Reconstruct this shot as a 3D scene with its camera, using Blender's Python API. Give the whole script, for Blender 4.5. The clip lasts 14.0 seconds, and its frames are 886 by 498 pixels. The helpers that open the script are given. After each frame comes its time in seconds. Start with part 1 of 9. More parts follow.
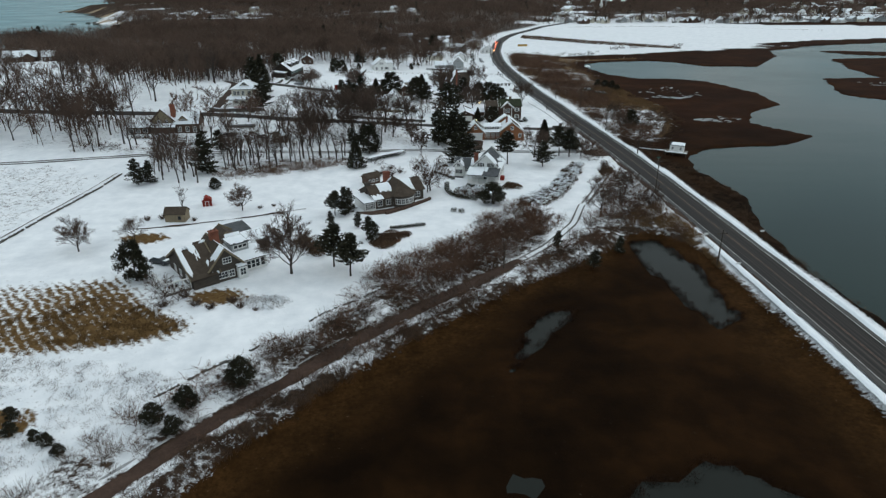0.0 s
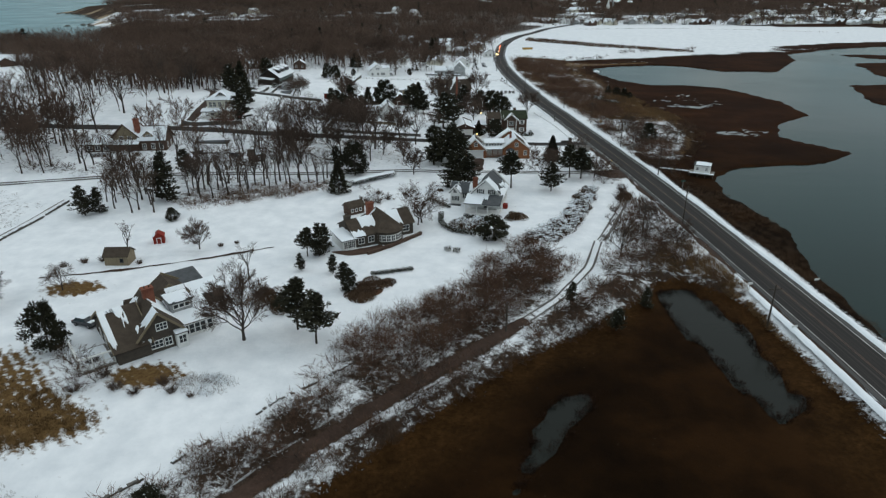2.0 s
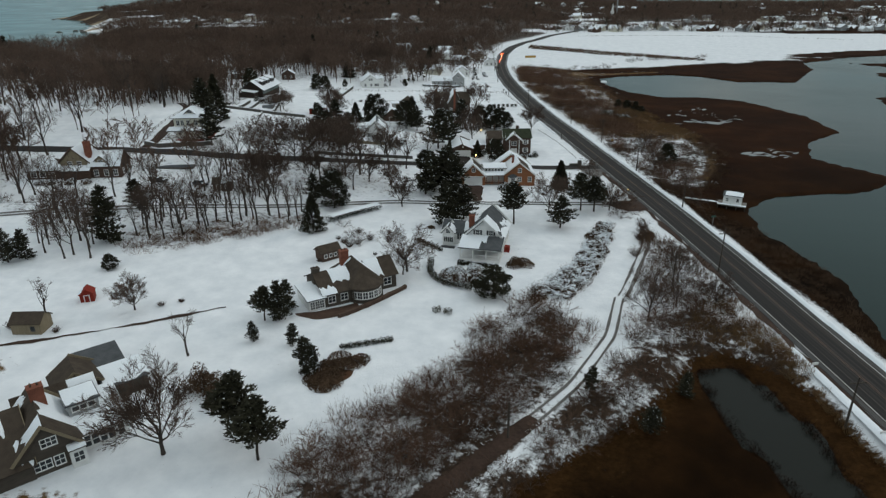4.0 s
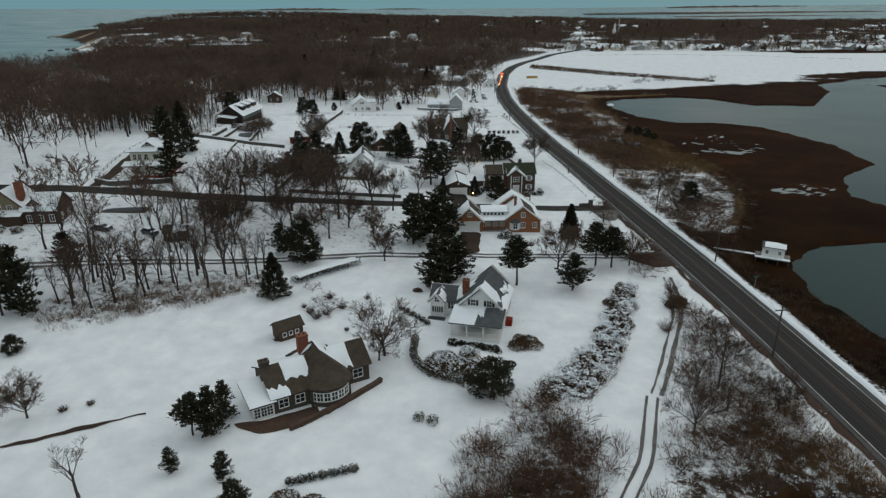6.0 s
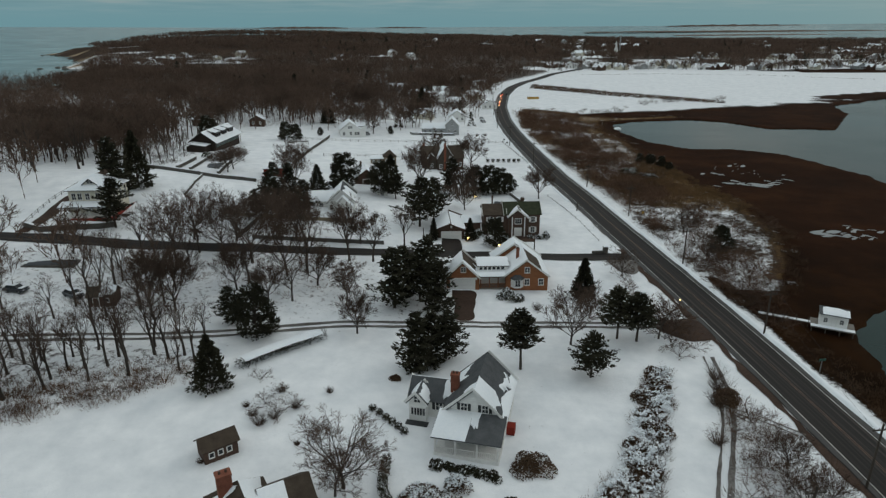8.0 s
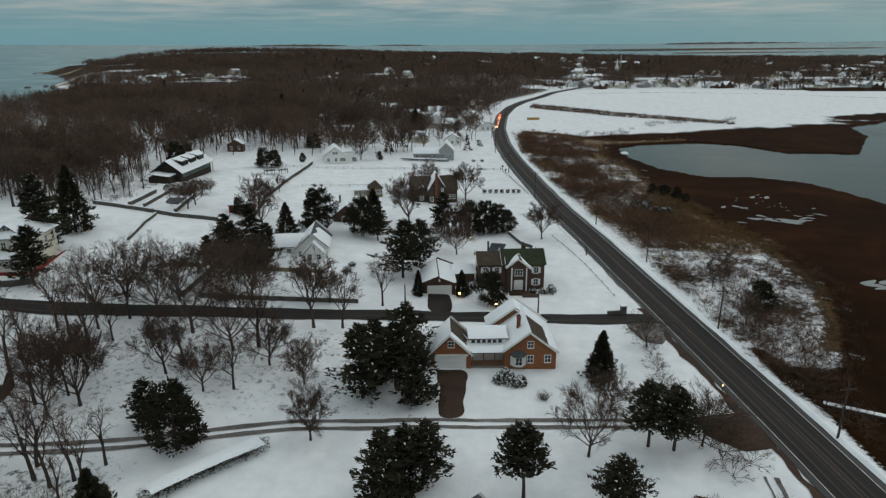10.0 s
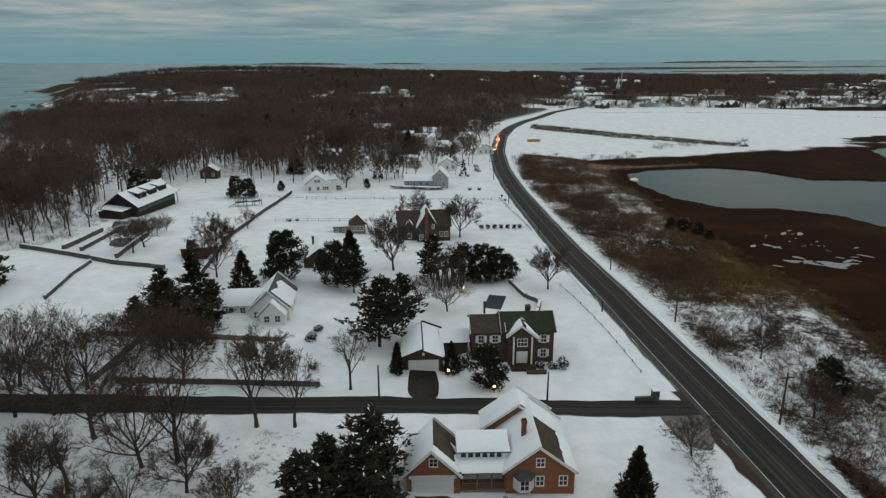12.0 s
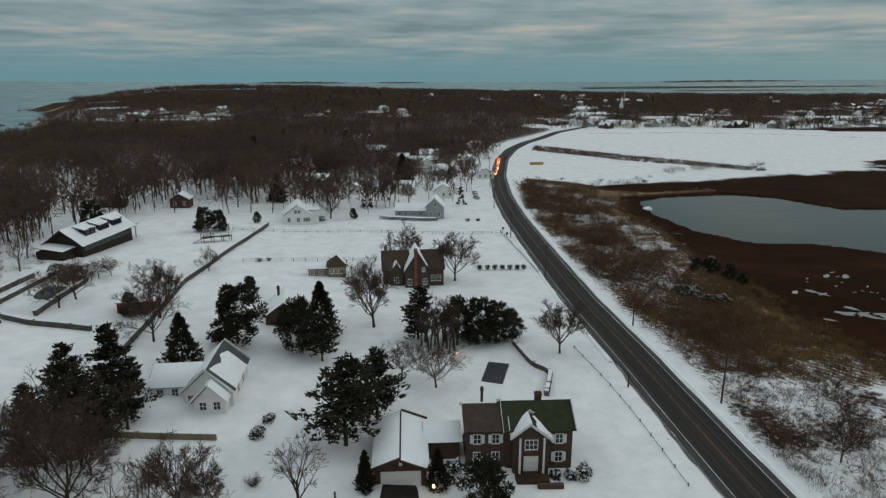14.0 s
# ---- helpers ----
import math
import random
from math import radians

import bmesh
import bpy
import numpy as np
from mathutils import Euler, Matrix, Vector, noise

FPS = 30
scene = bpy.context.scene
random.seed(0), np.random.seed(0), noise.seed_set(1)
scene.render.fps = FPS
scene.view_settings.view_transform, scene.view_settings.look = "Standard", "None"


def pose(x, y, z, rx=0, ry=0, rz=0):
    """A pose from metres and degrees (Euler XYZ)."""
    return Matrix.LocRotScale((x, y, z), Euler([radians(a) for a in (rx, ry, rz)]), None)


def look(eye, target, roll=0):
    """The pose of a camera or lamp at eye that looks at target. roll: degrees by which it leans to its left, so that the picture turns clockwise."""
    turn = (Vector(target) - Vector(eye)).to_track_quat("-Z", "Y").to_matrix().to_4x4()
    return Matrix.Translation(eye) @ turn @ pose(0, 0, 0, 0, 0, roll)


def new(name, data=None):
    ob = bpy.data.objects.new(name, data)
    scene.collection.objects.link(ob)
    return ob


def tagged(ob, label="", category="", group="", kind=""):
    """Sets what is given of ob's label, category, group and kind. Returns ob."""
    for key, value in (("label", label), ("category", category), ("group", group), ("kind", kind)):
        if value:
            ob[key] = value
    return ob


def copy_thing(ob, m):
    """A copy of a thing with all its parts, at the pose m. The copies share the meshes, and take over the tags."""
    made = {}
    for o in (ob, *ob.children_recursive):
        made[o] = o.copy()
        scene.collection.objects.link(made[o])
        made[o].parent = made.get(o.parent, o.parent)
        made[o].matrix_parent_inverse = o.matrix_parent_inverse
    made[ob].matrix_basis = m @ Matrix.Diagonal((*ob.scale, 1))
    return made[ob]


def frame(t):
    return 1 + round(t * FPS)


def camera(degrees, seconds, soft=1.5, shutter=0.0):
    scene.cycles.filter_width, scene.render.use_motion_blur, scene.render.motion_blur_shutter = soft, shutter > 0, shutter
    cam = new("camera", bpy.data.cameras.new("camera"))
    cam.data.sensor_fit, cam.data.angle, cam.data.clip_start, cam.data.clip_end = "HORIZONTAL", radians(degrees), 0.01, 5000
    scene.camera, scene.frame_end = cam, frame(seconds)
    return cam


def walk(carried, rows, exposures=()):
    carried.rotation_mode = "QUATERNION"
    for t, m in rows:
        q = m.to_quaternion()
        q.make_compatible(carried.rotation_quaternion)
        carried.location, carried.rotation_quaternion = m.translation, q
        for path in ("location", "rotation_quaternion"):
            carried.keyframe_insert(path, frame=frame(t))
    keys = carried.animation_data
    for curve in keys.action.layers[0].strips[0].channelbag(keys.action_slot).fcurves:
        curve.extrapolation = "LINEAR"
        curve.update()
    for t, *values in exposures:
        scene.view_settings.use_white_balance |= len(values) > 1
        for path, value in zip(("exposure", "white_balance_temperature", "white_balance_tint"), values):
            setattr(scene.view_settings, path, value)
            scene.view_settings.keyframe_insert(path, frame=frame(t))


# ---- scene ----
cam = camera(70.4, 14.0, 1.3)
METRES, EYE, TILT, LEAN, TURN = 185.0, 55.5, -23.17, 0.34, 0.0
ROWS = [
    (0.0, 0.0, 0.0, 0.0, 0.0, 0.0, 0.0),
    (0.5, 0.0041, 0.0303, 0.0123, 0.19, 0.02, -0.08),
    (1.0, 0.0074, 0.0634, 0.0257, 0.23, 0.05, -0.09),
    (1.5, 0.0104, 0.0939, 0.0381, 0.3, 0.06, -0.11),
    (2.0, 0.0136, 0.1268, 0.0517, 0.36, 0.07, -0.14),
    (2.5, 0.0164, 0.1574, 0.0644, 0.41, 0.07, -0.15),
    (3.0, 0.0196, 0.1908, 0.0779, 0.46, 0.08, -0.17),
    (5.5, 0.0333, 0.3521, 0.1456, 0.56, 1.68, -0.27),
    (6.0, 0.036, 0.3867, 0.1599, 0.55, 1.96, -0.3),
    (6.5, 0.0386, 0.4188, 0.1729, 0.56, 2.3, -0.3),
    (7.0, 0.0415, 0.4535, 0.1873, 0.57, 2.68, -0.3),
    (7.5, 0.044, 0.4862, 0.2005, 0.55, 3.04, -0.34),
    (8.0, 0.0474, 0.5215, 0.2147, 0.54, 3.46, -0.35),
    (10.5, 0.0637, 0.686, 0.2847, 0.48, 5.29, -0.3),
    (11.0, 0.0666, 0.7209, 0.2991, 0.43, 5.69, -0.31),
    (11.5, 0.0694, 0.7531, 0.3125, 0.44, 6.04, -0.31),
    (12.0, 0.0721, 0.7879, 0.327, 0.42, 6.44, -0.33),
    (12.5, 0.0749, 0.8202, 0.34, 0.44, 6.83, -0.34),
    (13.0, 0.0779, 0.855, 0.3541, 0.45, 7.26, -0.38),
    (13.5, 0.0803, 0.8868, 0.3672, 0.47, 7.65, -0.41),
    (14.0, 0.0824, 0.9204, 0.382, 0.46, 8.05, -0.42),
]
walk(cam, [(t, pose(0, 0, EYE, TILT, LEAN, TURN) @ pose(METRES * x, METRES * y, METRES * z, 90 + pitch, roll, yaw)) for t, x, y, z, yaw, pitch, roll in ROWS],
     exposures=[(0.0, -0.05, 6400, 10), (3.0, -0.2, 6550, 10), (6.0, -0.42, 6700, 10), (8.0, -0.47, 6750, 10), (10.5, -0.40, 6750, 10), (12.0, -0.42, 6750, 10), (14.0, -0.55, 6750, 10)])

# ---------- world, sun, exposure ----------
SUN_EL, SUN_AZ = 14.0, 60.0
world = bpy.data.worlds.new("winter_sky")
scene.world = world
world.use_nodes = True
wn, wl = world.node_tree.nodes, world.node_tree.links
wn.clear()


def wnode(kind, **props):
    n = wn.new(kind)
    for k, v in props.items():
        if k == "operation":
            n.operation = v
        elif k == "data_type":
            n.data_type = v
        else:
            n.inputs[int(k[1:])].default_value = v
    return n


w_out, w_bg = wn.new("ShaderNodeOutputWorld"), wn.new("ShaderNodeBackground")
w_sky = wn.new("ShaderNodeTexSky")
w_sky.sky_type, w_sky.sun_disc = "NISHITA", False
w_sky.sun_elevation, w_sky.sun_rotation = radians(SUN_EL), radians(SUN_AZ)
w_coord, w_sep = wn.new("ShaderNodeTexCoord"), wn.new("ShaderNodeSeparateXYZ")
wl.new(w_coord.outputs["Generated"], w_sep.inputs[0])
# cloud deck: the direction is projected on a flat layer, so streaks crowd at the horizon
w_z = wnode("ShaderNodeMath", operation="MAXIMUM", i1=0.012)
wl.new(w_sep.outputs[2], w_z.inputs[0])
w_zp = wnode("ShaderNodeMath", operation="ADD", i1=0.035)
wl.new(w_z.outputs[0], w_zp.inputs[0])
w_dx, w_dy = wnode("ShaderNodeMath", operation="DIVIDE"), wnode("ShaderNodeMath", operation="DIVIDE")
wl.new(w_sep.outputs[0], w_dx.inputs[0]), wl.new(w_zp.outputs[0], w_dx.inputs[1])
wl.new(w_sep.outputs[1], w_dy.inputs[0]), wl.new(w_zp.outputs[0], w_dy.inputs[1])
w_xyz = wn.new("ShaderNodeCombineXYZ")
wl.new(w_dx.outputs[0], w_xyz.inputs[0]), wl.new(w_dy.outputs[0], w_xyz.inputs[1])
w_noise = wn.new("ShaderNodeTexNoise")
w_noise.inputs["Scale"].default_value, w_noise.inputs["Detail"].default_value = 0.62, 6
w_noise.inputs["Roughness"].default_value = 0.55
w_noise2 = wn.new("ShaderNodeTexNoise")
w_noise2.inputs["Scale"].default_value, w_noise2.inputs["Detail"].default_value = 0.28, 3
wl.new(w_xyz.outputs[0], w_noise.inputs["Vector"]), wl.new(w_xyz.outputs[0], w_noise2.inputs["Vector"])
w_sum = wnode("ShaderNodeMath", operation="MULTIPLY_ADD", i1=0.45)
wl.new(w_noise2.outputs[0], w_sum.inputs[0]), wl.new(w_noise.outputs[0], w_sum.inputs[2])
w_ramp = wn.new("ShaderNodeValToRGB")
w_ramp.color_ramp.elements[0].position, w_ramp.color_ramp.elements[1].position = 0.58, 0.92
w_ramp.color_ramp.elements[0].color = (0.235, 0.36, 0.415, 1)
w_ramp.color_ramp.elements[1].color = (0.66, 0.655, 0.625, 1)
w_mid = w_ramp.color_ramp.elements.new(0.74)
w_mid.color = (0.38, 0.50, 0.545, 1)
wl.new(w_sum.outputs[0], w_ramp.inputs[0])
# near the horizon the deck thins into a plain teal band
w_band = wn.new("ShaderNodeMapRange")
w_band.inputs[1].default_value, w_band.inputs[2].default_value = 0.005, 0.075
w_band.interpolation_type = "SMOOTHSTEP"
wl.new(w_sep.outputs[2], w_band.inputs[0])
w_mix = wn.new("ShaderNodeMix")
w_mix.data_type = "RGBA"
w_mix.inputs[6].default_value = (0.205, 0.42, 0.495, 1)
wl.new(w_band.outputs[0], w_mix.inputs[0]), wl.new(w_ramp.outputs[0], w_mix.inputs[7])
# an overcast sky is brighter overhead
w_up = wn.new("ShaderNodeMapRange")
w_up.inputs[1].default_value, w_up.inputs[2].default_value = 0.08, 0.75
w_up.inputs[3].default_value, w_up.inputs[4].default_value = 1.0, 3.1
wl.new(w_sep.outputs[2], w_up.inputs[0])
w_dome = wn.new("ShaderNodeMapRange")
w_dome.inputs[1].default_value, w_dome.inputs[2].default_value = 0.12, 0.45
wl.new(w_sep.outputs[2], w_dome.inputs[0])
w_mix2 = wn.new("ShaderNodeMix")
w_mix2.data_type = "RGBA"
w_mix2.inputs[7].default_value = (0.308, 0.345, 0.362, 1)
wl.new(w_dome.outputs[0], w_mix2.inputs[0]), wl.new(w_mix.outputs[2], w_mix2.inputs[6])
w_scale = wn.new("ShaderNodeVectorMath")
w_scale.operation = "SCALE"
wl.new(w_mix2.outputs[2], w_scale.inputs[0]), wl.new(w_up.outputs[0], w_scale.inputs["Scale"])
w_skys = wn.new("ShaderNodeVectorMath")
w_skys.operation = "SCALE"
w_skys.inputs["Scale"].default_value = 0.05
wl.new(w_sky.outputs[0], w_skys.inputs[0])
w_add = wn.new("ShaderNodeMix")
w_add.data_type = "RGBA"
w_add.inputs[0].default_value = 0.9
wl.new(w_skys.outputs[0], w_add.inputs[6]), wl.new(w_scale.outputs[0], w_add.inputs[7])
wl.new(w_add.outputs[2], w_bg.inputs[0])
w_bg.inputs[1].default_value = 1.0
wl.new(w_bg.outputs[0], w_out.inputs[0])

sun_data = bpy.data.lights.new("sun", "SUN")
sun_data.energy, sun_data.angle, sun_data.color = 0.5, radians(25), (1.0, 0.95, 0.88)
sun = new("sun", sun_data)
sun.matrix_world = look((150 * math.sin(radians(SUN_AZ)), 150 * math.cos(radians(SUN_AZ)), 90), (0, 0, 0))


# ---------- materials ----------
def material(name, rough=0.8, metallic=0.0):
    m = bpy.data.materials.new(name)
    m.use_nodes = True
    b = m.node_tree.nodes["Principled BSDF"]
    b.inputs["Roughness"].default_value, b.inputs["Metallic"].default_value = rough, metallic
    b.inputs["Specular IOR Level"].default_value = 0.15 if rough > 0.7 else 0.5
    return m, m.node_tree.nodes, m.node_tree.links, b


def noise_node(nodes, links, coord, scale, detail=4.0, rough=0.55, stretch=None):
    n = nodes.new("ShaderNodeTexNoise")
    n.inputs["Scale"].default_value, n.inputs["Detail"].default_value, n.inputs["Roughness"].default_value = scale, detail, rough
    if stretch:
        mp = nodes.new("ShaderNodeMapping")
        mp.inputs["Scale"].default_value = stretch
        links.new(coord, mp.inputs[0])
        links.new(mp.outputs[0], n.inputs["Vector"])
    else:
        links.new(coord, n.inputs["Vector"])
    return n.outputs[0]


def ramp_node(nodes, links, fac, stops):
    r = nodes.new("ShaderNodeValToRGB")
    e = r.color_ramp.elements
    e[0].position, e[0].color = stops[0][0], (*stops[0][1], 1)
    e[1].position, e[1].color = stops[-1][0], (*stops[-1][1], 1)
    for p, c in stops[1:-1]:
        x = e.new(p)
        x.color = (*c, 1)
    links.new(fac, r.inputs[0])
    return r.outputs[0]


def mix_node(nodes, links, fac, a, b, kind="MIX"):
    n = nodes.new("ShaderNodeMix")
    n.data_type, n.blend_type = "RGBA", kind
    for i, v in ((0, fac), (6, a), (7, b)):
        if isinstance(v, (int, float)):
            n.inputs[i].default_value = v
        elif isinstance(v, tuple):
            n.inputs[i].default_value = (*v, 1)
        else:
            links.new(v, n.inputs[i])
    return n.outputs[2]


def math_node(nodes, links, op, a, b=0.0, c=0.0, clamp=False):
    n = nodes.new("ShaderNodeMath")
    n.operation, n.use_clamp = op, clamp
    for i, v in enumerate((a, b, c)):
        if isinstance(v, (int, float)):
            n.inputs[i].default_value = v
        else:
            links.new(v, n.inputs[i])
    return n.outputs[0]


def bump_node(nodes, links, height, strength, distance, bsdf):
    n = nodes.new("ShaderNodeBump")
    n.inputs["Strength"].default_value, n.inputs["Distance"].default_value = strength, distance
    links.new(height, n.inputs["Height"])
    links.new(n.outputs[0], bsdf.inputs["Normal"])


def surface(name, dark, light, scale=2.0, rough=0.8, metallic=0.0, bump=0.02, fine=12.0, stretch=None, random_tone=0.0):
    """A surface with tone varied at two scales, and fine relief."""
    m, n, l, b = material(name, rough, metallic)
    tc = n.new("ShaderNodeTexCoord").outputs["Object"]
    big = noise_node(n, l, tc, scale * 0.25, 3, 0.5, stretch)
    small = noise_node(n, l, tc, scale * fine / 4, 5, 0.65, stretch)
    fac = math_node(n, l, "MULTIPLY_ADD", small, 0.6, math_node(n, l, "MULTIPLY", big, 0.5))
    col = ramp_node(n, l, fac, [(0.35, dark), (0.75, light)])
    if random_tone:
        oi = n.new("ShaderNodeObjectInfo").outputs["Random"]
        tone = math_node(n, l, "MULTIPLY_ADD", oi, random_tone, 1.0 - random_tone / 2)
        v = n.new("ShaderNodeVectorMath")
        v.operation = "SCALE"
        l.new(col, v.inputs[0]), l.new(tone, v.inputs["Scale"])
        col = v.outputs[0]
    l.new(col, b.inputs["Base Color"])
    if bump:
        bump_node(n, l, small, 0.5, bump, b)
    return m


def ground_material():
    """Snow cover that thins to leaf litter, dead field grass, marsh grass and sand by the sheet's cover masks."""
    m, n, l, b = material("snowy_ground", 0.85)
    b.inputs["Specular IOR Level"].default_value = 0.02
    tc = n.new("ShaderNodeTexCoord").outputs["Object"]

    def mask(name):
        a = n.new("ShaderNodeAttribute")
        a.attribute_name = name
        return a.outputs["Fac"]

    n_big = noise_node(n, l, tc, 0.035, 4)
    n_mid = noise_node(n, l, tc, 0.25, 5, 0.6)
    n_fine = noise_node(n, l, tc, 1.6, 5, 0.7)
    snow = ramp_node(n, l, n_mid, [(0.3, (0.66, 0.69, 0.715)), (0.7, (0.815, 0.835, 0.85))])
    litter = ramp_node(n, l, n_fine, [(0.3, (0.020, 0.014, 0.0105)), (0.7, (0.075, 0.052, 0.038))])
    tawny = ramp_node(n, l, n_fine, [(0.3, (0.07, 0.04, 0.016)), (0.7, (0.17, 0.105, 0.045))])
    tuft = math_node(n, l, "MULTIPLY_ADD", n_big, 0.6, math_node(n, l, "MULTIPLY", noise_node(n, l, tc, 0.12, 5, 0.65), 0.4))
    marsh_near = ramp_node(n, l, tuft, [(0.40, (0.0044, 0.0024, 0.0010)), (0.5, (0.0118, 0.0056, 0.0019)), (0.61, (0.027, 0.0120, 0.0038))])
    # the marsh colour turns redder and paler towards the north
    sep = n.new("ShaderNodeSeparateXYZ")
    l.new(tc, sep.inputs[0])
    north = n.new("ShaderNodeMapRange")
    north.inputs[1].default_value, north.inputs[2].default_value = 190.0, 270.0
    l.new(sep.outputs[1], north.inputs[0])
    marsh_far = ramp_node(n, l, tuft, [(0.36, (0.0135, 0.0056, 0.0026)), (0.5, (0.025, 0.0096, 0.0040)), (0.66, (0.047, 0.0185, 0.0068))])
    marsh = mix_node(n, l, math_node(n, l, "MULTIPLY", n_fine, 0.6), mix_node(n, l, north.outputs[0], marsh_near, marsh_far), mix_node(n, l, north.outputs[0], (0.0085, 0.0040, 0.0021), (0.015, 0.0062, 0.0030)))
    # a tawny fringe where the marsh meets its bank
    fringe = math_node(n, l, "MULTIPLY", mask("fringe"), math_node(n, l, "MULTIPLY_ADD", n_mid, 1.6, -0.25, True), 0.0, True)
    marsh = mix_node(n, l, fringe, marsh, ramp_node(n, l, n_fine, [(0.3, (0.020, 0.0095, 0.0032)), (0.7, (0.070, 0.034, 0.012))]))
    sand = (0.32, 0.25, 0.17)

    def cover(name, width=0.35, noise=n_fine):
        # breaks the edge of a cover up by noise
        d = math_node(n, l, "ADD", mask(name), math_node(n, l, "MULTIPLY_ADD", noise, 1.6, -0.8))
        r = n.new("ShaderNodeMapRange")
        r.inputs[1].default_value, r.inputs[2].default_value = 0.5 - width / 2, 0.5 + width / 2
        l.new(d, r.inputs[0])
        return r.outputs[0]

    speck = noise_node(n, l, tc, 0.9, 6, 0.75)
    col = mix_node(n, l, cover("litter", 0.25, speck), snow, litter)
    dot = n.new("ShaderNodeVectorMath")
    dot.operation = "DOT_PRODUCT"
    dot.inputs[1].default_value = (3.0, 2.8, 0)
    l.new(tc, dot.inputs[0])
    warp = math_node(n, l, "MULTIPLY_ADD", n_mid, 14.0, dot.outputs["Value"])
    furrow = math_node(n, l, "MULTIPLY_ADD", math_node(n, l, "SINE", warp), 0.08, speck)
    col = mix_node(n, l, cover("tawny", 0.3, furrow), col, tawny)
    col = mix_node(n, l, cover("marsh", 0.3), col, marsh)
    col = mix_node(n, l, cover("sand", 0.4), col, sand)
    l.new(col, b.inputs["Base Color"])
    bump_node(n, l, math_node(n, l, "ADD", n_fine, n_mid), 0.35, 0.25, b)
    return m


def water_material():
    m, n, l, b = material("cold_water", 0.08)
    tc = n.new("ShaderNodeTexCoord").outputs["Object"]
    big = noise_node(n, l, tc, 0.012, 3)
    col = ramp_node(n, l, big, [(0.35, (0.0070, 0.0200, 0.0175)), (0.65, (0.0125, 0.0310, 0.0270))])
    # reflected sky put into the open sea's colour, paler and bluer than the harbour
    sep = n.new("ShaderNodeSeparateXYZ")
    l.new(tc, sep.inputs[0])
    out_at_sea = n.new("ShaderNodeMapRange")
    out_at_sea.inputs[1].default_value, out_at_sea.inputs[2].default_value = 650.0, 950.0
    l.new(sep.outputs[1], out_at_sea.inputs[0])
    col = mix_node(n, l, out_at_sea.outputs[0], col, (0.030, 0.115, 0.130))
    # pools inside the marsh are peaty
    peat = n.new("ShaderNodeMapRange")
    peat.inputs[1].default_value, peat.inputs[2].default_value = 64.0, 60.0
    l.new(sep.outputs[0], peat.inputs[0])
    inland = n.new("ShaderNodeMapRange")
    inland.inputs[1].default_value, inland.inputs[2].default_value = 200.0, 160.0
    l.new(sep.outputs[1], inland.inputs[0])
    col = mix_node(n, l, math_node(n, l, "MULTIPLY", peat.outputs[0], inland.outputs[0]), col, (0.0125, 0.0145, 0.0118))
    l.new(col, b.inputs["Base Color"])
    b.inputs["IOR"].default_value = 1.18
    swell = noise_node(n, l, tc, 0.06, 4, 0.6, (0.5, 1.6, 1))
    l.new(ramp_node(n, l, big, [(0.3, (0.10, 0.10, 0.10)), (0.7, (0.22, 0.22, 0.22))]), b.inputs["Roughness"])
    bump_node(n, l, swell, 0.12, 0.6, b)
    return m


def asphalt_material():
    m, n, l, b = material("wet_asphalt", 0.8)
    b.inputs["Specular IOR Level"].default_value = 0.12
    uv = n.new("ShaderNodeUVMap")
    uv.uv_map = "across_along"
    tc = n.new("ShaderNodeTexCoord").outputs["Object"]
    streak = noise_node(n, l, uv.outputs[0], 1.0, 4, 0.6, (2.3, 0.012, 1))
    fine = noise_node(n, l, tc, 3.0, 5, 0.7)
    col = ramp_node(n, l, streak, [(0.30, (0.009, 0.0086, 0.0084)), (0.44, (0.0155, 0.0143, 0.0136)), (0.54, (0.033, 0.0295, 0.0270)), (0.63, (0.070, 0.061, 0.055)), (0.8, (0.108, 0.088, 0.077))])
    col = mix_node(n, l, math_node(n, l, "MULTIPLY", fine, 0.5), col, (0.03, 0.028, 0.027))
    l.new(col, b.inputs["Base Color"])
    l.new(ramp_node(n, l, streak, [(0.3, (0.6, 0.6, 0.6)), (0.7, (0.9, 0.9, 0.9))]), b.inputs["Roughness"])
    bump_node(n, l, fine, 0.2, 0.02, b)
    return m


GROUND, WATER, ASPHALT = ground_material(), water_material(), asphalt_material()
SNOW = surface("snow", (0.70, 0.75, 0.79), (0.82, 0.85, 0.87), 1.0, 0.7, 0, 0.06)
PAINT_LINE = surface("worn_white_line", (0.16, 0.16, 0.155), (0.62, 0.62, 0.6), 0.8, 0.6, 0, 0)
YELLOW_LINE = surface("worn_yellow_line", (0.03, 0.019, 0.013), (0.14, 0.062, 0.03), 0.8, 0.6, 0, 0)
SHINGLE = surface("weathered_cedar_shingle", (0.045, 0.038, 0.031), (0.10, 0.083, 0.068), 3.0, 0.85, 0, 0.02, 16, (1, 1, 5))
CLAP_WHITE = surface("white_clapboard", (0.66, 0.66, 0.64), (0.82, 0.82, 0.80), 1.0, 0.6, 0, 0.01, 10, (0.6, 0.6, 6))
CLAP_CREAM = surface("cream_clapboard", (0.50, 0.47, 0.38), (0.68, 0.65, 0.54), 1.0, 0.6, 0, 0.01, 10, (0.6, 0.6, 6))
CEDAR = surface("orange_cedar_siding", (0.17, 0.068, 0.032), (0.30, 0.13, 0.062), 2.0, 0.75, 0, 0.012, 14, (1, 1, 6))
TARRED = surface("tarred_boards", (0.018, 0.014, 0.011), (0.05, 0.039, 0.032), 2.0, 0.8, 0, 0.01, 12, (1, 1, 6))
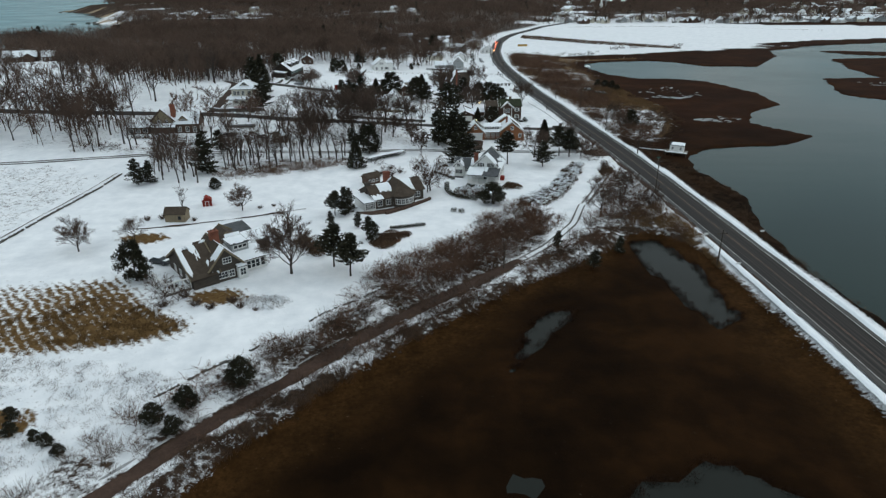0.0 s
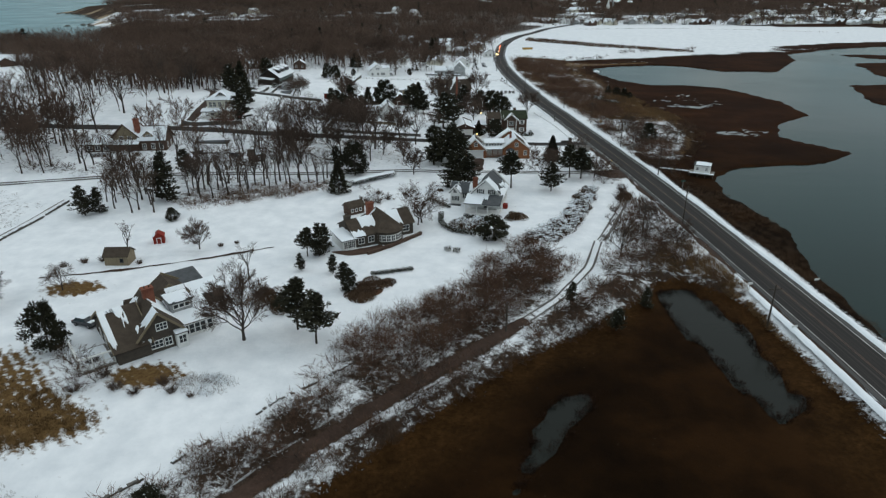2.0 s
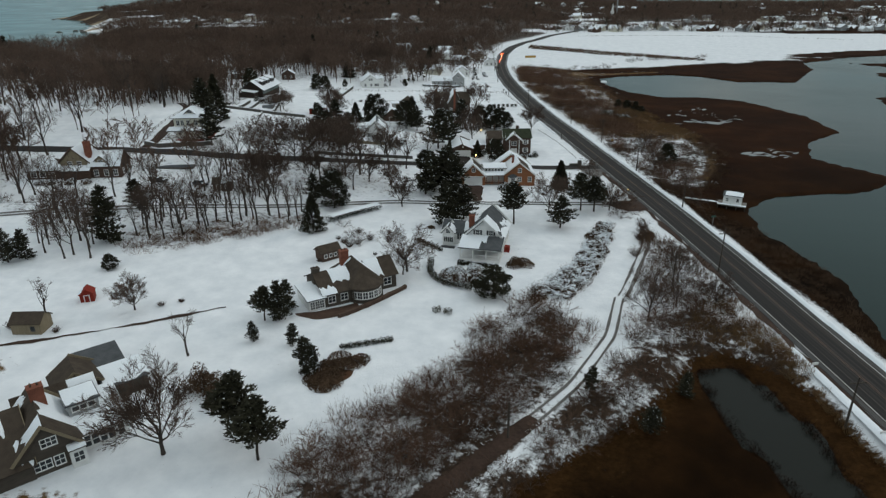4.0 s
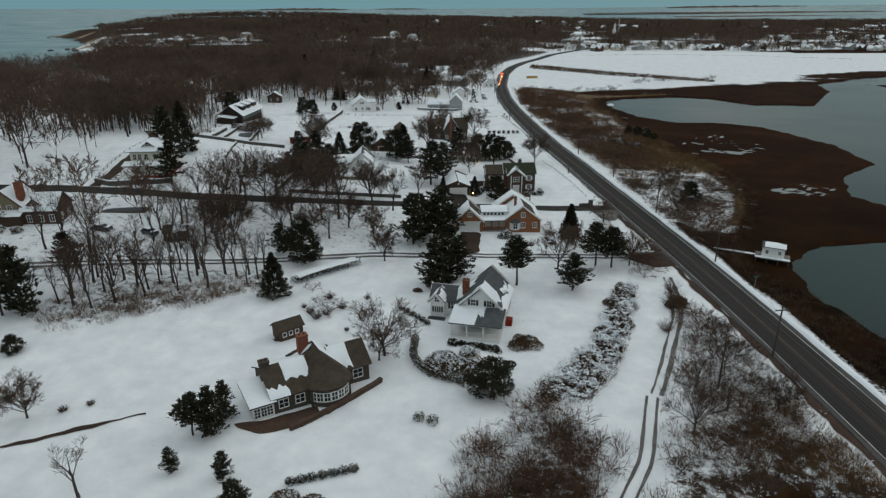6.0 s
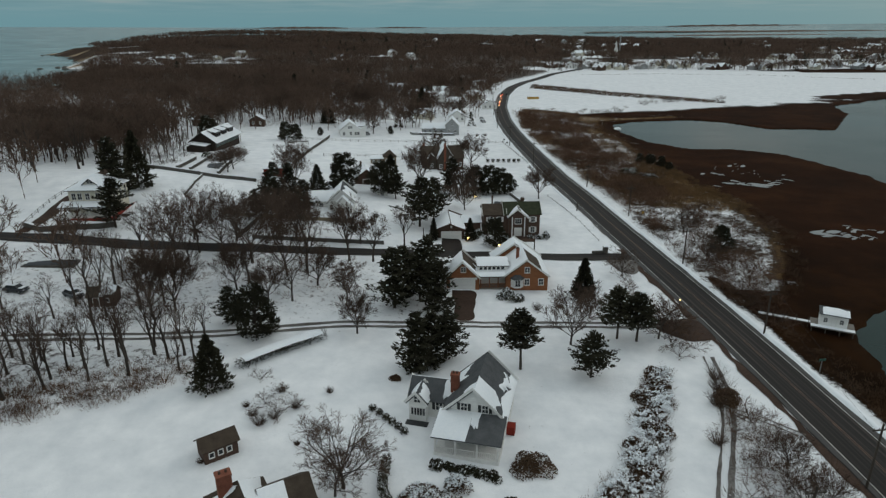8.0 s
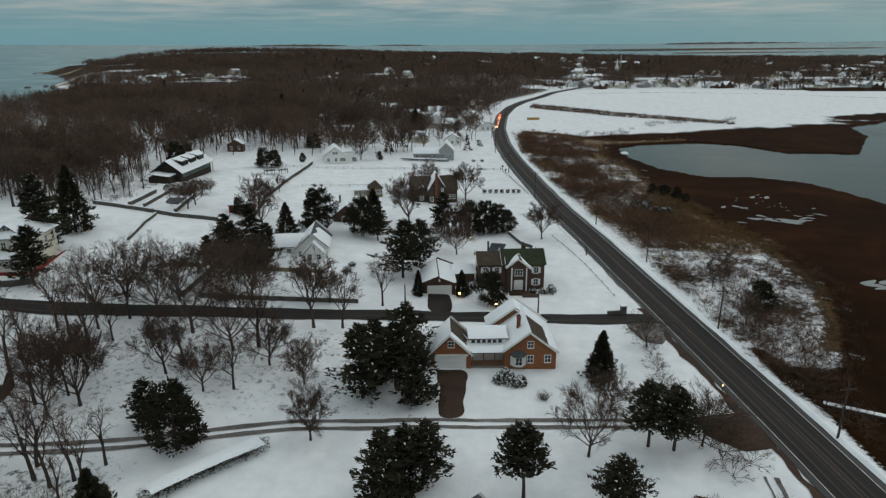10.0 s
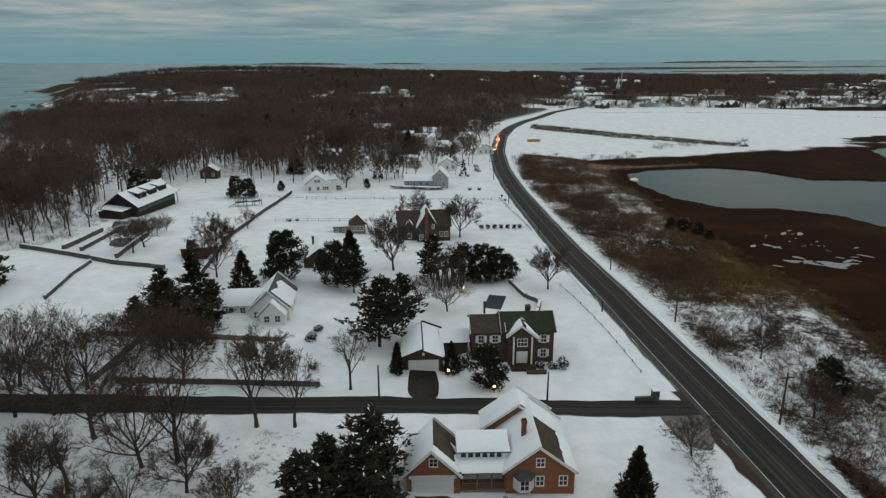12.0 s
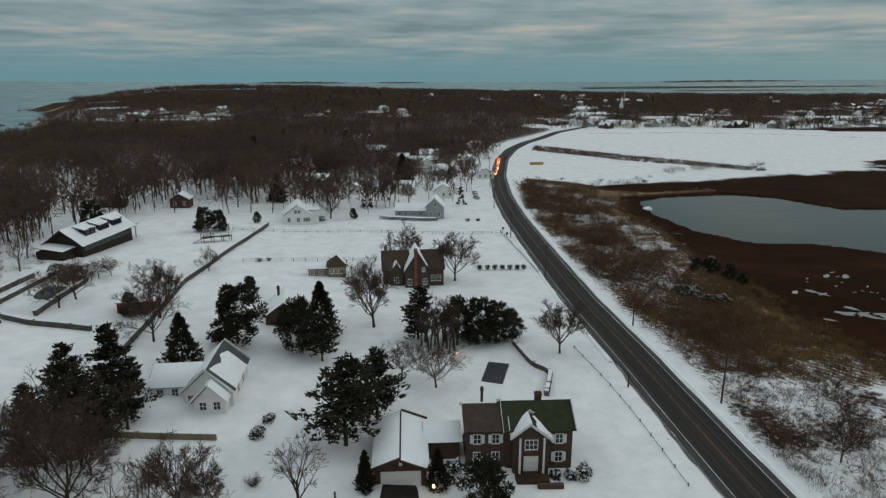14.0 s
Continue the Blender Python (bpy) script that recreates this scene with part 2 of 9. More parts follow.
BROWN_WOOD = surface("dark_brown_siding", (0.050, 0.031, 0.023), (0.115, 0.074, 0.055), 2.0, 0.8, 0, 0.01, 12, (1, 1, 6))
GREY_WOOD = surface("grey_siding", (0.24, 0.25, 0.25), (0.38, 0.39, 0.39), 2.0, 0.8, 0, 0.01, 12, (1, 1, 6))
RED_WOOD = surface("barn_red_boards", (0.14, 0.016, 0.010), (0.27, 0.035, 0.022), 2.0, 0.75, 0, 0.01, 12, (6, 6, 1))
TAN_WOOD = surface("tan_boards", (0.16, 0.13, 0.085), (0.27, 0.22, 0.15), 2.0, 0.8, 0, 0.01, 12, (6, 6, 1))
ROOF_BROWN = surface("brown_roof_shingles", (0.038, 0.029, 0.022), (0.085, 0.066, 0.05), 4.0, 0.9, 0, 0.02, 14)
ROOF_GREY = surface("grey_roof_shingles", (0.05, 0.055, 0.058), (0.105, 0.11, 0.115), 4.0, 0.9, 0, 0.02, 14)
ROOF_GREEN = surface("dark_green_roof_shingles", (0.020, 0.026, 0.015), (0.048, 0.055, 0.032), 4.0, 0.9, 0, 0.02, 14)
BRICK = surface("red_chimney_brick", (0.12, 0.045, 0.03), (0.26, 0.10, 0.065), 5.0, 0.9, 0, 0.02, 14)
STONE = surface("grey_field_stone", (0.05, 0.047, 0.042), (0.16, 0.15, 0.135), 3.0, 0.95, 0, 0.05, 10)
TRIM = surface("white_trim", (0.60, 0.60, 0.58), (0.78, 0.78, 0.76), 1.0, 0.5, 0, 0)
DARK_TRIM = surface("dark_shutter", (0.015, 0.017, 0.018), (0.03, 0.034, 0.036), 1.0, 0.5, 0, 0)
GREEN_TRIM = surface("green_trim", (0.02, 0.07, 0.055), (0.04, 0.12, 0.095), 1.0, 0.5, 0, 0)
GLASS = surface("window_glass", (0.012, 0.015, 0.017), (0.03, 0.035, 0.04), 1.0, 0.06, 0, 0)
BARK = surface("grey_brown_bark", (0.032, 0.026, 0.022), (0.092, 0.076, 0.065), 2.0, 0.95, 0, 0.03, 16, (1, 1, 0.3), 0.4)
TWIG = surface("bare_twigs", (0.050, 0.034, 0.026), (0.118, 0.082, 0.063), 0.4, 0.95, 0, 0, 8, None, 0.4)
NEEDLE = surface("dark_pine_needles", (0.015, 0.0145, 0.009), (0.052, 0.049, 0.029), 0.5, 0.8, 0, 0, 12, None, 0.4)
BRUSH = surface("brown_brush", (0.046, 0.029, 0.018), (0.13, 0.082, 0.051), 0.3, 0.95, 0, 0, 8)
WOOD_POLE = surface("weathered_pole_wood", (0.04, 0.033, 0.028), (0.10, 0.085, 0.07), 3.0, 0.9, 0, 0.01, 12, (6, 6, 0.5))
DECK = surface("grey_deck_boards", (0.12, 0.11, 0.10), (0.24, 0.225, 0.2), 3.0, 0.85, 0, 0.01, 12, (6, 1, 1))
RUT = surface("slushy_rut", (0.045, 0.038, 0.033), (0.22, 0.21, 0.2), 1.2, 0.8, 0, 0.03, 8)
MUD = surface("thawed_brown_drive", (0.022, 0.013, 0.009), (0.07, 0.042, 0.03), 1.0, 0.75, 0, 0.05, 10)
METAL = surface("dull_metal", (0.2, 0.2, 0.2), (0.38, 0.38, 0.38), 2.0, 0.45, 0.8, 0)
BLACK = surface("black_rubber", (0.008, 0.008, 0.008), (0.02, 0.02, 0.02), 3.0, 0.7, 0, 0)
CAR_DARK = surface("dark_car_paint", (0.012, 0.014, 0.018), (0.03, 0.034, 0.04), 1.0, 0.25, 0.2, 0, 12, None, 0.8)
CAR_PALE = surface("silver_car_paint", (0.22, 0.22, 0.23), (0.4, 0.4, 0.41), 1.0, 0.3, 0.3, 0, 12, None, 0.8)
COVER = surface("dark_pool_cover", (0.008, 0.014, 0.020), (0.022, 0.032, 0.042), 1.0, 0.6, 0, 0.03)
YELLOW = surface("yellow_paint", (0.35, 0.20, 0.03), (0.5, 0.30, 0.06), 1.0, 0.6, 0, 0)
ICE = surface("grey_ice_sheet", (0.10, 0.11, 0.11), (0.26, 0.28, 0.28), 0.3, 0.35, 0, 0)


def glow(name, color, strength):
    m, n, l, b = material(name, 0.4)
    b.inputs["Base Color"].default_value = (*color, 1)
    b.inputs["Emission Color"].default_value = (*color, 1)
    b.inputs["Emission Strength"].default_value = strength
    return m


HEADLIGHT, TAIL_RED = glow("headlight_glow", (1.0, 0.50, 0.16), 40.0), glow("tail_light_glow", (1.0, 0.07, 0.02), 26.0)
PORCH_LIGHT = glow("porch_lamp_glow", (1.0, 0.6, 0.2), 12.0)
SLUSH = surface("grey_old_snow", (0.15, 0.15, 0.15), (0.46, 0.475, 0.48), 0.6, 0.8, 0, 0.04)


# ---------- mesh helpers ----------
def link_mesh(name, verts, faces, mats, parent=None, smooth=False):
    me = bpy.data.meshes.new(name)
    me.from_pydata([tuple(v) for v in verts], [], faces)
    for m in (mats if isinstance(mats, (list, tuple)) else [mats]):
        me.materials.append(m)
    if smooth:
        me.polygons.foreach_set("use_smooth", [True] * len(me.polygons))
    ob = new(name, me)
    ob.parent = parent
    return ob


def part(name, bm, mat, parent, label=""):
    """Links a bmesh as one mesh object under a thing or a part."""
    me = bpy.data.meshes.new(name)
    bm.to_mesh(me)
    bm.free()
    me.materials.append(mat)
    ob = new(name, me)
    ob.parent = parent
    if label:
        ob["label"] = label
    return ob


def shared(name, me, parent, m=None, label=""):
    ob = new(name, me)
    ob.parent = parent
    if m is not None:
        ob.matrix_basis = m
    if label:
        ob["label"] = label
    return ob


def thing(name, x, y, z, rot, label, category, group="", kind=""):
    ob = new(name)
    ob.empty_display_size = 0.2
    ob.matrix_basis = pose(x, y, z, 0, 0, rot)
    return tagged(ob, label, category, group, kind)


def add_box(bm, x0, y0, z0, x1, y1, z1, m=None):
    vs = [bm.verts.new(Vector(c) if m is None else m @ Vector(c)) for c in
          ((x0, y0, z0), (x1, y0, z0), (x1, y1, z0), (x0, y1, z0), (x0, y0, z1), (x1, y0, z1), (x1, y1, z1), (x0, y1, z1))]
    for f in ((3, 2, 1, 0), (4, 5, 6, 7), (0, 1, 5, 4), (1, 2, 6, 5), (2, 3, 7, 6), (3, 0, 4, 7)):
        bm.faces.new([vs[i] for i in f])


def box_bm(*args):
    bm = bmesh.new()
    add_box(bm, *args)
    return bm


def add_slab(bm, quad, thick):
    """A slab with the given top corners (3 or 4, counter-clockwise seen from outside), thickened inwards."""
    q = [Vector(p) for p in quad]
    nrm = (q[1] - q[0]).cross(q[2] - q[0]).normalized()
    top = [bm.verts.new(p) for p in q]
    low = [bm.verts.new(p - nrm * thick) for p in q]
    bm.faces.new(top)
    bm.faces.new(low[::-1])
    k = len(q)
    for i in range(k):
        bm.faces.new((top[i], low[i], low[(i + 1) % k], top[(i + 1) % k]))


def add_tube(bm, a, b, r0, r1, sides=6):
    a, b = Vector(a), Vector(b)
    d = (b - a).normalized()
    u = d.orthogonal().normalized()
    v = d.cross(u)
    rings = []
    for p, r in ((a, r0), (b, r1)):
        rings.append([bm.verts.new(p + (u * math.cos(t) + v * math.sin(t)) * r) for t in (2 * math.pi * i / sides for i in range(sides))])
    for i in range(sides):
        j = (i + 1) % sides
        bm.faces.new((rings[0][i], rings[0][j], rings[1][j], rings[1][i]))
    bm.faces.new(rings[0][::-1])
    bm.faces.new(rings[1])


# ---------- the lie of the land ----------
ROAD = [(68, -60), (67.5, 20), (66.6, 70), (65.9, 95), (65.1, 117.5), (64, 137), (62.4, 169), (59.6, 207), (55.4, 250), (53.3, 269), (51, 294),
        (46.8, 330), (43.2, 380), (40.6, 422), (39.6, 470), (41.9, 530), (50, 604), (62, 665), (78, 715), (99, 762), (121, 820), (152, 873), (200, 950)]
RX, RY = np.array([p[0] for p in ROAD], float), np.array([p[1] for p in ROAD], float)


def sstep(a):
    a = np.clip(a, 0, 1)
    return a * a * (3 - 2 * a)


def poly_dist(px, py, poly):
    """Signed distance to a polygon, positive inside."""
    px, py = np.asarray(px, float), np.asarray(py, float)
    best, inside = np.full(px.shape, 1e9), np.zeros(px.shape, bool)
    for (x0, y0), (x1, y1) in zip(poly, poly[1:] + poly[:1]):
        dx, dy = x1 - x0, y1 - y0
        s = np.clip(((px - x0) * dx + (py - y0) * dy) / (dx * dx + dy * dy), 0, 1)
        best = np.minimum(best, np.hypot(px - x0 - s * dx, py - y0 - s * dy))
        if y0 != y1:
            inside ^= ((y0 > py) != (y1 > py)) & (px < dx * (py - y0) / dy + x0)
    return np.where(inside, best, -best)


def line_dist(px, py, line):
    px, py = np.asarray(px, float), np.asarray(py, float)
    best = np.full(px.shape, 1e9)
    for (x0, y0), (x1, y1) in zip(line, line[1:]):
        dx, dy = x1 - x0, y1 - y0
        s = np.clip(((px - x0) * dx + (py - y0) * dy) / (dx * dx + dy * dy), 0, 1)
        best = np.minimum(best, np.hypot(px - x0 - s * dx, py - y0 - s * dy))
    return best


def wobble(x, y, scale, seed=0.0):
    """Cheap smooth noise, about -1 to 1."""
    a = np.sin(x / scale + 1.7 * np.sin(y / scale * 0.8 + seed) + seed * 3.1)
    b = np.sin(y / scale * 1.3 + 1.3 * np.sin(x / scale * 1.1 + seed * 2.3))
    c = np.sin((x + y) / scale * 2.1 + seed * 1.9) * np.sin((x - y) / scale * 1.9)
    return (a + b + c) / 2.4


HARBOUR = [(73, -200), (75, 60), (77, 98), (74.6, 114), (77.6, 143), (83.7, 169), (79.4, 193), (83.9, 209), (95.5, 219), (123.5, 223), (141.7, 237.5),
           (128, 262), (138, 283), (160.7, 303), (164.8, 336), (153, 378), (138, 388), (117, 390), (105, 407), (98, 438), (101, 465), (116, 474),
           (150, 481), (166, 472), (180, 447), (214, 443), (257, 504), (272, 546), (330, 585), (520, 640), (900, 690), (1700, 700), (1700, -200)]
ISLES = [[(302, 544), (359, 531), (420, 520), (400, 480), (317, 512)], [(287, 484), (331, 489), (380, 470), (360, 400), (260, 378), (268, 430)],
         [(226, 385), (250, 388), (300, 380), (280, 330), (217, 312), (205, 329)]]
SEA = [(-4900, 150), (-1200, 250), (-520, 400), (-385, 540), (-325, 650), (-350, 780), (-425, 880), (-455, 940), (-500, 1000), (-535, 1090), (-572, 1175), (-650, 1290), (-735, 1372), (-752, 1430),
       (-715, 1520), (-630, 1700), (-470, 2000), (-420, 2750), (-300, 3000), (100, 2850), (420, 2700), (560, 2450), (850, 2130), (1250, 2060), (1700, 2040), (2600, 2000), (3400, 1500), (4900, 1200), (4900, 4900), (-4900, 4900)]
POND = [(42.5, 133), (48.5, 134), (52.7, 120), (52, 101), (53.8, 98), (47.6, 94), (45.4, 101.5), (44.2, 112), (41.5, 123)]
POOL = [(13, 90), (15, 96), (19, 100), (25, 101), (21, 95.7), (17.2, 90.2), (12.8, 85), (10.6, 82)]
PUDDLES = [[(5, 64), (8, 60.5), (13, 59), (11.3, 55), (7.3, 57)], [(20, 54), (23, 58), (29, 58.5), (31, 62), (36, 61), (42, 56), (40, 48), (24, 48)]]
MARSH = [(-35, 50), (-28, 61.5), (-19.5, 74), (-10, 84.5), (-1, 94.5), (6, 101.5), (13, 109), (24.5, 117.5), (37, 128.5), (42.5, 136), (49, 137.5), (56.6, 128), (58.4, 111), (59.2, 92),
         (59.8, 82), (60.6, 70), (61.4, 40), (62, -200), (-200, -200), (-120, -40)]
PATH = [(-60, 24), (-39, 55), (-33, 64.6), (-25.6, 74), (-16.2, 85.6), (-8, 95), (1.2, 104.8), (12.3, 115.5), (22.6, 127.2), (31, 141), (35.7, 154.5), (43.8, 176.5), (50.5, 193)]
TAWNY = [(-74, 106), (-62, 109), (-52, 98), (-43.5, 92), (-43, 89), (-50, 85.5), (-58, 84), (-66, 82), (-80, 82), (-100, 90), (-100, 106)]
SCRUB_BANK = [(-70, 20), (-52, 52), (-42, 70), (-29.5, 85), (-20.6, 95), (-15.4, 104), (-15.4, 114), (-10, 121), (-1.5, 126.5), (7, 135.5), (9.6, 147), (20, 155.5), (24.5, 146),
              (32, 146), (37.2, 154), (43.5, 169), (47.5, 180), (51, 194), (52.5, 180), (56, 169), (57.4, 150), (58, 140), (56, 130), (46, 136), (37, 128), (25, 116), (12, 103.5), (1.5, 91.5), (-11, 78.5),
              (-23, 65.5), (-33, 50), (-56, 8)]
SCRUB_EAST = [(66, 215), (60, 245), (60, 285), (56, 320), (49, 380), (46, 430), (47, 480), (55, 520), (70, 512), (95, 496), (110, 490), (150, 500), (150, 485), (98, 470), (93, 440), (97, 405),
              (96, 370), (97, 330), (103, 292), (101, 264), (92, 242), (80, 222)]
SNOW_FIELD = [(54, 560), (64, 520), (107, 500), (148, 550), (209, 575), (272, 592), (360, 632), (560, 686), (720, 800), (420, 850), (259, 868), (151, 842), (97, 748), (70, 680)]
WOODS = [(-60, 430), (-120, 385), (-135, 330), (-170, 290), (-190, 240), (-260, 250), (-300, 330), (-420, 480), (-470, 700), (-440, 900), (-430, 960), (-520, 1110), (-600, 1240), (-710, 1400),
         (-860, 1800), (-600, 2300), (0, 2500), (600, 2450), (1500, 2300), (1500, 900), (420, 850), (240, 900), (140, 890), (95, 790), (40, 680), (15, 560), (-20, 480)]
LITTER = [(-140, 195), (-100, 205), (-60, 196), (-30, 205), (10, 206), (5, 238), (-40, 234), (-90, 232), (-150, 236)]


def height(x, y):
    xr = np.interp(y, RY, RX)
    top = np.interp(y, [0, 60, 110, 150, 180, 208, 240, 255, 280, 312, 340, 360, 420, 500, 800], [1.8, 2.2, 3.8, 4.0, 5.2, 7.2, 10.8, 12.5, 14.5, 11.8, 10, 9, 7, 6.5, 6.5])
    z = 1.8 + (top - 1.8) * sstep((xr - 15 - x) / 150)
    # the shore side of the road falls to the marsh
    wide = np.interp(y, [0, 200, 250, 420, 500, 560], [5, 7, 34, 45, 60, 400])
    z = np.where(x > xr, 1.8 - 1.35 * sstep((x - xr - 6) / wide), z)
    # far hill, and the rise behind the village
    z = z + 17 * sstep((x + 765) / 190) * sstep((y - 1330) / 240) * (1 - 0.85 * sstep((x + 420) / 700)) * (1 - sstep((y - 1750) / 350)) + 12 * np.exp(-((x + 420) / 260) ** 2 - ((y - 1350) / 260) ** 2)
    z = z + 7 * sstep((y - 900) / 1200) * (1 - sstep((x - 100) / 500)) + np.where(x > xr, 3.0 * sstep((y - 870) / 120), 0)
    z = z + 0.12 * wobble(x, y, 9.0, 1.0) + 0.05 * wobble(x, y, 3.1, 2.0)
    flat = np.abs(x - xr)
    z = np.where((flat < 9) & (y < 950), 1.8 + (z - 1.8) * sstep((flat - 6) / 3), z)
    z = z + np.where((flat > 4.6) & (flat < 7.5) & (y < 900) & (x > xr), 0.12, 0)
    # path on its low bank
    pd = line_dist(x, y, PATH)
    z = np.where(pd < 6, z + (1.7 - z) * (1 - sstep((pd - 2.0) / 4)), z)
    nudge = 0.8 * wobble(x, y, 2.6, 3.0) + 1.2 * wobble(x, y, 7.0, 4.0)
    m = poly_dist(x, y, MARSH) + nudge * 0.7
    z = z + (0.34 - z) * sstep((m + 3.0) / 5.0)
    for poly, depth, soft in ((HARBOUR, -1.5, 1.0), (SEA, -2.5, 12.0), (POND, -0.8, 0.6), (POOL, -0.5, 0.5), (PUDDLES[0], -0.4, 0.8), (PUDDLES[1], -0.4, 0.8)):
        d = poly_dist(x, y, poly) + nudge * soft * 0.6
        z = z + (depth - z) * sstep((d + soft) / (3.0 * soft))
    for poly in ISLES:
        z = np.maximum(z, 0.4 - 1.9 * sstep((1.5 - poly_dist(x, y, poly) + nudge) / 4))
    return z


def axis(lo, fine_lo, fine_hi, hi, step, grow):
    a = list(np.arange(fine_lo, fine_hi + 0.01, step))
    s = step
    while a[-1] < hi:
        s *= grow
        a.append(min(a[-1] + s, hi))
    s = step
    while a[0] > lo:
        s *= grow
        a.insert(0, max(a[0] - s, lo))
    return np.array(a)


def grid_mesh(name, xs, ys, zfun, mat):
    gx, gy = np.meshgrid(xs, ys)
    gx, gy = gx.ravel(), gy.ravel()
    gz = zfun(gx, gy)
    nx, ny = len(xs), len(ys)
    i = (np.arange(ny - 1)[:, None] * nx + np.arange(nx - 1)[None, :]).ravel()
    quads = np.stack([i, i + 1, i + nx + 1, i + nx], 1)
    me = bpy.data.meshes.new(name)
    me.vertices.add(len(gx))
    me.vertices.foreach_set("co", np.stack([gx, gy, gz], 1).ravel())
    me.loops.add(quads.size)
    me.loops.foreach_set("vertex_index", quads.ravel().astype(np.int32))
    me.polygons.add(len(quads))
    me.polygons.foreach_set("loop_start", np.arange(0, quads.size, 4, dtype=np.int32))
    me.polygons.foreach_set("use_smooth", np.ones(len(quads), bool))
    me.update(calc_edges=True)
    me.materials.append(mat)
    return new(name, me), gx, gy, gz


xs = axis(-4900, -170, 230, 4900, 2.2, 1.05)
ys = axis(-1200, 40, 480, 4900, 2.2, 1.045)
ground, gx, gy, gz = grid_mesh("ground", xs, ys, height, GROUND)
gz_rows, xs_list, ys_list = gz.reshape(len(ys), len(xs)).tolist(), xs.tolist(), ys.tolist()


def ground_z(x, y):
    """The height of the ground sheet, between its grid lines."""
    i = min(max(int(xs.searchsorted(x, 'right')) - 1, 0), len(xs_list) - 2)
    j = min(max(int(ys.searchsorted(y, 'right')) - 1, 0), len(ys_list) - 2)
    u, v = (x - xs_list[i]) / (xs_list[i + 1] - xs_list[i]), (y - ys_list[j]) / (ys_list[j + 1] - ys_list[j])
    a, b = gz_rows[j], gz_rows[j + 1]
    return (a[i] * (1 - u) + a[i + 1] * u) * (1 - v) + (b[i] * (1 - u) + b[i + 1] * u) * v


tagged(ground, "snow-covered coastal land with brown marsh and scrub", "ground", kind="structure")


def add_mask(name, values):
    a = ground.data.attributes.new(name, "FLOAT", "POINT")
    a.data.foreach_set("value", np.clip(values, 0, 1).astype(np.float32))


def soft_poly(poly, soft):
    return sstep(poly_dist(gx, gy, poly) / soft + 0.5)


gxr = np.interp(gy, RY, RX)
m_marsh = np.maximum(soft_poly(MARSH, 4), np.where(gx > gxr + 6, sstep((1.15 - gz) / 0.5), 0))
m_marsh = np.where((gy > 520) & (gx > gxr), sstep((1.2 - gz) / 0.4) * np.where(soft_poly(SNOW_FIELD, 6) > 0.5, 0, 1), m_marsh)
m_marsh = np.where((gy < 232) & (gx > gxr), sstep((gx - gxr - 5.9) / 1.4), m_marsh)
m_marsh = np.where(gx < -250, 0, m_marsh)
m_marsh = np.where((gy > 225) & (gx > gxr), m_marsh * (1 - sstep((poly_dist(gx, gy, SCRUB_EAST) - 2.0) / 5.0)), m_marsh)
m_litter = np.maximum((0.36 + 0.34 * wobble(gx, gy, 3.0, 2.0)) * soft_poly(SCRUB_BANK, 6), 0.32 * soft_poly(LITTER, 14))
m_litter = np.maximum(m_litter, (np.interp(gy, [0, 240, 300, 340, 2000], [0.46, 0.42, 0.46, 0.50, 0.58]) + 0.3 * wobble(gx, gy, 5.0, 5.0)) * soft_poly(SCRUB_EAST, 5))
shore = sstep(1 - np.abs(poly_dist(gx, gy, SCRUB_EAST) - 3.0) / 9.0) * np.where((gy > 232) & (gx > gxr + 14), 1.0, 0.0)
m_litter = np.maximum(m_litter, shore * 1.1)
m_litter = np.maximum(m_litter, np.interp(gy, [300, 420, 620], [0.26, 0.38, 0.70]) * soft_poly(WOODS, 20))
m_litter = np.maximum(m_litter, 0.95 * sstep((1.9 - line_dist(gx, gy, PATH[:8])) / 1.0))
m_litter = np.where(line_dist(gx, gy, PATH[8:12]) < 2.6, m_litter * 0.25, m_litter)
m_litter = np.where((poly_dist(gx, gy, MARSH) > -7) & (gx < gxr - 7) & (line_dist(gx, gy, PATH) > 2.6) & (gy > 20), np.maximum(m_litter, 0.60 + 0.36 * wobble(gx, gy, 3.0, 9.0)), m_litter)
BARE_BANK = [(-29, 79), (-24.5, 88.5), (-18.7, 95.5), (-11.4, 104), (-4, 112), (5, 122), (12, 135), (19, 149), (25, 146), (24, 130), (14, 117.5), (2, 106), (-7, 96.5), (-15, 87.5), (-23, 78.5)]
m_litter = np.maximum(m_litter, (0.60 + 0.30 * wobble(gx, gy, 3.4, 4.0)) * soft_poly(BARE_BANK, 3))
# besides weeds, these litter specks paint in the shading of clumpy snow
WEEDS_AND_BUMP_SHADE = [(-95, 82), (-60, 80.5), (-48, 79), (-40, 75.5), (-46, 64), (-60, 50), (-95, 60)]
m_litter = np.maximum(m_litter, (0.26 + 0.14 * wobble(gx, gy, 2.6, 8.0)) * soft_poly(WEEDS_AND_BUMP_SHADE, 6))
m_litter = np.where(poly_dist(gx, gy, [(41, 150), (56, 146), (57, 172), (51, 182), (45, 168)]) > 0, m_litter * 0.62, m_litter)
m_litter = np.maximum(m_litter, 0.15 * np.maximum(0, wobble(gx, gy, 11.0, 6.0)))
m_litter = np.where((np.abs(gx - gxr) < 6.2) & (gy < 950), 0.22, m_litter)
GROVE_FOOT = [(-66, 170), (-57, 169), (-38, 180), (-27, 188), (-28, 198), (-66, 195), (-120, 204), (-120, 196), (-70, 184)]
m_litter = np.maximum(m_litter, 0.40 * soft_poly(GROVE_FOOT, 8))
m_litter = np.where(gy > 1100, np.maximum(m_litter, 0.86 * sstep((gy - 1100) / 60)), m_litter)
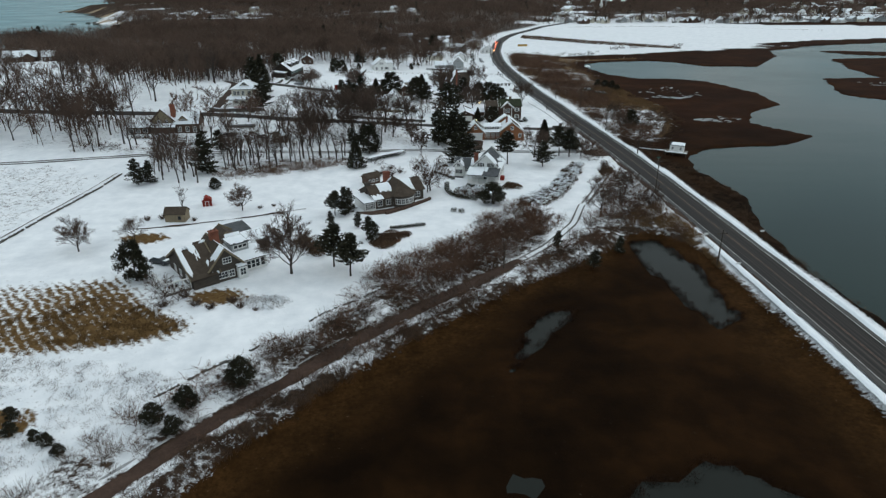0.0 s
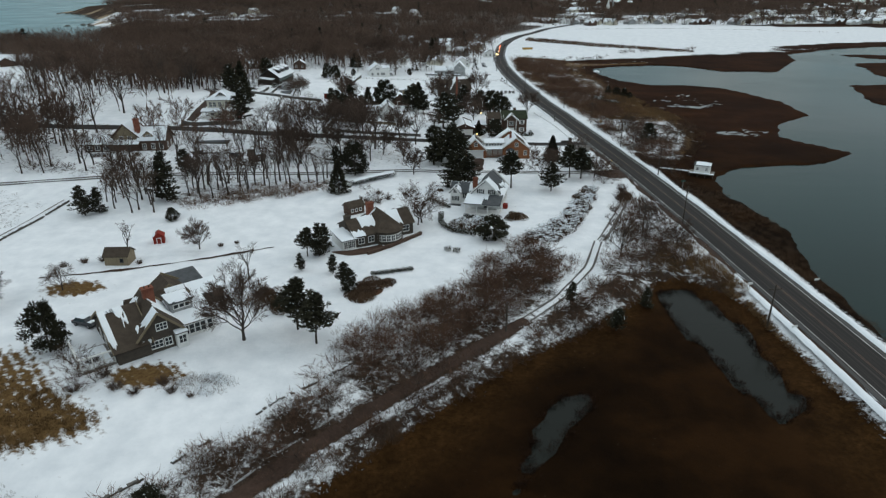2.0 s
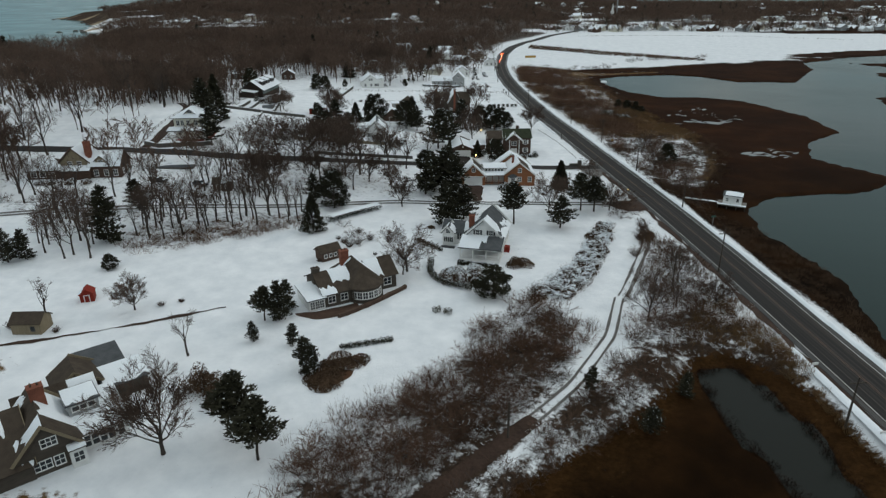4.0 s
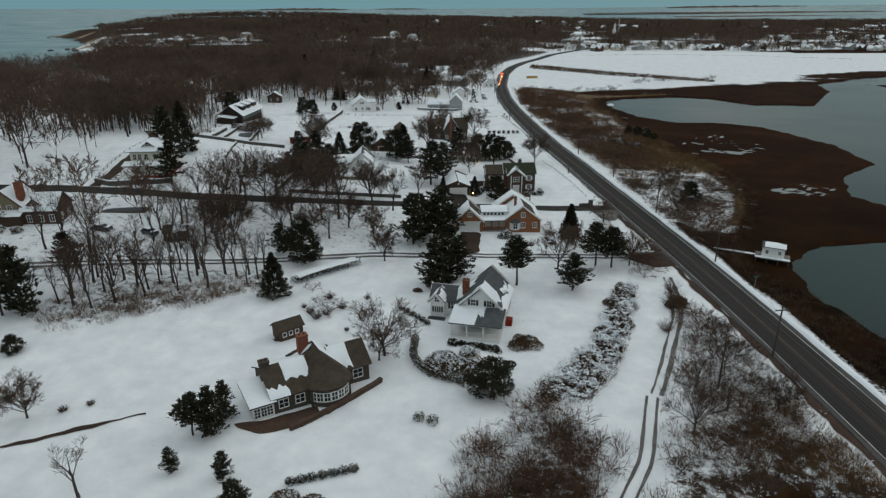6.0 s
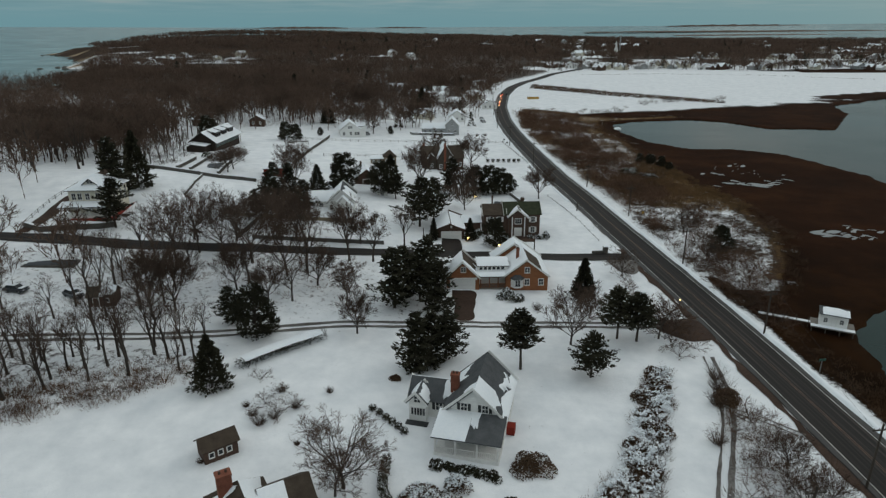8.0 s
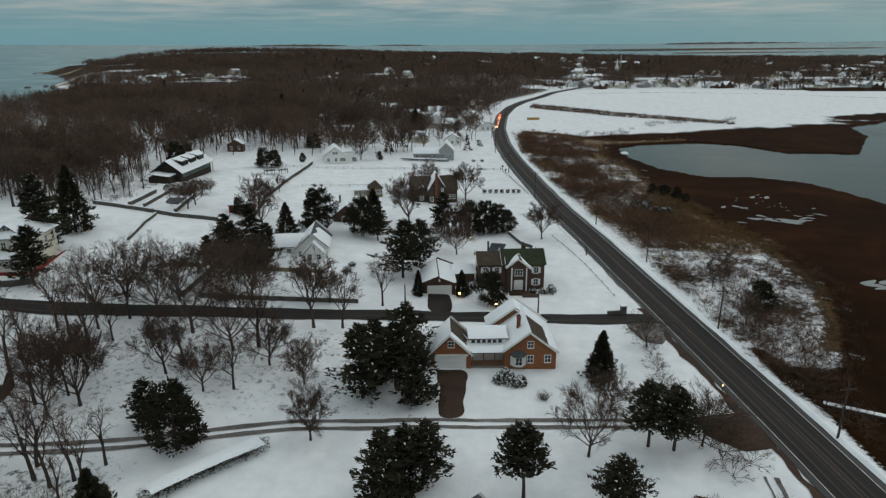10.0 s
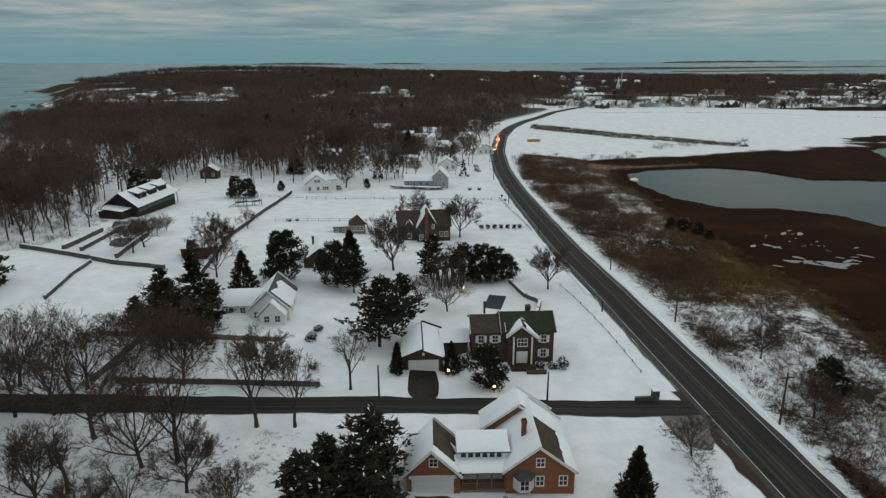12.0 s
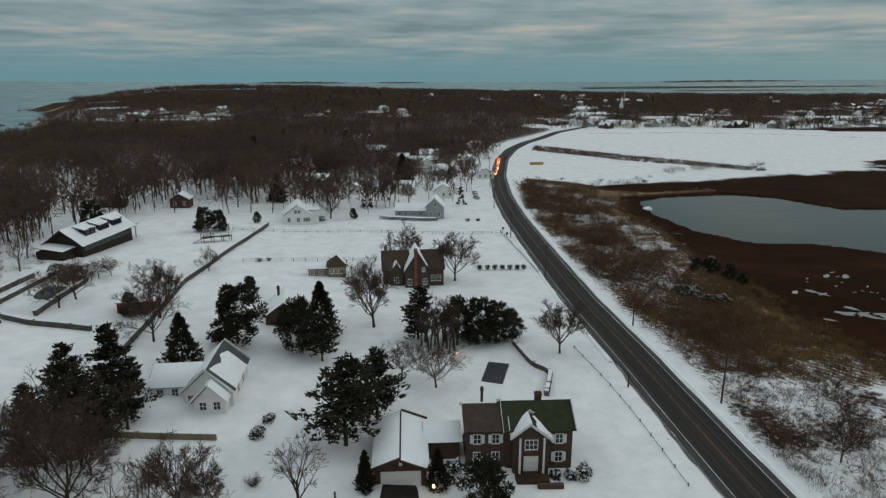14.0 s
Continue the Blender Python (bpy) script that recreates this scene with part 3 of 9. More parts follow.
CLEARINGS = [(-385, 945, 40), (-300, 962, 36), (-285, 1030, 22), (-495, 1150, 26), (-590, 1310, 26), (-400, 1060, 30), (250, 925, 40), (345, 915, 44), (450, 935, 50), (560, 960, 52), (690, 975, 60), (300, 1010, 46), (500, 1050, 60), (820, 1020, 70)]
yard_rng = random.Random(21)
FAR_YARDS = [(yard_rng.uniform(110, 1050), 880 + 900 * yard_rng.random() ** 1.7, yard_rng.uniform(26, 50)) for _ in range(46)] + [(yard_rng.uniform(-380, 110), yard_rng.uniform(950, 1600), yard_rng.uniform(16, 30)) for _ in range(9)]
CLEARINGS += FAR_YARDS
for cx_, cy_, r_ in CLEARINGS:
    m_litter = np.where(np.hypot(gx - cx_, (gy - cy_) * 1.6) < r_, 0.1, m_litter)
WEST_LAWN = [(-305, 452), (-250, 424), (-203, 350), (-160, 294), (-146, 270), (-172, 262), (-215, 318), (-262, 372), (-305, 400)]
m_litter = np.where(poly_dist(gx, gy, WEST_LAWN) > 0, 0.12, m_litter)
MEADOW = [(-165, 118), (-98, 120), (-97, 172), (-112, 182), (-170, 176)]
m_litter = np.maximum(m_litter, 0.34 * soft_poly(MEADOW, 8))
add_mask("marsh", m_marsh)
add_mask("fringe", np.where(gx < gxr, sstep(1 - np.maximum(poly_dist(gx, gy, MARSH) - 1.0, 0) / (13 + 6 * wobble(gx, gy, 14.0, 3.0))), 0))
add_mask("litter", m_litter)
REEDS = [(62, 298), (84, 294), (96, 302), (94, 325), (88, 350), (78, 348), (68, 328)]
REEDS_2 = [(75, 470), (96, 455), (100, 470), (118, 478), (150, 486), (150, 498), (108, 490), (80, 500)]
BARE_SPOTS = [(-41, 101.3, 5.2, 2.6), (-66, 128, 5.0, 2.6), (-59, 66.5, 4.6, 2.8)]
spots = np.max([0.95 * sstep(1.6 - np.hypot((gx - a) / c, (gy - b) / d)) for a, b, c, d in BARE_SPOTS], axis=0)
add_mask("tawny", np.maximum.reduce([spots, shore * 0.62, np.clip(0.42 + 0.52 * ((gx + 84) * 38 - (gy - 106) * 20) / 1844, 0.3, 1.0) * soft_poly(TAWNY, 7), 0.80 * soft_poly(REEDS, 12), 0.7 * soft_poly(REEDS_2, 10), np.where(gy > 285, 0.44, 0.0) * soft_poly(SCRUB_EAST, 8) * (1 + 0.8 * wobble(gx, gy, 9.0, 7.0))]))
add_mask("sand", np.where(gx < -300, 1.25 * sstep((5.6 - gz) / 1.6) * sstep((gz + 0.8) / 0.6), 0) * sstep((gy - 850) / 60))


def sea_rise(x, y):
    """The flat sheet stands in for a curved earth: far out it lifts to the true horizon line."""
    r = np.hypot(x, y - 100)
    return 33.5 * sstep((r - 1400) / 7000) / sstep(np.array([3450 / 7000]))[0]


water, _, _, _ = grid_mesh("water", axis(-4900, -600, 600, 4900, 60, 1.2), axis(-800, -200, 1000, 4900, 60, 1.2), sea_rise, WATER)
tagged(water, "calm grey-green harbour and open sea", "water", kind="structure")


# ---------- roads ----------
def resample(line, step):
    out = []
    for (x0, y0), (x1, y1) in zip(line, line[1:]):
        k = max(1, int(math.hypot(x1 - x0, y1 - y0) / step))
        out += [(x0 + (x1 - x0) * i / k, y0 + (y1 - y0) * i / k) for i in range(k)]
    out.append(line[-1])
    for _ in range(6):
        out = [out[0]] + [((a[0] + 2 * b[0] + c[0]) / 4, (a[1] + 2 * b[1] + c[1]) / 4) for a, b, c in zip(out, out[1:], out[2:])] + [out[-1]]
    return out


def ribbon(name, line, cols, lift, mat, z=None, ragged=0.0, step=4.0, parent=None):
    """A strip along a line; cols: sideways offsets in metres, to the right."""
    pts = resample(line, step)
    verts, uvs, faces, run = [], [], [], 0.0
    for i, (x, y) in enumerate(pts):
        a, b = pts[max(0, i - 1)], pts[min(len(pts) - 1, i + 1)]
        tx, ty = b[0] - a[0], b[1] - a[1]
        k = math.hypot(tx, ty)
        nx, ny = ty / k, -tx / k
        if i:
            run += math.hypot(x - pts[i - 1][0], y - pts[i - 1][1])
        for j, c in enumerate(cols):
            if ragged and j in (0, len(cols) - 1):
                c += ragged * (math.sin(run * 0.31 + j * 2.0) + 0.6 * math.sin(run * 0.83 + j) + 0.5 * math.sin(run * 1.9 + 3 * j))
            px, py = x + nx * c, y + ny * c
            verts.append((px, py, (z if z is not None else ground_z(px, py)) + lift))
            uvs.append((c, run))
    w = len(cols)
    for i in range(len(pts) - 1):
        for j in range(w - 1):
            q = i * w + j
            faces.append((q, q + 1, q + w + 1, q + w))
    ob = link_mesh(name, verts, faces, mat, parent, True)
    uv = ob.data.uv_layers.new(name="across_along")
    for lp in ob.data.loops:
        uv.data[lp.index].uv = uvs[lp.vertex_index]
    if ob.data.polygons[0].normal.z < 0:
        ob.data.flip_normals()
    return ob


road = tagged(ribbon("road", ROAD, (-4.5, -3.3, -1.2, 1.2, 3.3, 4.4), 0.07, ASPHALT, 1.84, 0.07), "wet two-lane asphalt road with worn lines", "road", kind="structure")
for off, mat, nm in ((-3.35, PAINT_LINE, "edge_line"), (3.35, PAINT_LINE, "edge_line"), (-0.14, YELLOW_LINE, "centre_line"), (0.14, YELLOW_LINE, "centre_line")):
    ribbon(nm, ROAD[:20], (off - (0.07 if mat is PAINT_LINE else 0.05), off + (0.07 if mat is PAINT_LINE else 0.05)), 0.09, mat, 1.84, 0, 4.0, road)
WET_EDGE = surface("wet_black_road_edge", (0.006, 0.006, 0.0062), (0.020, 0.019, 0.0185), 0.7, 0.55, 0, 0.02, 6)
for cols_ in ((-4.35, -3.95, -3.55), (3.55, 3.9, 4.3)):
    ribbon("paved_edge", ROAD[:17], cols_, 0.082, WET_EDGE, 1.84, 0.12, 3.0, road)
tagged(ribbon("shoulder", ROAD[8:15], (-4.95, -4.7, -4.4), 0.05, RUT, 1.84, 0.15, 2.0), "slushy grey margin of the road", "road shoulder", kind="structure")
tagged(ribbon("shoulder", ROAD[3:9], (-5.7, -5.1, -4.4), 0.05, MUD, 1.84, 0.3, 2.0), "wet brown dirt along the road edge", "road shoulder", kind="structure")
LANE_1 = [(57, 210), (46, 208.5), (38, 208.5), (10, 207.6), (-12, 205.5), (-33, 199.5), (-66, 195.7), (-95, 191), (-120, 185.5), (-160, 180)]
LANE_2 = [(55, 244.5), (46, 244.2), (23, 244.4), (-2, 242.3), (-17, 239.8), (-43, 236.8), (-60, 234.8), (-90, 235.5), (-122, 236), (-170, 240), (-260, 250)]
LANE_3 = [(-88, 238), (-87.5, 247), (-89.5, 262), (-90, 276), (-95, 292), (-104, 306)]
tagged(ribbon("lane", LANE_1, (-1.3, -0.9, -0.5), 0.10, RUT, None, 0.08, 1.6), "slushy wheel rut of a dirt lane", "lane", kind="structure")
tagged(ribbon("lane", LANE_1, (0.4, 0.8, 1.2), 0.10, RUT, None, 0.08, 1.6), "slushy wheel rut of a dirt lane", "lane", kind="structure")
tagged(ribbon("lane", LANE_2, (-2.3, 0, 2.2), 0.12, ASPHALT, None, 0.12, 2.0), "narrow dark asphalt side lane", "lane", kind="structure")
tagged(ribbon("track", PATH[:8] + [(16, 119.4)], (-1.25, -0.4, 0.5, 1.3), 0.07, MUD, None, 0.16, 1.0), "dark muddy track along the marsh bank", "track", kind="structure")
for off in (-0.7, 0.8):
    tagged(ribbon("track", PATH[7:11], (off - 0.2, off, off + 0.22), 0.07, RUT, None, 0.04, 1.0), "thawed wheel rut in a snow-covered path", "track", kind="structure")
for off in (0.0, 1.3):
    tagged(ribbon("track", [(48.6, 181 + off), (51, 179.6 + off), (53, 178 + off), (56.5, 174.5 + off)], (-0.14, 0, 0.14), 0.09, RUT, None, 0.04, 1.0), "wheel rut turning off the road", "track", kind="structure")
for off, wide_ in ((-0.8, 0.36), (0.6, 0.2)):
    tagged(ribbon("track", [(51.4, 197), (50, 187), (47.4, 179), (43.6, 170.5), (39.8, 162), (36.4, 155)], (off - wide_, off, off + wide_), 0.08, RUT, None, 0.07, 0.9), "muddy streak of a track turning off the road", "track", kind="structure")
tagged(ribbon("track", [(-75, 132), (-60, 136.2), (-47, 142), (-34.6, 148.2)], (-0.3, 0, 0.3), 0.08, MUD, None, 0.2, 1.0), "thawed wheel track across a snowy lawn", "track", kind="structure")
tagged(ribbon("track", [(-98.4, 118), (-97.4, 135), (-96.6, 147), (-95.2, 162), (-94.2, 175)], (-0.16, 0, 0.16), 0.08, RUT, None, 0.06, 1.0), "thawed wheel rut beside a field wall", "track", kind="structure")
tagged(ribbon("lane", LANE_3, (-1.5, 0, 1.5), 0.10, MUD, None, 0.15, 2.0), "slushy lane behind a cream house", "lane", kind="structure")


# ---------- trees and brush ----------
class Soup:
    """Collects triangles and quads for one mesh."""

    def __init__(self):
        self.v, self.f = [], []

    def tube(self, a, b, r0, r1, sides):
        d = (b - a).normalized()
        u = d.orthogonal().normalized()
        w = d.cross(u)
        k = len(self.v)
        for p, r in ((a, r0), (b, r1)):
            for i in range(sides):
                t = 2 * math.pi * i / sides
                self.v.append(p + (u * math.cos(t) + w * math.sin(t)) * r)
        for i in range(sides):
            j = (i + 1) % sides
            self.f.append((k + i, k + j, k + sides + j, k + sides + i))

    def blade(self, a, b, w, rng):
        side = (b - a).cross(Vector((rng.uniform(-1, 1), rng.uniform(-1, 1), rng.uniform(-1, 1)))).normalized() * w
        k = len(self.v)
        self.v += [a - side, a + side, b]
        self.f.append((k, k + 1, k + 2))

    def tuft(self, p, size, rng, up=0.3):
        d = Vector((rng.gauss(0, 1), rng.gauss(0, 1), rng.gauss(up, 0.8))).normalized()
        self.blade(p - d * size * 0.5, p + d * size, size * 0.42, rng)

    def mesh(self, name, mat, smooth=False):
        me = bpy.data.meshes.new(name)
        me.from_pydata([tuple(p) for p in self.v], [], self.f)
        me.materials.append(mat)
        if smooth:
            me.polygons.foreach_set("use_smooth", [True] * len(me.polygons))
        return me


# ---------- houses ----------
WINDOW_MESHES = {}


def window_meshes(w, h, cols, rows, frame_mat):
    key = (w, h, cols, rows, frame_mat.name)
    if key not in WINDOW_MESHES:
        bm = bmesh.new()
        t = 0.11
        # one lattice: bars are the faces between the open panes
        cuts_x = [(-w / 2 - t, -w / 2)] + [(w * i / cols - w / 2 - 0.04, w * i / cols - w / 2 + 0.04) for i in range(1, cols)] + [(w / 2, w / 2 + t)]
        cuts_z = [(-t - 0.06, 0.0)] + [(h * j / rows - 0.035, h * j / rows + 0.035) for j in range(1, rows)] + [(h, h + t)]
        gx_, gz_ = [v for c in cuts_x for v in c], [v for c in cuts_z for v in c]
        vs = {(i, j): bm.verts.new((x, -0.06, z)) for i, x in enumerate(gx_) for j, z in enumerate(gz_)}
        for i in range(len(gx_) - 1):
            for j in range(len(gz_) - 1):
                if i % 2 == 0 or j % 2 == 0:
                    bm.faces.new((vs[i, j], vs[i + 1, j], vs[i + 1, j + 1], vs[i, j + 1]))
        ext = bmesh.ops.extrude_face_region(bm, geom=bm.faces[:])
        bmesh.ops.translate(bm, verts=[g for g in ext["geom"] if isinstance(g, bmesh.types.BMVert)], vec=(0, 0.1, 0))
        bmesh.ops.recalc_face_normals(bm, faces=bm.faces)
        fr = bpy.data.meshes.new("window")
        bm.to_mesh(fr)
        bm.free()
        fr.materials.append(frame_mat)
        bm = box_bm(-w / 2, -0.02, 0, w / 2, 0.0, h)
        pn = bpy.data.meshes.new("pane")
        bm.to_mesh(pn)
        bm.free()
        pn.materials.append(GLASS)
        WINDOW_MESHES[key] = fr, pn
    return WINDOW_MESHES[key]


SHUTTER_MESHES = {}
SIDES = {"S": 0, "E": 90, "N": 180, "W": 270}


class House:
    """A building in its own frame: x along the front, y to the back, the front looks towards -y."""

    def __init__(self, name, x, y, rot, label, category="house", group="", z=None):
        self.e = thing(name, x, y, (ground_z(x, y) if z is None else z), rot, label, category, group)
        self.rng = random.Random(int(x * 7 + y * 3))

    def wing(self, x0, y0, x1, y1, h, rise, wall, roof, ridge="x", kind="gable", z0=-1.0, over=0.4, snow=(), trim=None, base=0.0):
        """Walls from z0 to h, and a roof; snow: rows of (slope, u0, u1, v0, v1), v from the eave up."""
        bm = bmesh.new()
        xm, ym = (x0 + x1) / 2, (y0 + y1) / 2
        add_box(bm, x0, y0, z0 + base, x1, y1, h)
        if kind == "gable":
            tri = ((x0, y0), (x1, y0), (x1, y1), (x0, y1))
            ends = (((tri[0], tri[1]), (xm, y0)), ((tri[2], tri[3]), (xm, y1))) if ridge == "y" else (((tri[1], tri[2]), (x1, ym)), ((tri[3], tri[0]), (x0, ym)))
            pts = []
            for (a, b), c in ends:
                pts.append([bm.verts.new((*a, h)), bm.verts.new((*b, h)), bm.verts.new((*c, h + rise))])
            for p in pts:
                bm.faces.new(p)
            a, b = pts
            bm.faces.new((a[1], b[0], b[2], a[2]))
            bm.faces.new((b[1], a[0], a[2], b[2]))
        part("wall", bm, wall, self.e)
        k = 0.16
        slopes = []
        if kind == "gable":
            half = (y1 - y0) / 2 if ridge == "x" else (x1 - x0) / 2
            dz = rise * over / half
            if ridge == "x":
                e0, e1 = x0 - over, x1 + over
                slopes = [[(e0, y0 - over, h - dz), (e1, y0 - over, h - dz), (e1, ym, h + rise), (e0, ym, h + rise)],
                          [(e1, y1 + over, h - dz), (e0, y1 + over, h - dz), (e0, ym, h + rise), (e1, ym, h + rise)]]
            else:
                e0, e1 = y0 - over, y1 + over
                slopes = [[(x1 + over, e0, h - dz), (x1 + over, e1, h - dz), (xm, e1, h + rise), (xm, e0, h + rise)],
                          [(x0 - over, e1, h - dz), (x0 - over, e0, h - dz), (xm, e0, h + rise), (xm, e1, h + rise)]]
        elif kind == "hip":
            a0, b0, a1, b1 = x0 - over, y0 - over, x1 + over, y1 + over
            w = min(a1 - a0, b1 - b0) / 2
            if a1 - a0 >= b1 - b0:
                r0, r1 = (a0 + w, ym, h + rise), (a1 - w, ym, h + rise)
                slopes = [[(a0, b0, h), (a1, b0, h), r1, r0], [(a1, b1, h), (a0, b1, h), r0, r1], [(a1, b0, h), (a1, b1, h), r1, r1], [(a0, b1, h), (a0, b0, h), r0, r0]]
            else:
                r0, r1 = (xm, b0 + w, h + rise), (xm, b1 - w, h + rise)
                slopes = [[(a0, b0, h), (a1, b0, h), r0, r0], [(a1, b1, h), (a0, b1, h), r1, r1], [(a1, b0, h), (a1, b1, h), r1, r0], [(a0, b1, h), (a0, b0, h), r0, r1]]
        elif kind == "shed":
            slopes = [[(x0 - over, y0 - over, h), (x1 + over, y0 - over, h), (x1 + over, y1 + 0.02, h + rise), (x0 - over, y1 + 0.02, h + rise)]]
        else:
            slopes = [[(x0 - over, y0 - over, h), (x1 + over, y0 - over, h), (x1 + over, y1 + over, h), (x0 - over, y1 + over, h)]]
        bm = bmesh.new()
        up = Vector((0, 0, k))
        for s in slopes:
            q = [Vector(p) + up for p in s]
            add_slab(bm, q[:3] if (q[2] - q[3]).length < 1e-4 else q, k)
        part("roof", bm, roof, self.e)
        for si, u0, u1, v0, v1 in snow:
            self.snow([Vector(p) + up for p in slopes[si]], u0, u1, v0, v1)
        if trim is not None and kind == "gable":
            for s in slopes:
                q = [Vector(p) for p in s]
                for a, b in ((q[0], q[3]), (q[1], q[2])):
                    bm = bmesh.new()
                    d = (q[1] - q[0]).normalized() * (0.05 if a is q[1] else -0.05)
                    add_slab(bm, [a + d + up, a + d * -1 + up, b + d * -1 + up, b + d + up], 0.34)
                    part("rake_board", bm, trim, self.e)
        return slopes

    def snow(self, q, u0, u1, v0, v1):
        """A snow patch with uneven edges on a slope."""
        rng = self.rng
        n, d = 9, 0.09
        nrm = (q[1] - q[0]).cross(q[3] - q[0] if (q[3] - q[0]).length > 0.01 else q[2] - q[0]).normalized()
        verts, faces = [], []
        ragged_low, ragged_top = (0.1 if v0 > 0.02 else 0.0), (0.10 if v1 < 0.97 else 0.0)
        lo = hi = 0.0
        for i in range(n + 1):
            lo, hi = 0.6 * lo + rng.uniform(-1, 1) * ragged_low, 0.6 * hi + rng.uniform(-1, 1) * ragged_top
            u = u0 + (u1 - u0) * i / n
            for v, lift in ((v0 + lo - 0.01, 0.0), (v0 + lo + 0.03, d), ((v0 + v1) / 2, d * 1.2), (v1 + hi - 0.03, d), (v1 + hi, 0.004)):
                v = min(1.0, max(0.0, v))
                uu = u + rng.uniform(-0.01, 0.01)
                uu = min(1, max(0, uu))
                edge = 0.0 if i in (0, n) else 1.0
                p = q[0].lerp(q[1], uu).lerp(q[3].lerp(q[2], uu), v)
                verts.append(p + nrm * (0.006 + lift * edge))
        for i in range(n):
            for j in range(4):
                a = i * 5 + j
                faces.append((a, a + 5, a + 6, a + 1))
        ob = link_mesh("snow", verts, faces, SNOW, self.e, True)
        ob["label"] = "melting snow on the roof"
        if sum(p.normal.dot(nrm) for p in ob.data.polygons) < 0:
            ob.data.flip_normals()

    def at_side(self, side, plane, pos, z):
        """Pose of something on a wall: plane is the wall's x or y, pos the place along it."""
        x, y = {"S": (pos, plane), "N": (pos, plane), "E": (plane, pos), "W": (plane, pos)}[side]
        return pose(x, y, z, 0, 0, SIDES[side])

    def window(self, side, plane, pos, z, w=0.9, h=1.3, cols=2, rows=2, shutters=None, mat=None):
        fr, pn = window_meshes(w, h, cols, rows, mat or TRIM)
        m = self.at_side(side, plane, pos, z)
        win = shared("window", fr, self.e, m)
        shared("pane", pn, win)
        if shutters is not None:
            key = (h, shutters.name)
            if key not in SHUTTER_MESHES:
                bm = box_bm(-0.2, -0.05, 0, 0.2, 0.0, h)
                for i in range(6):
                    add_box(bm, -0.15, -0.065, h * (i + 0.25) / 6, 0.15, -0.05, h * (i + 0.6) / 6)
                me = bpy.data.meshes.new("shutter")
                bm.to_mesh(me)
                bm.free()
                me.materials.append(shutters)
                SHUTTER_MESHES[key] = me
            for s in (-1, 1):
                shared("shutter", SHUTTER_MESHES[key], win, pose(s * (w / 2 + 0.34), 0, 0))

    def windows(self, side, plane, places_, z, **kw):
        for p in places_:
            self.window(side, plane, p, z, **kw)

    def door(self, side, plane, pos, w=1.0, h=2.1, mat=None, z=0.0, panels=4):
        bm = box_bm(-w / 2, -0.06, 0, w / 2, 0.02, h)
        for i in range(panels):
            add_box(bm, -w / 2 + 0.1, -0.085, h * (i + 0.15) / panels, w / 2 - 0.1, -0.06, h * (i + 0.85) / panels)
        d = part("door", bm, mat or TRIM, self.e)
        d.matrix_basis = self.at_side(side, plane, pos, z)
        bm = bmesh.new()
        add_box(bm, -w / 2 - 0.14, -0.09, 0, -w / 2 - 0.01, 0.02, h + 0.14)
        add_box(bm, w / 2 + 0.01, -0.09, 0, w / 2 + 0.14, 0.02, h + 0.14)
        add_box(bm, -w / 2 - 0.01, -0.09, h + 0.01, w / 2 + 0.01, 0.02, h + 0.14)
        part("door_frame", bm, TRIM, d)

    def chimney(self, x, y, top, w=0.9, d=0.7, mat=None, z0=0.0):
        bm = box_bm(x - w / 2, y - d / 2, z0, x + w / 2, y + d / 2, top - 0.25)
        add_box(bm, x - w / 2 - 0.07, y - d / 2 - 0.07, top - 0.25, x + w / 2 + 0.07, y + d / 2 + 0.07, top)
        c = part("chimney", bm, mat or BRICK, self.e, "brick chimney")
        for s in (-1, 1):
            bm = bmesh.new()
            add_tube(bm, (x + s * w * 0.22, y, top), (x + s * w * 0.22, y, top + 0.3), 0.14, 0.12, 8)
            part("flue", bm, BROWN_WOOD, c)

    def post(self, x, y, z0, z1, r=0.11, mat=None):
        part("post", box_bm(x - r, y - r, z0, x + r, y + r, z1), mat or TRIM, self.e)

    def railing(self, x0, x1, y, z, mat=None):
        bm = bmesh.new()
        add_box(bm, x0, y - 0.04, z + 0.85, x1, y + 0.04, z + 0.93)
        add_box(bm, x0, y - 0.03, z + 0.12, x1, y + 0.03, z + 0.18)
        n = max(2, int((x1 - x0) / 0.25))
        for i in range(n + 1):
            x = x0 + (x1 - x0) * i / n
            add_box(bm, x - 0.025, y - 0.025, z + 0.18, x + 0.025, y + 0.025, z + 0.85)
        part("railing", bm, mat or TRIM, self.e)

    def slab(self, x0, y0, z0, x1, y1, z1, mat, name="deck", label=""):
        part(name, box_bm(x0, y0, z0, x1, y1, z1), mat, self.e, label)

    def porch(self, x0, x1, y0, y1, h, rise, roof, posts, floor=0.4, snow=(), side="S"):
        self.slab(x0, y0, -0.8, x1, y1, floor, TRIM, "porch_floor")
        for p in posts:
            self.post(p, y0 + 0.15, floor, h)
        q = [(x0 - 0.3, y0 - 0.3, h), (x1 + 0.3, y0 - 0.3, h), (x1 + 0.3, y1, h + rise), (x0 - 0.3, y1, h + rise)]
        bm = bmesh.new()
        add_slab(bm, [Vector(p) + Vector((0, 0, 0.2)) for p in q], 0.2)
        part("porch_roof", bm, roof, self.e)
        self.slab(x0, y0 + 0.05, h - 0.28, x1, y0 + 0.25, h - 0.01, TRIM, "beam")
        for u0, u1, v0, v1 in snow:
            self.snow([Vector(p) + Vector((0, 0, 0.2)) for p in q], u0, u1, v0, v1)


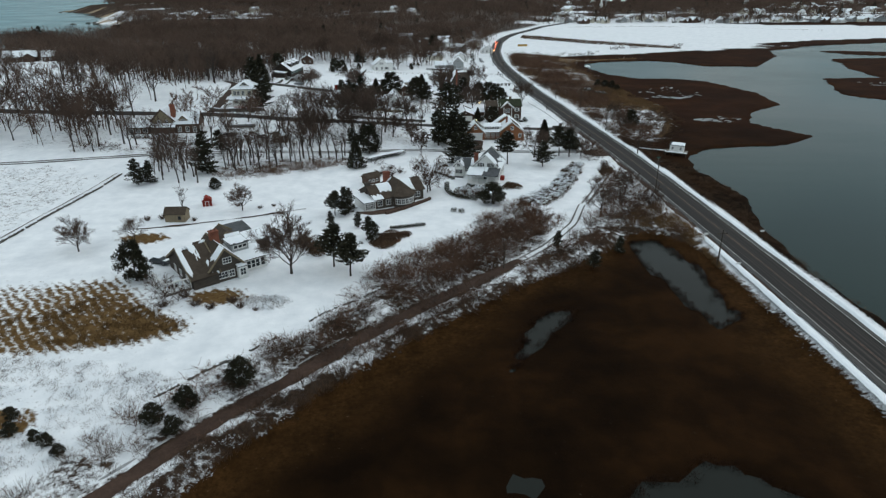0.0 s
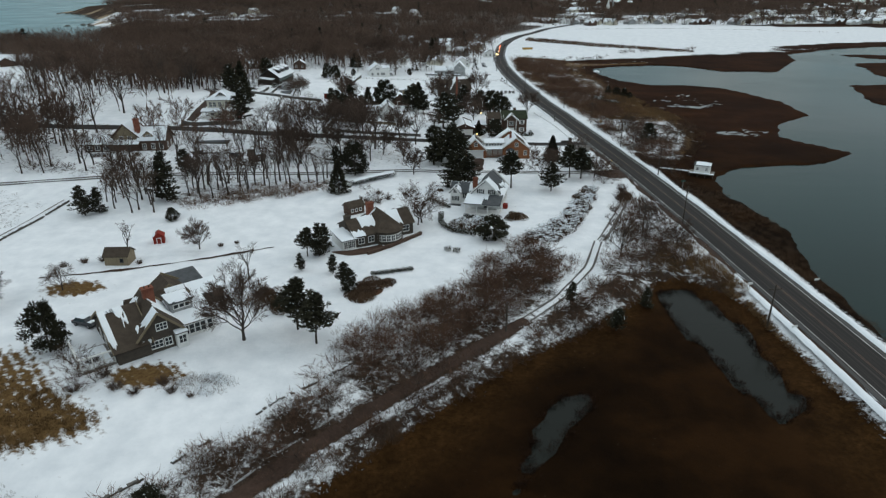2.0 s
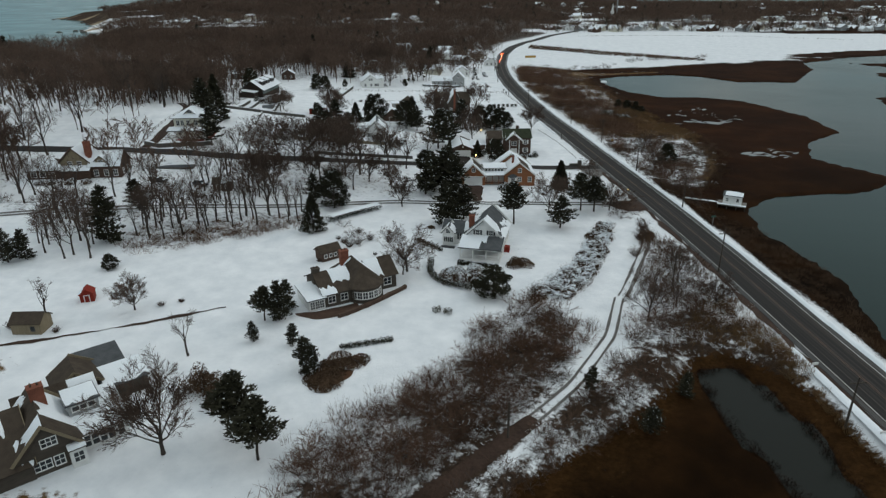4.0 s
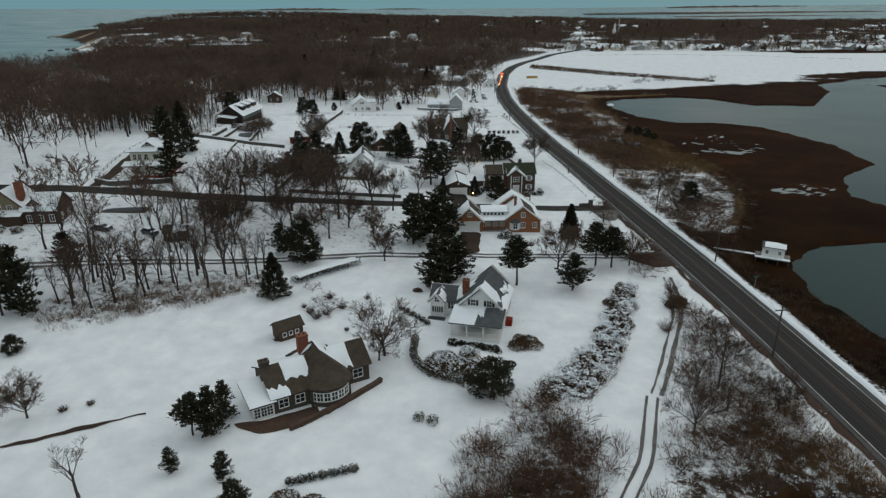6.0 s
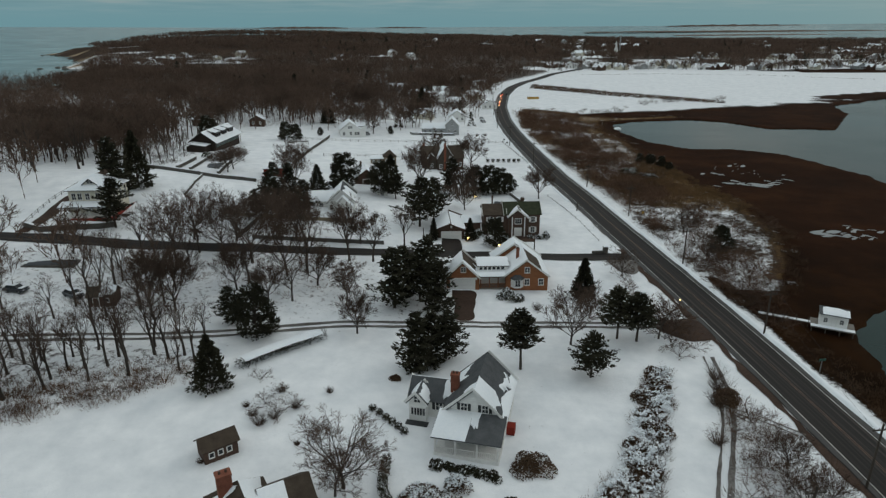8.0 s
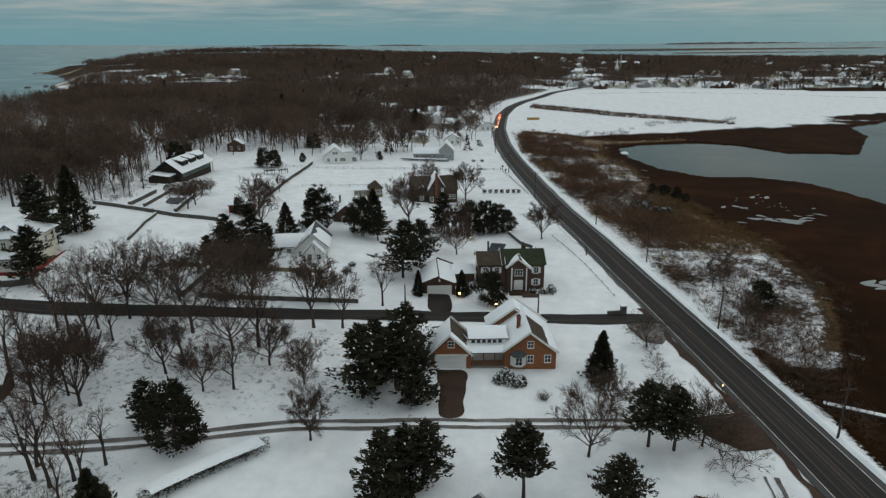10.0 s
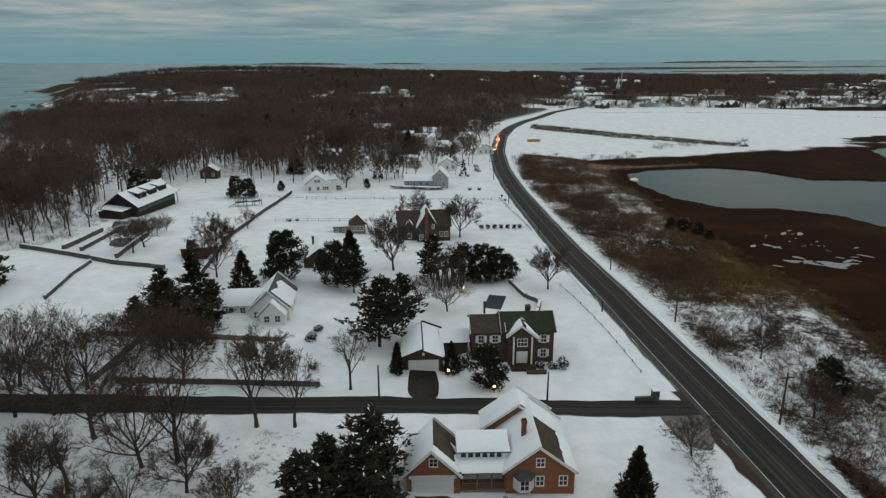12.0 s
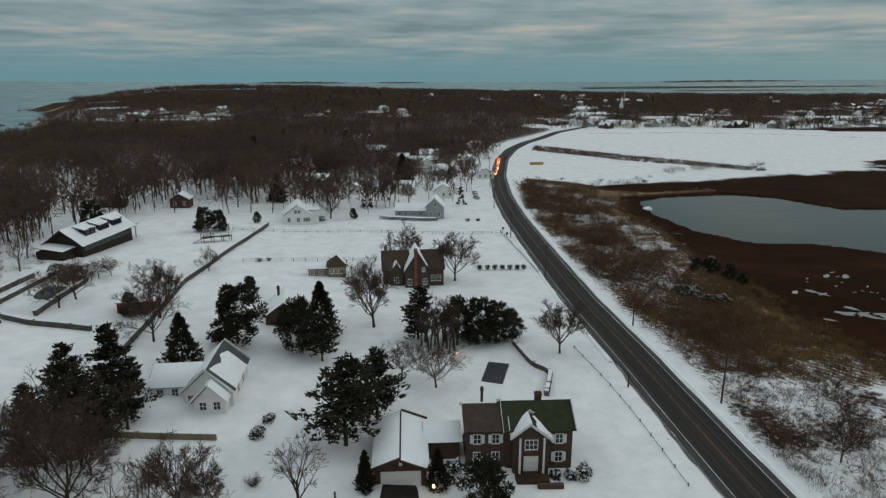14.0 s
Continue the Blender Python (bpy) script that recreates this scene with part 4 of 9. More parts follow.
# big shingled house nearest the marsh
h = House("shingled_house", -46.1, 103.8, 40, "large weathered shingle house with brick chimney in snow", z=3.0)
h.wing(3.2, 0, 9.7, 9.4, 3.0, 3.5, SHINGLE, ROOF_BROWN, "y", snow=((0, 0.3, 1.0, 0.05, 0.95), (1, 0.0, 0.22, 0.35, 0.8), (1, 0.72, 1.0, 0.4, 1.0)), trim=TAN_WOOD)
h.wing(-0.2, -0.2, 4.6, 13.0, 2.3, 3.9, SHINGLE, ROOF_BROWN, "x", snow=((0, 0.0, 0.17, 0.25, 1.0), (0, 0.17, 0.62, 0.82, 1.0), (0, 0.5, 0.64, 0.5, 0.82), (0, 0.72, 0.98, 0.1, 0.42)), trim=TAN_WOOD)
h.wing(9.7, 1.5, 15.0, 8.6, 2.45, 1.5, TRIM, ROOF_BROWN, kind="shed", snow=((0, 0.0, 1.0, 0.0, 1.0),))
h.wing(9.5, 4.6, 12.9, 8.5, 5.0, 0.0, GREY_WOOD, ROOF_GREY, kind="flat", base=3.6, over=0.25, snow=((0, 0.02, 0.98, 0.03, 0.97),))
h.wing(4.6, 9.4, 13.4, 12.4, 3.2, 1.7, SHINGLE, ROOF_BROWN, "x", snow=((0, 0.66, 1.0, 0.0, 1.0), (0, 0.1, 0.4, 0.0, 0.6)))
h.wing(9.2, 12.4, 14.6, 17.2, 2.9, 1.9, SHINGLE, ROOF_BROWN, "y", trim=TAN_WOOD)
h.wing(13.0, 15.6, 18.2, 20.6, 2.7, 0.7, SHINGLE, ROOF_GREY, kind="shed", over=0.3)
h.wing(14.6, 10.4, 20.0, 15.4, 2.2, 0.6, SHINGLE, ROOF_GREY, kind="shed", over=0.3, snow=((0, 0.05, 1.0, 0.1, 1.0),))
h.window("S", 0, 6.6, 3.7, w=1.5, h=1.0, cols=3)
h.windows("S", 0, (3.9, 7.2), 0.8, w=0.95, h=1.2)
h.window("S", 0, 5.5, 0.9, w=1.7, h=1.1, cols=3)
h.wing(8.2, -1.0, 9.9, 0.3, 2.5, 0.25, TRIM, ROOF_BROWN, kind="shed", snow=((0, 0, 1, 0, 1),), over=0.12)
h.window("S", -1.0, 9.05, 0.9, w=1.0, h=1.25)
h.windows("S", 1.5, (10.4, 11.3, 12.2, 13.1, 14.2), 0.6, w=0.72, h=1.5, cols=1)
h.windows("E", 15.0, (2.6, 4.2, 5.8), 0.6, w=1.0, h=1.5)
h.windows("S", 4.6, (10.3, 11.2, 12.1), 4.05, w=0.7, h=0.6, cols=1, rows=1)
h.windows("W", -0.2, (3.0, 6.4, 9.4), 0.9, w=0.9, h=1.2)
h.chimney(7.0, 6.4, 8.2, 1.6, 1.2)
h.slab(-5.0, 0.6, -0.8, -0.25, 7.6, 0.35, DECK)
h.slab(-4.8, 1.2, 0.354, -0.6, 7.2, 0.46, SNOW, "snow", "snow lying on the deck")
for px_, py_ in ((-4.9, 0.8), (-3.3, 0.8), (-1.8, 0.8), (-0.4, 0.8), (-4.9, 4.0), (-4.9, 7.4)):
    h.post(px_, py_, 0.35, 2.3, 0.09)
h.railing(-4.9, -0.4, 0.8, 0.35)
h.slab(-5.1, 0.65, 2.3, -0.25, 0.95, 2.5, TRIM, "beam")
h.slab(-5.1, 0.95, 2.3, -4.8, 7.6, 2.5, TRIM, "beam")

# brown-roofed ranch with round bay
h = House("ranch_house", -19.6, 146.9, 31, "low ranch house with brown roof and patches of snow", z=2.6)
h.wing(0, 0, 2.9, 6.4, 2.3, 0.5, TRIM, ROOF_GREY, kind="shed", snow=((0, 0.0, 1, 0.02, 1),))
h.windows("S", 0, (0.6, 1.5, 2.3), 0.6, w=0.7, h=1.35, cols=2, rows=3)
h.wing(2.9, 0.3, 8.8, 9.5, 2.7, 2.3, SHINGLE, ROOF_BROWN, "x", snow=((0, 0.42, 0.95, 0.52, 1.0), (0, 0.0, 0.42, 0.0, 0.3), (1, 0, 1, 0.0, 1.0)))
h.wing(8.0, -0.4, 13.8, 9.6, 2.8, 3.2, SHINGLE, ROOF_BROWN, kind="hip", snow=((2, 0.3, 1.0, 0.2, 1.0), (3, 0.1, 0.24, 0.15, 0.9)))
h.wing(12.8, 2.2, 17.8, 8.6, 2.7, 2.4, SHINGLE, ROOF_BROWN, "x", snow=((0, 0.0, 0.5, 0.1, 1.0),))
cx_, cy_, rx_, ry_ = 10.9, 0.9, 3.0, 2.6
arc = [math.pi * (1 + i / 9) for i in range(10)]
ring = [(cx_ + rx_ * math.cos(a), cy_ + ry_ * math.sin(a)) for a in arc]
bm = bmesh.new()
low_, top_ = [bm.verts.new((*p, -1)) for p in ring], [bm.verts.new((*p, 2.75)) for p in ring]
for i in range(9):
    bm.faces.new((low_[i], low_[i + 1], top_[i + 1], top_[i]))
part("bay_wall", bm, SHINGLE, h.e)
bm = bmesh.new()
eave_ = [bm.verts.new((cx_ + (rx_ + 0.45) * math.cos(a), cy_ + (ry_ + 0.45) * math.sin(a), 2.95)) for a in arc]
under_ = [bm.verts.new(v.co - Vector((0, 0, 0.16))) for v in eave_]
apex_ = bm.verts.new((cx_, cy_ + 3.2, 6.02))
for i in range(9):
    bm.faces.new((eave_[i], eave_[i + 1], apex_))
    bm.faces.new((under_[i], under_[i + 1], eave_[i + 1], eave_[i]))
part("bay_roof", bm, ROOF_BROWN, h.e)
for i in range(1, 8):
    am = math.pi * (1 + (i + 0.5) / 9)
    fr, pn = window_meshes(0.8, 1.2, 2, 2, TRIM)
    w_ = shared("window", fr, h.e, pose(cx_ + (rx_ - 0.03) * math.cos(am), cy_ + (ry_ - 0.03) * math.sin(am), 0.9, 0, 0, math.degrees(math.atan2(math.sin(am) * rx_, math.cos(am) * ry_)) + 90))
    shared("pane", pn, w_)
h.windows("S", 0.3, (4.3, 6.6), 0.9, w=1.2, h=1.2)
h.window("S", 2.2, 16.0, 0.8, w=1.4, h=1.3)
h.window("E", 17.8, 5.4, 0.9, w=1.2, h=1.2)
h.chimney(3.3, 5.2, 5.9, 1.3, 1.0, SHINGLE)
h.chimney(9.6, 7.2, 7.3, 1.5, 1.1, BRICK, 2.0)

# white house with porch
h = House("white_house", 6.7, 169.6, -13, "white clapboard house with grey roof and front porch", z=2.2)
h.wing(0.0, 5.8, 8.0, 15.2, 3.8, 3.8, CLAP_WHITE, ROOF_GREY, "y", snow=((0, 0.0, 0.34, 0.35, 1.0), (0, 0.0, 1.0, 0.0, 0.2), (0, 0.5, 0.9, 0.2, 0.34), (1, 0.05, 0.4, 0.0, 0.5), (1, 0.8, 1.0, 0.6, 1.0)), trim=TRIM)
h.wing(-5.6, 8.8, 0.0, 13.2, 3.2, 1.9, CLAP_WHITE, ROOF_GREY, "x", snow=((0, 0.78, 1.0, 0.2, 0.9), (1, 0, 1, 0, 1)), trim=TRIM)
h.wing(-5.4, 7.3, -3.0, 10.0, 3.6, 1.3, CLAP_WHITE, ROOF_GREY, "y", snow=((0, 0.1, 0.9, 0.2, 0.9), (1, 0.0, 0.9, 0.4, 0.9)), trim=TRIM)
h.slab(-5.7, 6.3, -0.8, -2.6, 7.25, 0.5, DARK_TRIM, "skirt", "dark skirt below a window band")
h.porch(-0.4, 8.0, 1.2, 5.8, 2.8, 1.1, ROOF_GREY, (-0.2, 2.4, 5.2, 7.8), 0.5, snow=((0.0, 0.5, 0.0, 1.0), (0.5, 0.62, 0.5, 1.0)))
h.railing(-0.2, 7.8, 1.35, 0.5)
h.windows("S", 5.8, (2.6, 5.4), 4.2, w=0.75, h=1.05, shutters=DARK_TRIM)
h.windows("S", 5.8, (1.6, 6.4), 1.1, w=1.2, h=1.5)
h.door("S", 5.8, 4.0, 1.0, 2.1, DARK_TRIM, 0.5)
h.windows("S", 7.3, (-4.9, -4.5, -4.1, -3.7, -3.3), 1.4, w=0.32, h=1.1, cols=1, rows=1)
h.window("S", 7.3, -4.2, 3.4, w=0.8, h=0.9)
h.window("S", 8.8, -1.5, 1.6, w=0.9, h=1.3, shutters=DARK_TRIM)
h.windows("E", 8.0, (7.2, 9.6, 12.0, 14.0), 1.2, w=0.9, h=1.4)
h.chimney(0.5, 10.0, 7.0, 1.1, 0.9)
part("cellar_door", box_bm(8.0, 7.8, -0.8, 9.1, 9.2, 1.0), RED_WOOD, h.e, "dark red cellar door box")

# orange cedar house
h = House("cedar_house", 7.8, 223.2, 2.0, "orange cedar house with garage and snowy roofs", z=2.5)
h.wing(0.3, 0, 6.9, 6.6, 2.8, 3.2, CEDAR, ROOF_BROWN, "y", snow=((0, 0.0, 0.2, 0.1, 1), (0, 0.2, 0.7, 0.0, 0.25), (1, 0.0, 1.0, 0.0, 1.0)), trim=TRIM)
h.wing(12.5, 0, 21.0, 11.0, 3.0, 3.3, CEDAR, ROOF_BROWN, "y", snow=((1, 0.0, 1.0, 0.0, 1.0), (0, 0.62, 1.0, 0.0, 1.0), (0, 0.0, 0.62, 0.0, 0.3)), trim=TRIM)
h.wing(6.9, 0.2, 12.5, 2.4, 2.6, 0.6, CEDAR, ROOF_BROWN, kind="shed", base=3.5, snow=((0, 0, 1, 0.0, 1.0),), over=0.2)
h.wing(6.8, 2.4, 13.0, 6.2, 4.15, 0.55, CLAP_WHITE, ROOF_BROWN, kind="shed", snow=((0, 0, 1, 0, 1),), over=0.3)
h.wing(10.6, 9.4, 20.2, 13.6, 3.0, 3.5, CEDAR, ROOF_BROWN, "y", snow=((1, 0, 1, 0, 1), (0, 0.1, 1, 0.1, 1)), trim=TRIM)
h.door("S", 0, 3.5, 4.9, 2.15, CLAP_WHITE)
h.slab(0.6, -0.35, 2.35, 6.4, 0.0, 2.62, TRIM, "garage_lintel")
h.window("S", 0, 3.6, 3.9, w=0.9, h=1.0)
h.windows("S", 0, (16.7, 19.6), 0.9, w=0.9, h=1.25)
h.window("S", 0, 16.7, 3.6, w=0.9, h=1.1)
h.windows("S", 2.4, (7.4, 8.3, 9.2, 10.1, 11.0, 11.9), 3.4, w=0.62, h=0.6, cols=1, rows=1)
bm = bmesh.new()
for x0_, y0_, x1_, y1_ in ((13.4, 0, 14.1, -0.9), (14.1, -0.9, 15.3, -0.9), (15.3, -0.9, 16.0, 0)):
    bm.faces.new([bm.verts.new((x0_, y0_, 0.5)), bm.verts.new((x1_, y1_, 0.5)), bm.verts.new((x1_, y1_, 2.4)), bm.verts.new((x0_, y0_, 2.4))])
bm.faces.new([bm.verts.new(p) for p in ((13.4, 0, 0.5), (16.0, 0, 0.5), (15.3, -0.9, 0.5), (14.1, -0.9, 0.5))])
bay = part("bay_window", bm, TRIM, h.e, "white bay window")
bm = bmesh.new()
add_slab(bm, [(13.9, -1.15, 2.4), (15.5, -1.15, 2.4), (15.2, 0, 3.1), (14.2, 0, 3.1)], 0.12)
add_slab(bm, [(15.5, -1.15, 2.4), (16.25, 0, 2.4), (15.2, 0, 3.1)], 0.12)
add_slab(bm, [(13.15, 0, 2.4), (13.9, -1.15, 2.4), (14.2, 0, 3.1)], 0.12)
part("bay_roof", bm, ROOF_GREY, h.e)
w_ = shared("window", window_meshes(0.95, 1.3, 2, 2, TRIM)[0], h.e, pose(14.7, -0.93, 0.9))
shared("pane", window_meshes(0.95, 1.3, 2, 2, TRIM)[1], w_)
for px_ in (7.2, 9.0, 10.8, 12.4):
    h.post(px_, 0.35, 0, 2.7, 0.09, CEDAR)
h.railing(7.2, 12.4, 0.35, 0.2, CEDAR)
h.slab(6.9, 0.2, -0.6, 12.5, 2.35, 0.2, DECK, "porch_floor")
h.chimney(15.2, 4.2, 7.4, 0.6, 0.6, BRICK, 4)

# dark brown colonial
h = House("brown_colonial_house", 17.5, 259.2, 3.0, "two-storey dark brown colonial house with green roof", z=2.2)
h.wing(0, 0.3, 5.4, 7.3, 5.6, 1.8, BROWN_WOOD, ROOF_BROWN, "x", snow=((0, 0.93, 1.0, 0.0, 1.0),), trim=TRIM)
h.wing(5.4, 0, 14.4, 7.4, 5.7, 2.2, BROWN_WOOD, ROOF_GREEN, "x", trim=TRIM)
h.wing(6.2, -1.2, 11.0, 1.6, 5.3, 1.9, BROWN_WOOD, ROOF_GREEN, "y", snow=((1, 0, 1, 0, 1), (0, 0.0, 1, 0.0, 0.8)), trim=TRIM)
h.windows("S", 0.3, (1.5, 4.0), 3.6, w=0.9, h=1.3, shutters=TRIM)
h.windows("S", 0.3, (1.5, 4.0), 0.8, w=0.9, h=1.4)
h.windows("S", 0, (12.6,), 3.6, w=0.9, h=1.3, shutters=TRIM)
h.windows("S", 0, (12.6,), 0.8, w=0.9, h=1.4, shutters=TRIM)
h.window("S", -1.2, 8.6, 3.5, w=1.6, h=1.3, cols=3)
h.door("S", -1.2, 8.6, 1.7, 2.3, TRIM)
for px_ in (7.0, 10.2):
    h.post(px_, -1.75, 0.2, 5.4, 0.13)
h.slab(6.4, -3.6, -0.8, 10.8, -1.2, 0.2, MUD, "stoop", "brown front stoop")
h.chimney(10.4, 4.6, 8.7, 0.9, 0.7, BROWN_WOOD, 7)
h.chimney(2.6, 5.6, 9.0, 0.35, 0.35, BROWN_WOOD, 7)
part("bench", box_bm(9.0, -4.6, -0.4, 12.4, -4.1, 0.35), BROWN_WOOD, h.e)

h = House("garage", 5.6, 254.2, 4, "snow-roofed garage with a wide pale door", "garage", z=2.7)
h.wing(0, 0, 6.7, 11.5, 2.7, 1.35, BROWN_WOOD, ROOF_BROWN, "y", snow=((0, 0, 1, 0, 0.97), (1, 0, 1, 0, 0.97)), trim=BROWN_WOOD)
h.wing(6.9, 6, 11.5, 10, 2.5, 0.8, BROWN_WOOD, ROOF_BROWN, kind="shed", snow=((0, 0, 1, 0, 1),))
h.door("S", 0, 3.4, 4.9, 2.15, CLAP_WHITE)
part("lamp", box_bm(3.2, -0.2, 3.2, 3.6, -0.02, 3.7), TRIM, h.e)

# white cottage behind bare trees
h = House("white_cottage", -30.2, 268.6, 6, "white cottage with steep snowy gables behind trees", z=5.4)
h.wing(0, 2.2, 8.5, 9.4, 2.8, 2.0, CLAP_WHITE, ROOF_GREY, "x", snow=((0, 0, 1, 0.0, 1), (1, 0, 1, 0, 1)))
h.wing(5.6, 0, 12.8, 10.6, 3.0, 3.3, CLAP_WHITE, ROOF_GREY, "y", snow=((0, 0.08, 0.8, 0.0, 0.86), (1, 0.0, 1.0, 0.35, 1)), trim=TRIM)
h.wing(7.6, -2.2, 12.2, 2.5, 2.5, 2.4, CLAP_WHITE, ROOF_GREY, "y", snow=((0, 0, 1, 0, 1), (1, 0.2, 1.0, 0.2, 1)), trim=TRIM)
h.windows("S", -2.2, (8.9, 10.9), 0.9, w=0.9, h=1.2)
h.window("S", 0, 6.6, 1.0, w=0.8, h=1.2)
h.windows("S", 2.2, (1.4, 3.6), 1.0, w=0.9, h=1.3)
h.windows("E", 12.8, (3.4, 6.8), 0.9, w=0.9, h=1.3)

# gabled house with tall chimney
h = House("gabled_stone_house", -1.6, 336.5, 7, "dark brown gabled house with red chimney and snow", z=2.3)
h.wing(0, 0, 15.4, 9, 4.4, 3.8, BROWN_WOOD, ROOF_BROWN, "x", snow=((0, 0.45, 0.62, 0.55, 1.0), (1, 0, 1, 0, 1)))
h.wing(5.4, -2.2, 11.6, 6.5, 4.6, 5.0, SHINGLE, ROOF_BROWN, "y", snow=((0, 0.02, 1.0, 0.25, 1.0), (1, 0.0, 0.98, 0.1, 1.0)))
h.wing(1.6, -0.7, 5.0, 4, 4.0, 2.2, SHINGLE, ROOF_BROWN, "y", snow=((0, 0.0, 0.9, 0.5, 1.0), (1, 0.05, 1, 0.3, 1.0)))
h.chimney(8.1, -2.7, 10.3, 0.8, 0.5)
h.chimney(0.8, 5.0, 9.2, 0.7, 0.7, BRICK, 6)
h.windows("S", -2.2, (6.6, 10.4), 1.0, w=0.9, h=1.4)
h.window("S", -2.2, 10.1, 4.4, w=0.6, h=1.0)
h.windows("S", 0, (12.7, 14.2), 1.2, w=0.9, h=1.4)
h.windows("S", -0.7, (3.3,), 1.2, w=1.0, h=1.3)

h = House("brown_barn", -22, 303, 12, "brown barn with a wide snow-covered roof", "barn", z=4.4)
h.wing(0, 0, 7.4, 10, 2.8, 2.6, BROWN_WOOD, ROOF_BROWN, "y", snow=((0, 0, 1, 0, 1), (1, 0, 1, 0, 1)))
h.door("S", 0, 3.6, 2.2, 2.2, BROWN_WOOD)
h.chimney(2.4, 7.0, 6.6, 0.5, 0.5, BROWN_WOOD, 4)
h = House("garden_shed", -13.6, 290.5, 8, "small white shed with snowy roof", "shed", z=4.0)
h.wing(0, 0, 3.2, 2.6, 2.0, 0.9, CLAP_WHITE, ROOF_GREY, "x", snow=((0, 0, 1, 0, 1), (1, 0, 1, 0, 1)), over=0.2)
h.door("S", 0, 1.6, 0.9, 1.8, GREY_WOOD)
h = House("pavilion_house", -19.4, 339.6, 8, "small pavilion with pyramid roof and low wing", "cottage", z=3.7)
h.wing(3.0, 0, 7.6, 4.6, 2.8, 2.4, TAN_WOOD, ROOF_BROWN, kind="hip", snow=((2, 0.1, 0.9, 0.1, 0.9),))
h.wing(-2.0, 1.0, 3.0, 4.0, 2.0, 0.6, TAN_WOOD, ROOF_GREY, kind="shed", snow=((0, 0, 1, 0, 1),))
h.windows("S", 0, (4.0, 5.3, 6.6), 1.0, w=0.8, h=1.1)
h.windows("S", 1.0, (-1.0, 1.2), 0.7, w=0.9, h=0.9)
h = House("red_shed", -51, 301.3, 12, "barn-red shed with teal windows and snowy roof", "shed", z=8.2)
h.wing(0, 0, 7.2, 4.4, 2.3, 0.35, RED_WOOD, ROOF_GREY, kind="shed", snow=((0, 0, 1, 0, 1),), over=0.25)
h.windows("S", 0, (1.6, 4.2), 0.6, w=1.1, h=1.2, mat=GREEN_TRIM)

# long house with dormers
h = House("dormered_house", -80.6, 341.5, 86, "long low dark house with snowy roof and green glazed front", z=8.3)
h.wing(0, 0, 23, 9.5, 4.2, 3.4, TARRED, ROOF_GREY, "x", over=1.2, snow=((0, 0, 1, 0, 1), (1, 0, 1, 0, 1)))
h.wing(-5.0, 2.0, 1.0, 9.0, 3.0, 0.9, TARRED, ROOF_GREY, kind="shed", snow=((0, 0, 1, 0, 1),))
for dx_ in (3.4, 9.6, 15.8):
    h.wing(dx_, 0.9, dx_ + 4.4, 4.2, 6.6, 0.9, TARRED, ROOF_GREY, kind="shed", base=5.6, snow=((0, 0.02, 0.98, 0.05, 1),), over=0.3)
    h.windows("S", 0.9, (dx_ + 1.2, dx_ + 3.2), 5.5, w=1.3, h=0.8, cols=1, rows=1, mat=DARK_TRIM)
h.windows("S", 0, (2, 4.4, 6.8, 9.2, 11.6, 14, 16.4, 18.8, 21.2), 1.9, w=1.9, h=1.6, cols=2, rows=1, mat=GREEN_TRIM)
h.wing(23, 0.5, 27, 6, 3.4, 0.0, TARRED, ROOF_GREY, kind="flat", base=4.2, snow=((0, 0, 1, 0, 1),))
for py_ in (0.9, 5.6):
    h.post(26.6, py_, -1.5, 3.3, 0.16)

h = House("dark_lodge", -108, 212.2, 6, "dark lodge with red chimney and snow-laden roof", z=7.4)
h.wing(0, 0, 9.5, 7, 2.6, 2.4, BROWN_WOOD, ROOF_BROWN, kind="hip", snow=((0, 0.0, 1.0, 0.0, 1.0), (3, 0.0, 1.0, 0, 1)), over=0.8)
h.wing(8.6, 0.8, 16, 9, 4.6, 3.6, TAN_WOOD, ROOF_BROWN, "y", snow=((0, 0, 1, 0, 1), (1, 0, 1, 0.0, 1)), trim=BROWN_WOOD)
h.wing(9.5, -1.4, 16.2, 0.8, 2.6, 0.9, BROWN_WOOD, ROOF_BROWN, kind="shed", snow=((0, 0, 1, 0, 1),))
h.wing(16, 0, 24, 7.5, 3.6, 3.2, BROWN_WOOD, ROOF_BROWN, "x", snow=((0, 0, 1, 0, 1),), trim=BROWN_WOOD)
h.wing(17.6, 0.6, 20.4, 4, 4.9, 1.2, TAN_WOOD, ROOF_BROWN, "y", base=3.6, snow=((0, 0, 1, 0, 1), (1, 0, 1, 0, 1)))
h.chimney(15.6, 2.4, 9.8, 1.5, 1.2)
h.windows("S", 0, (17.6, 20.2, 22.6), 0.9, w=1.0, h=1.5)
h.windows("S", 0.8, (11.0, 13.4), 3.7, w=1.0, h=1.0)
h.windows("S", 0, (1.5, 3.8, 6.2), 0.9, w=1.4, h=1.2)
h.window("S", 0.6, 19.0, 4.0, w=1.2, h=0.9)
h.windows("E", 24, (2.0, 5.2), 1.0, w=0.9, h=1.4)

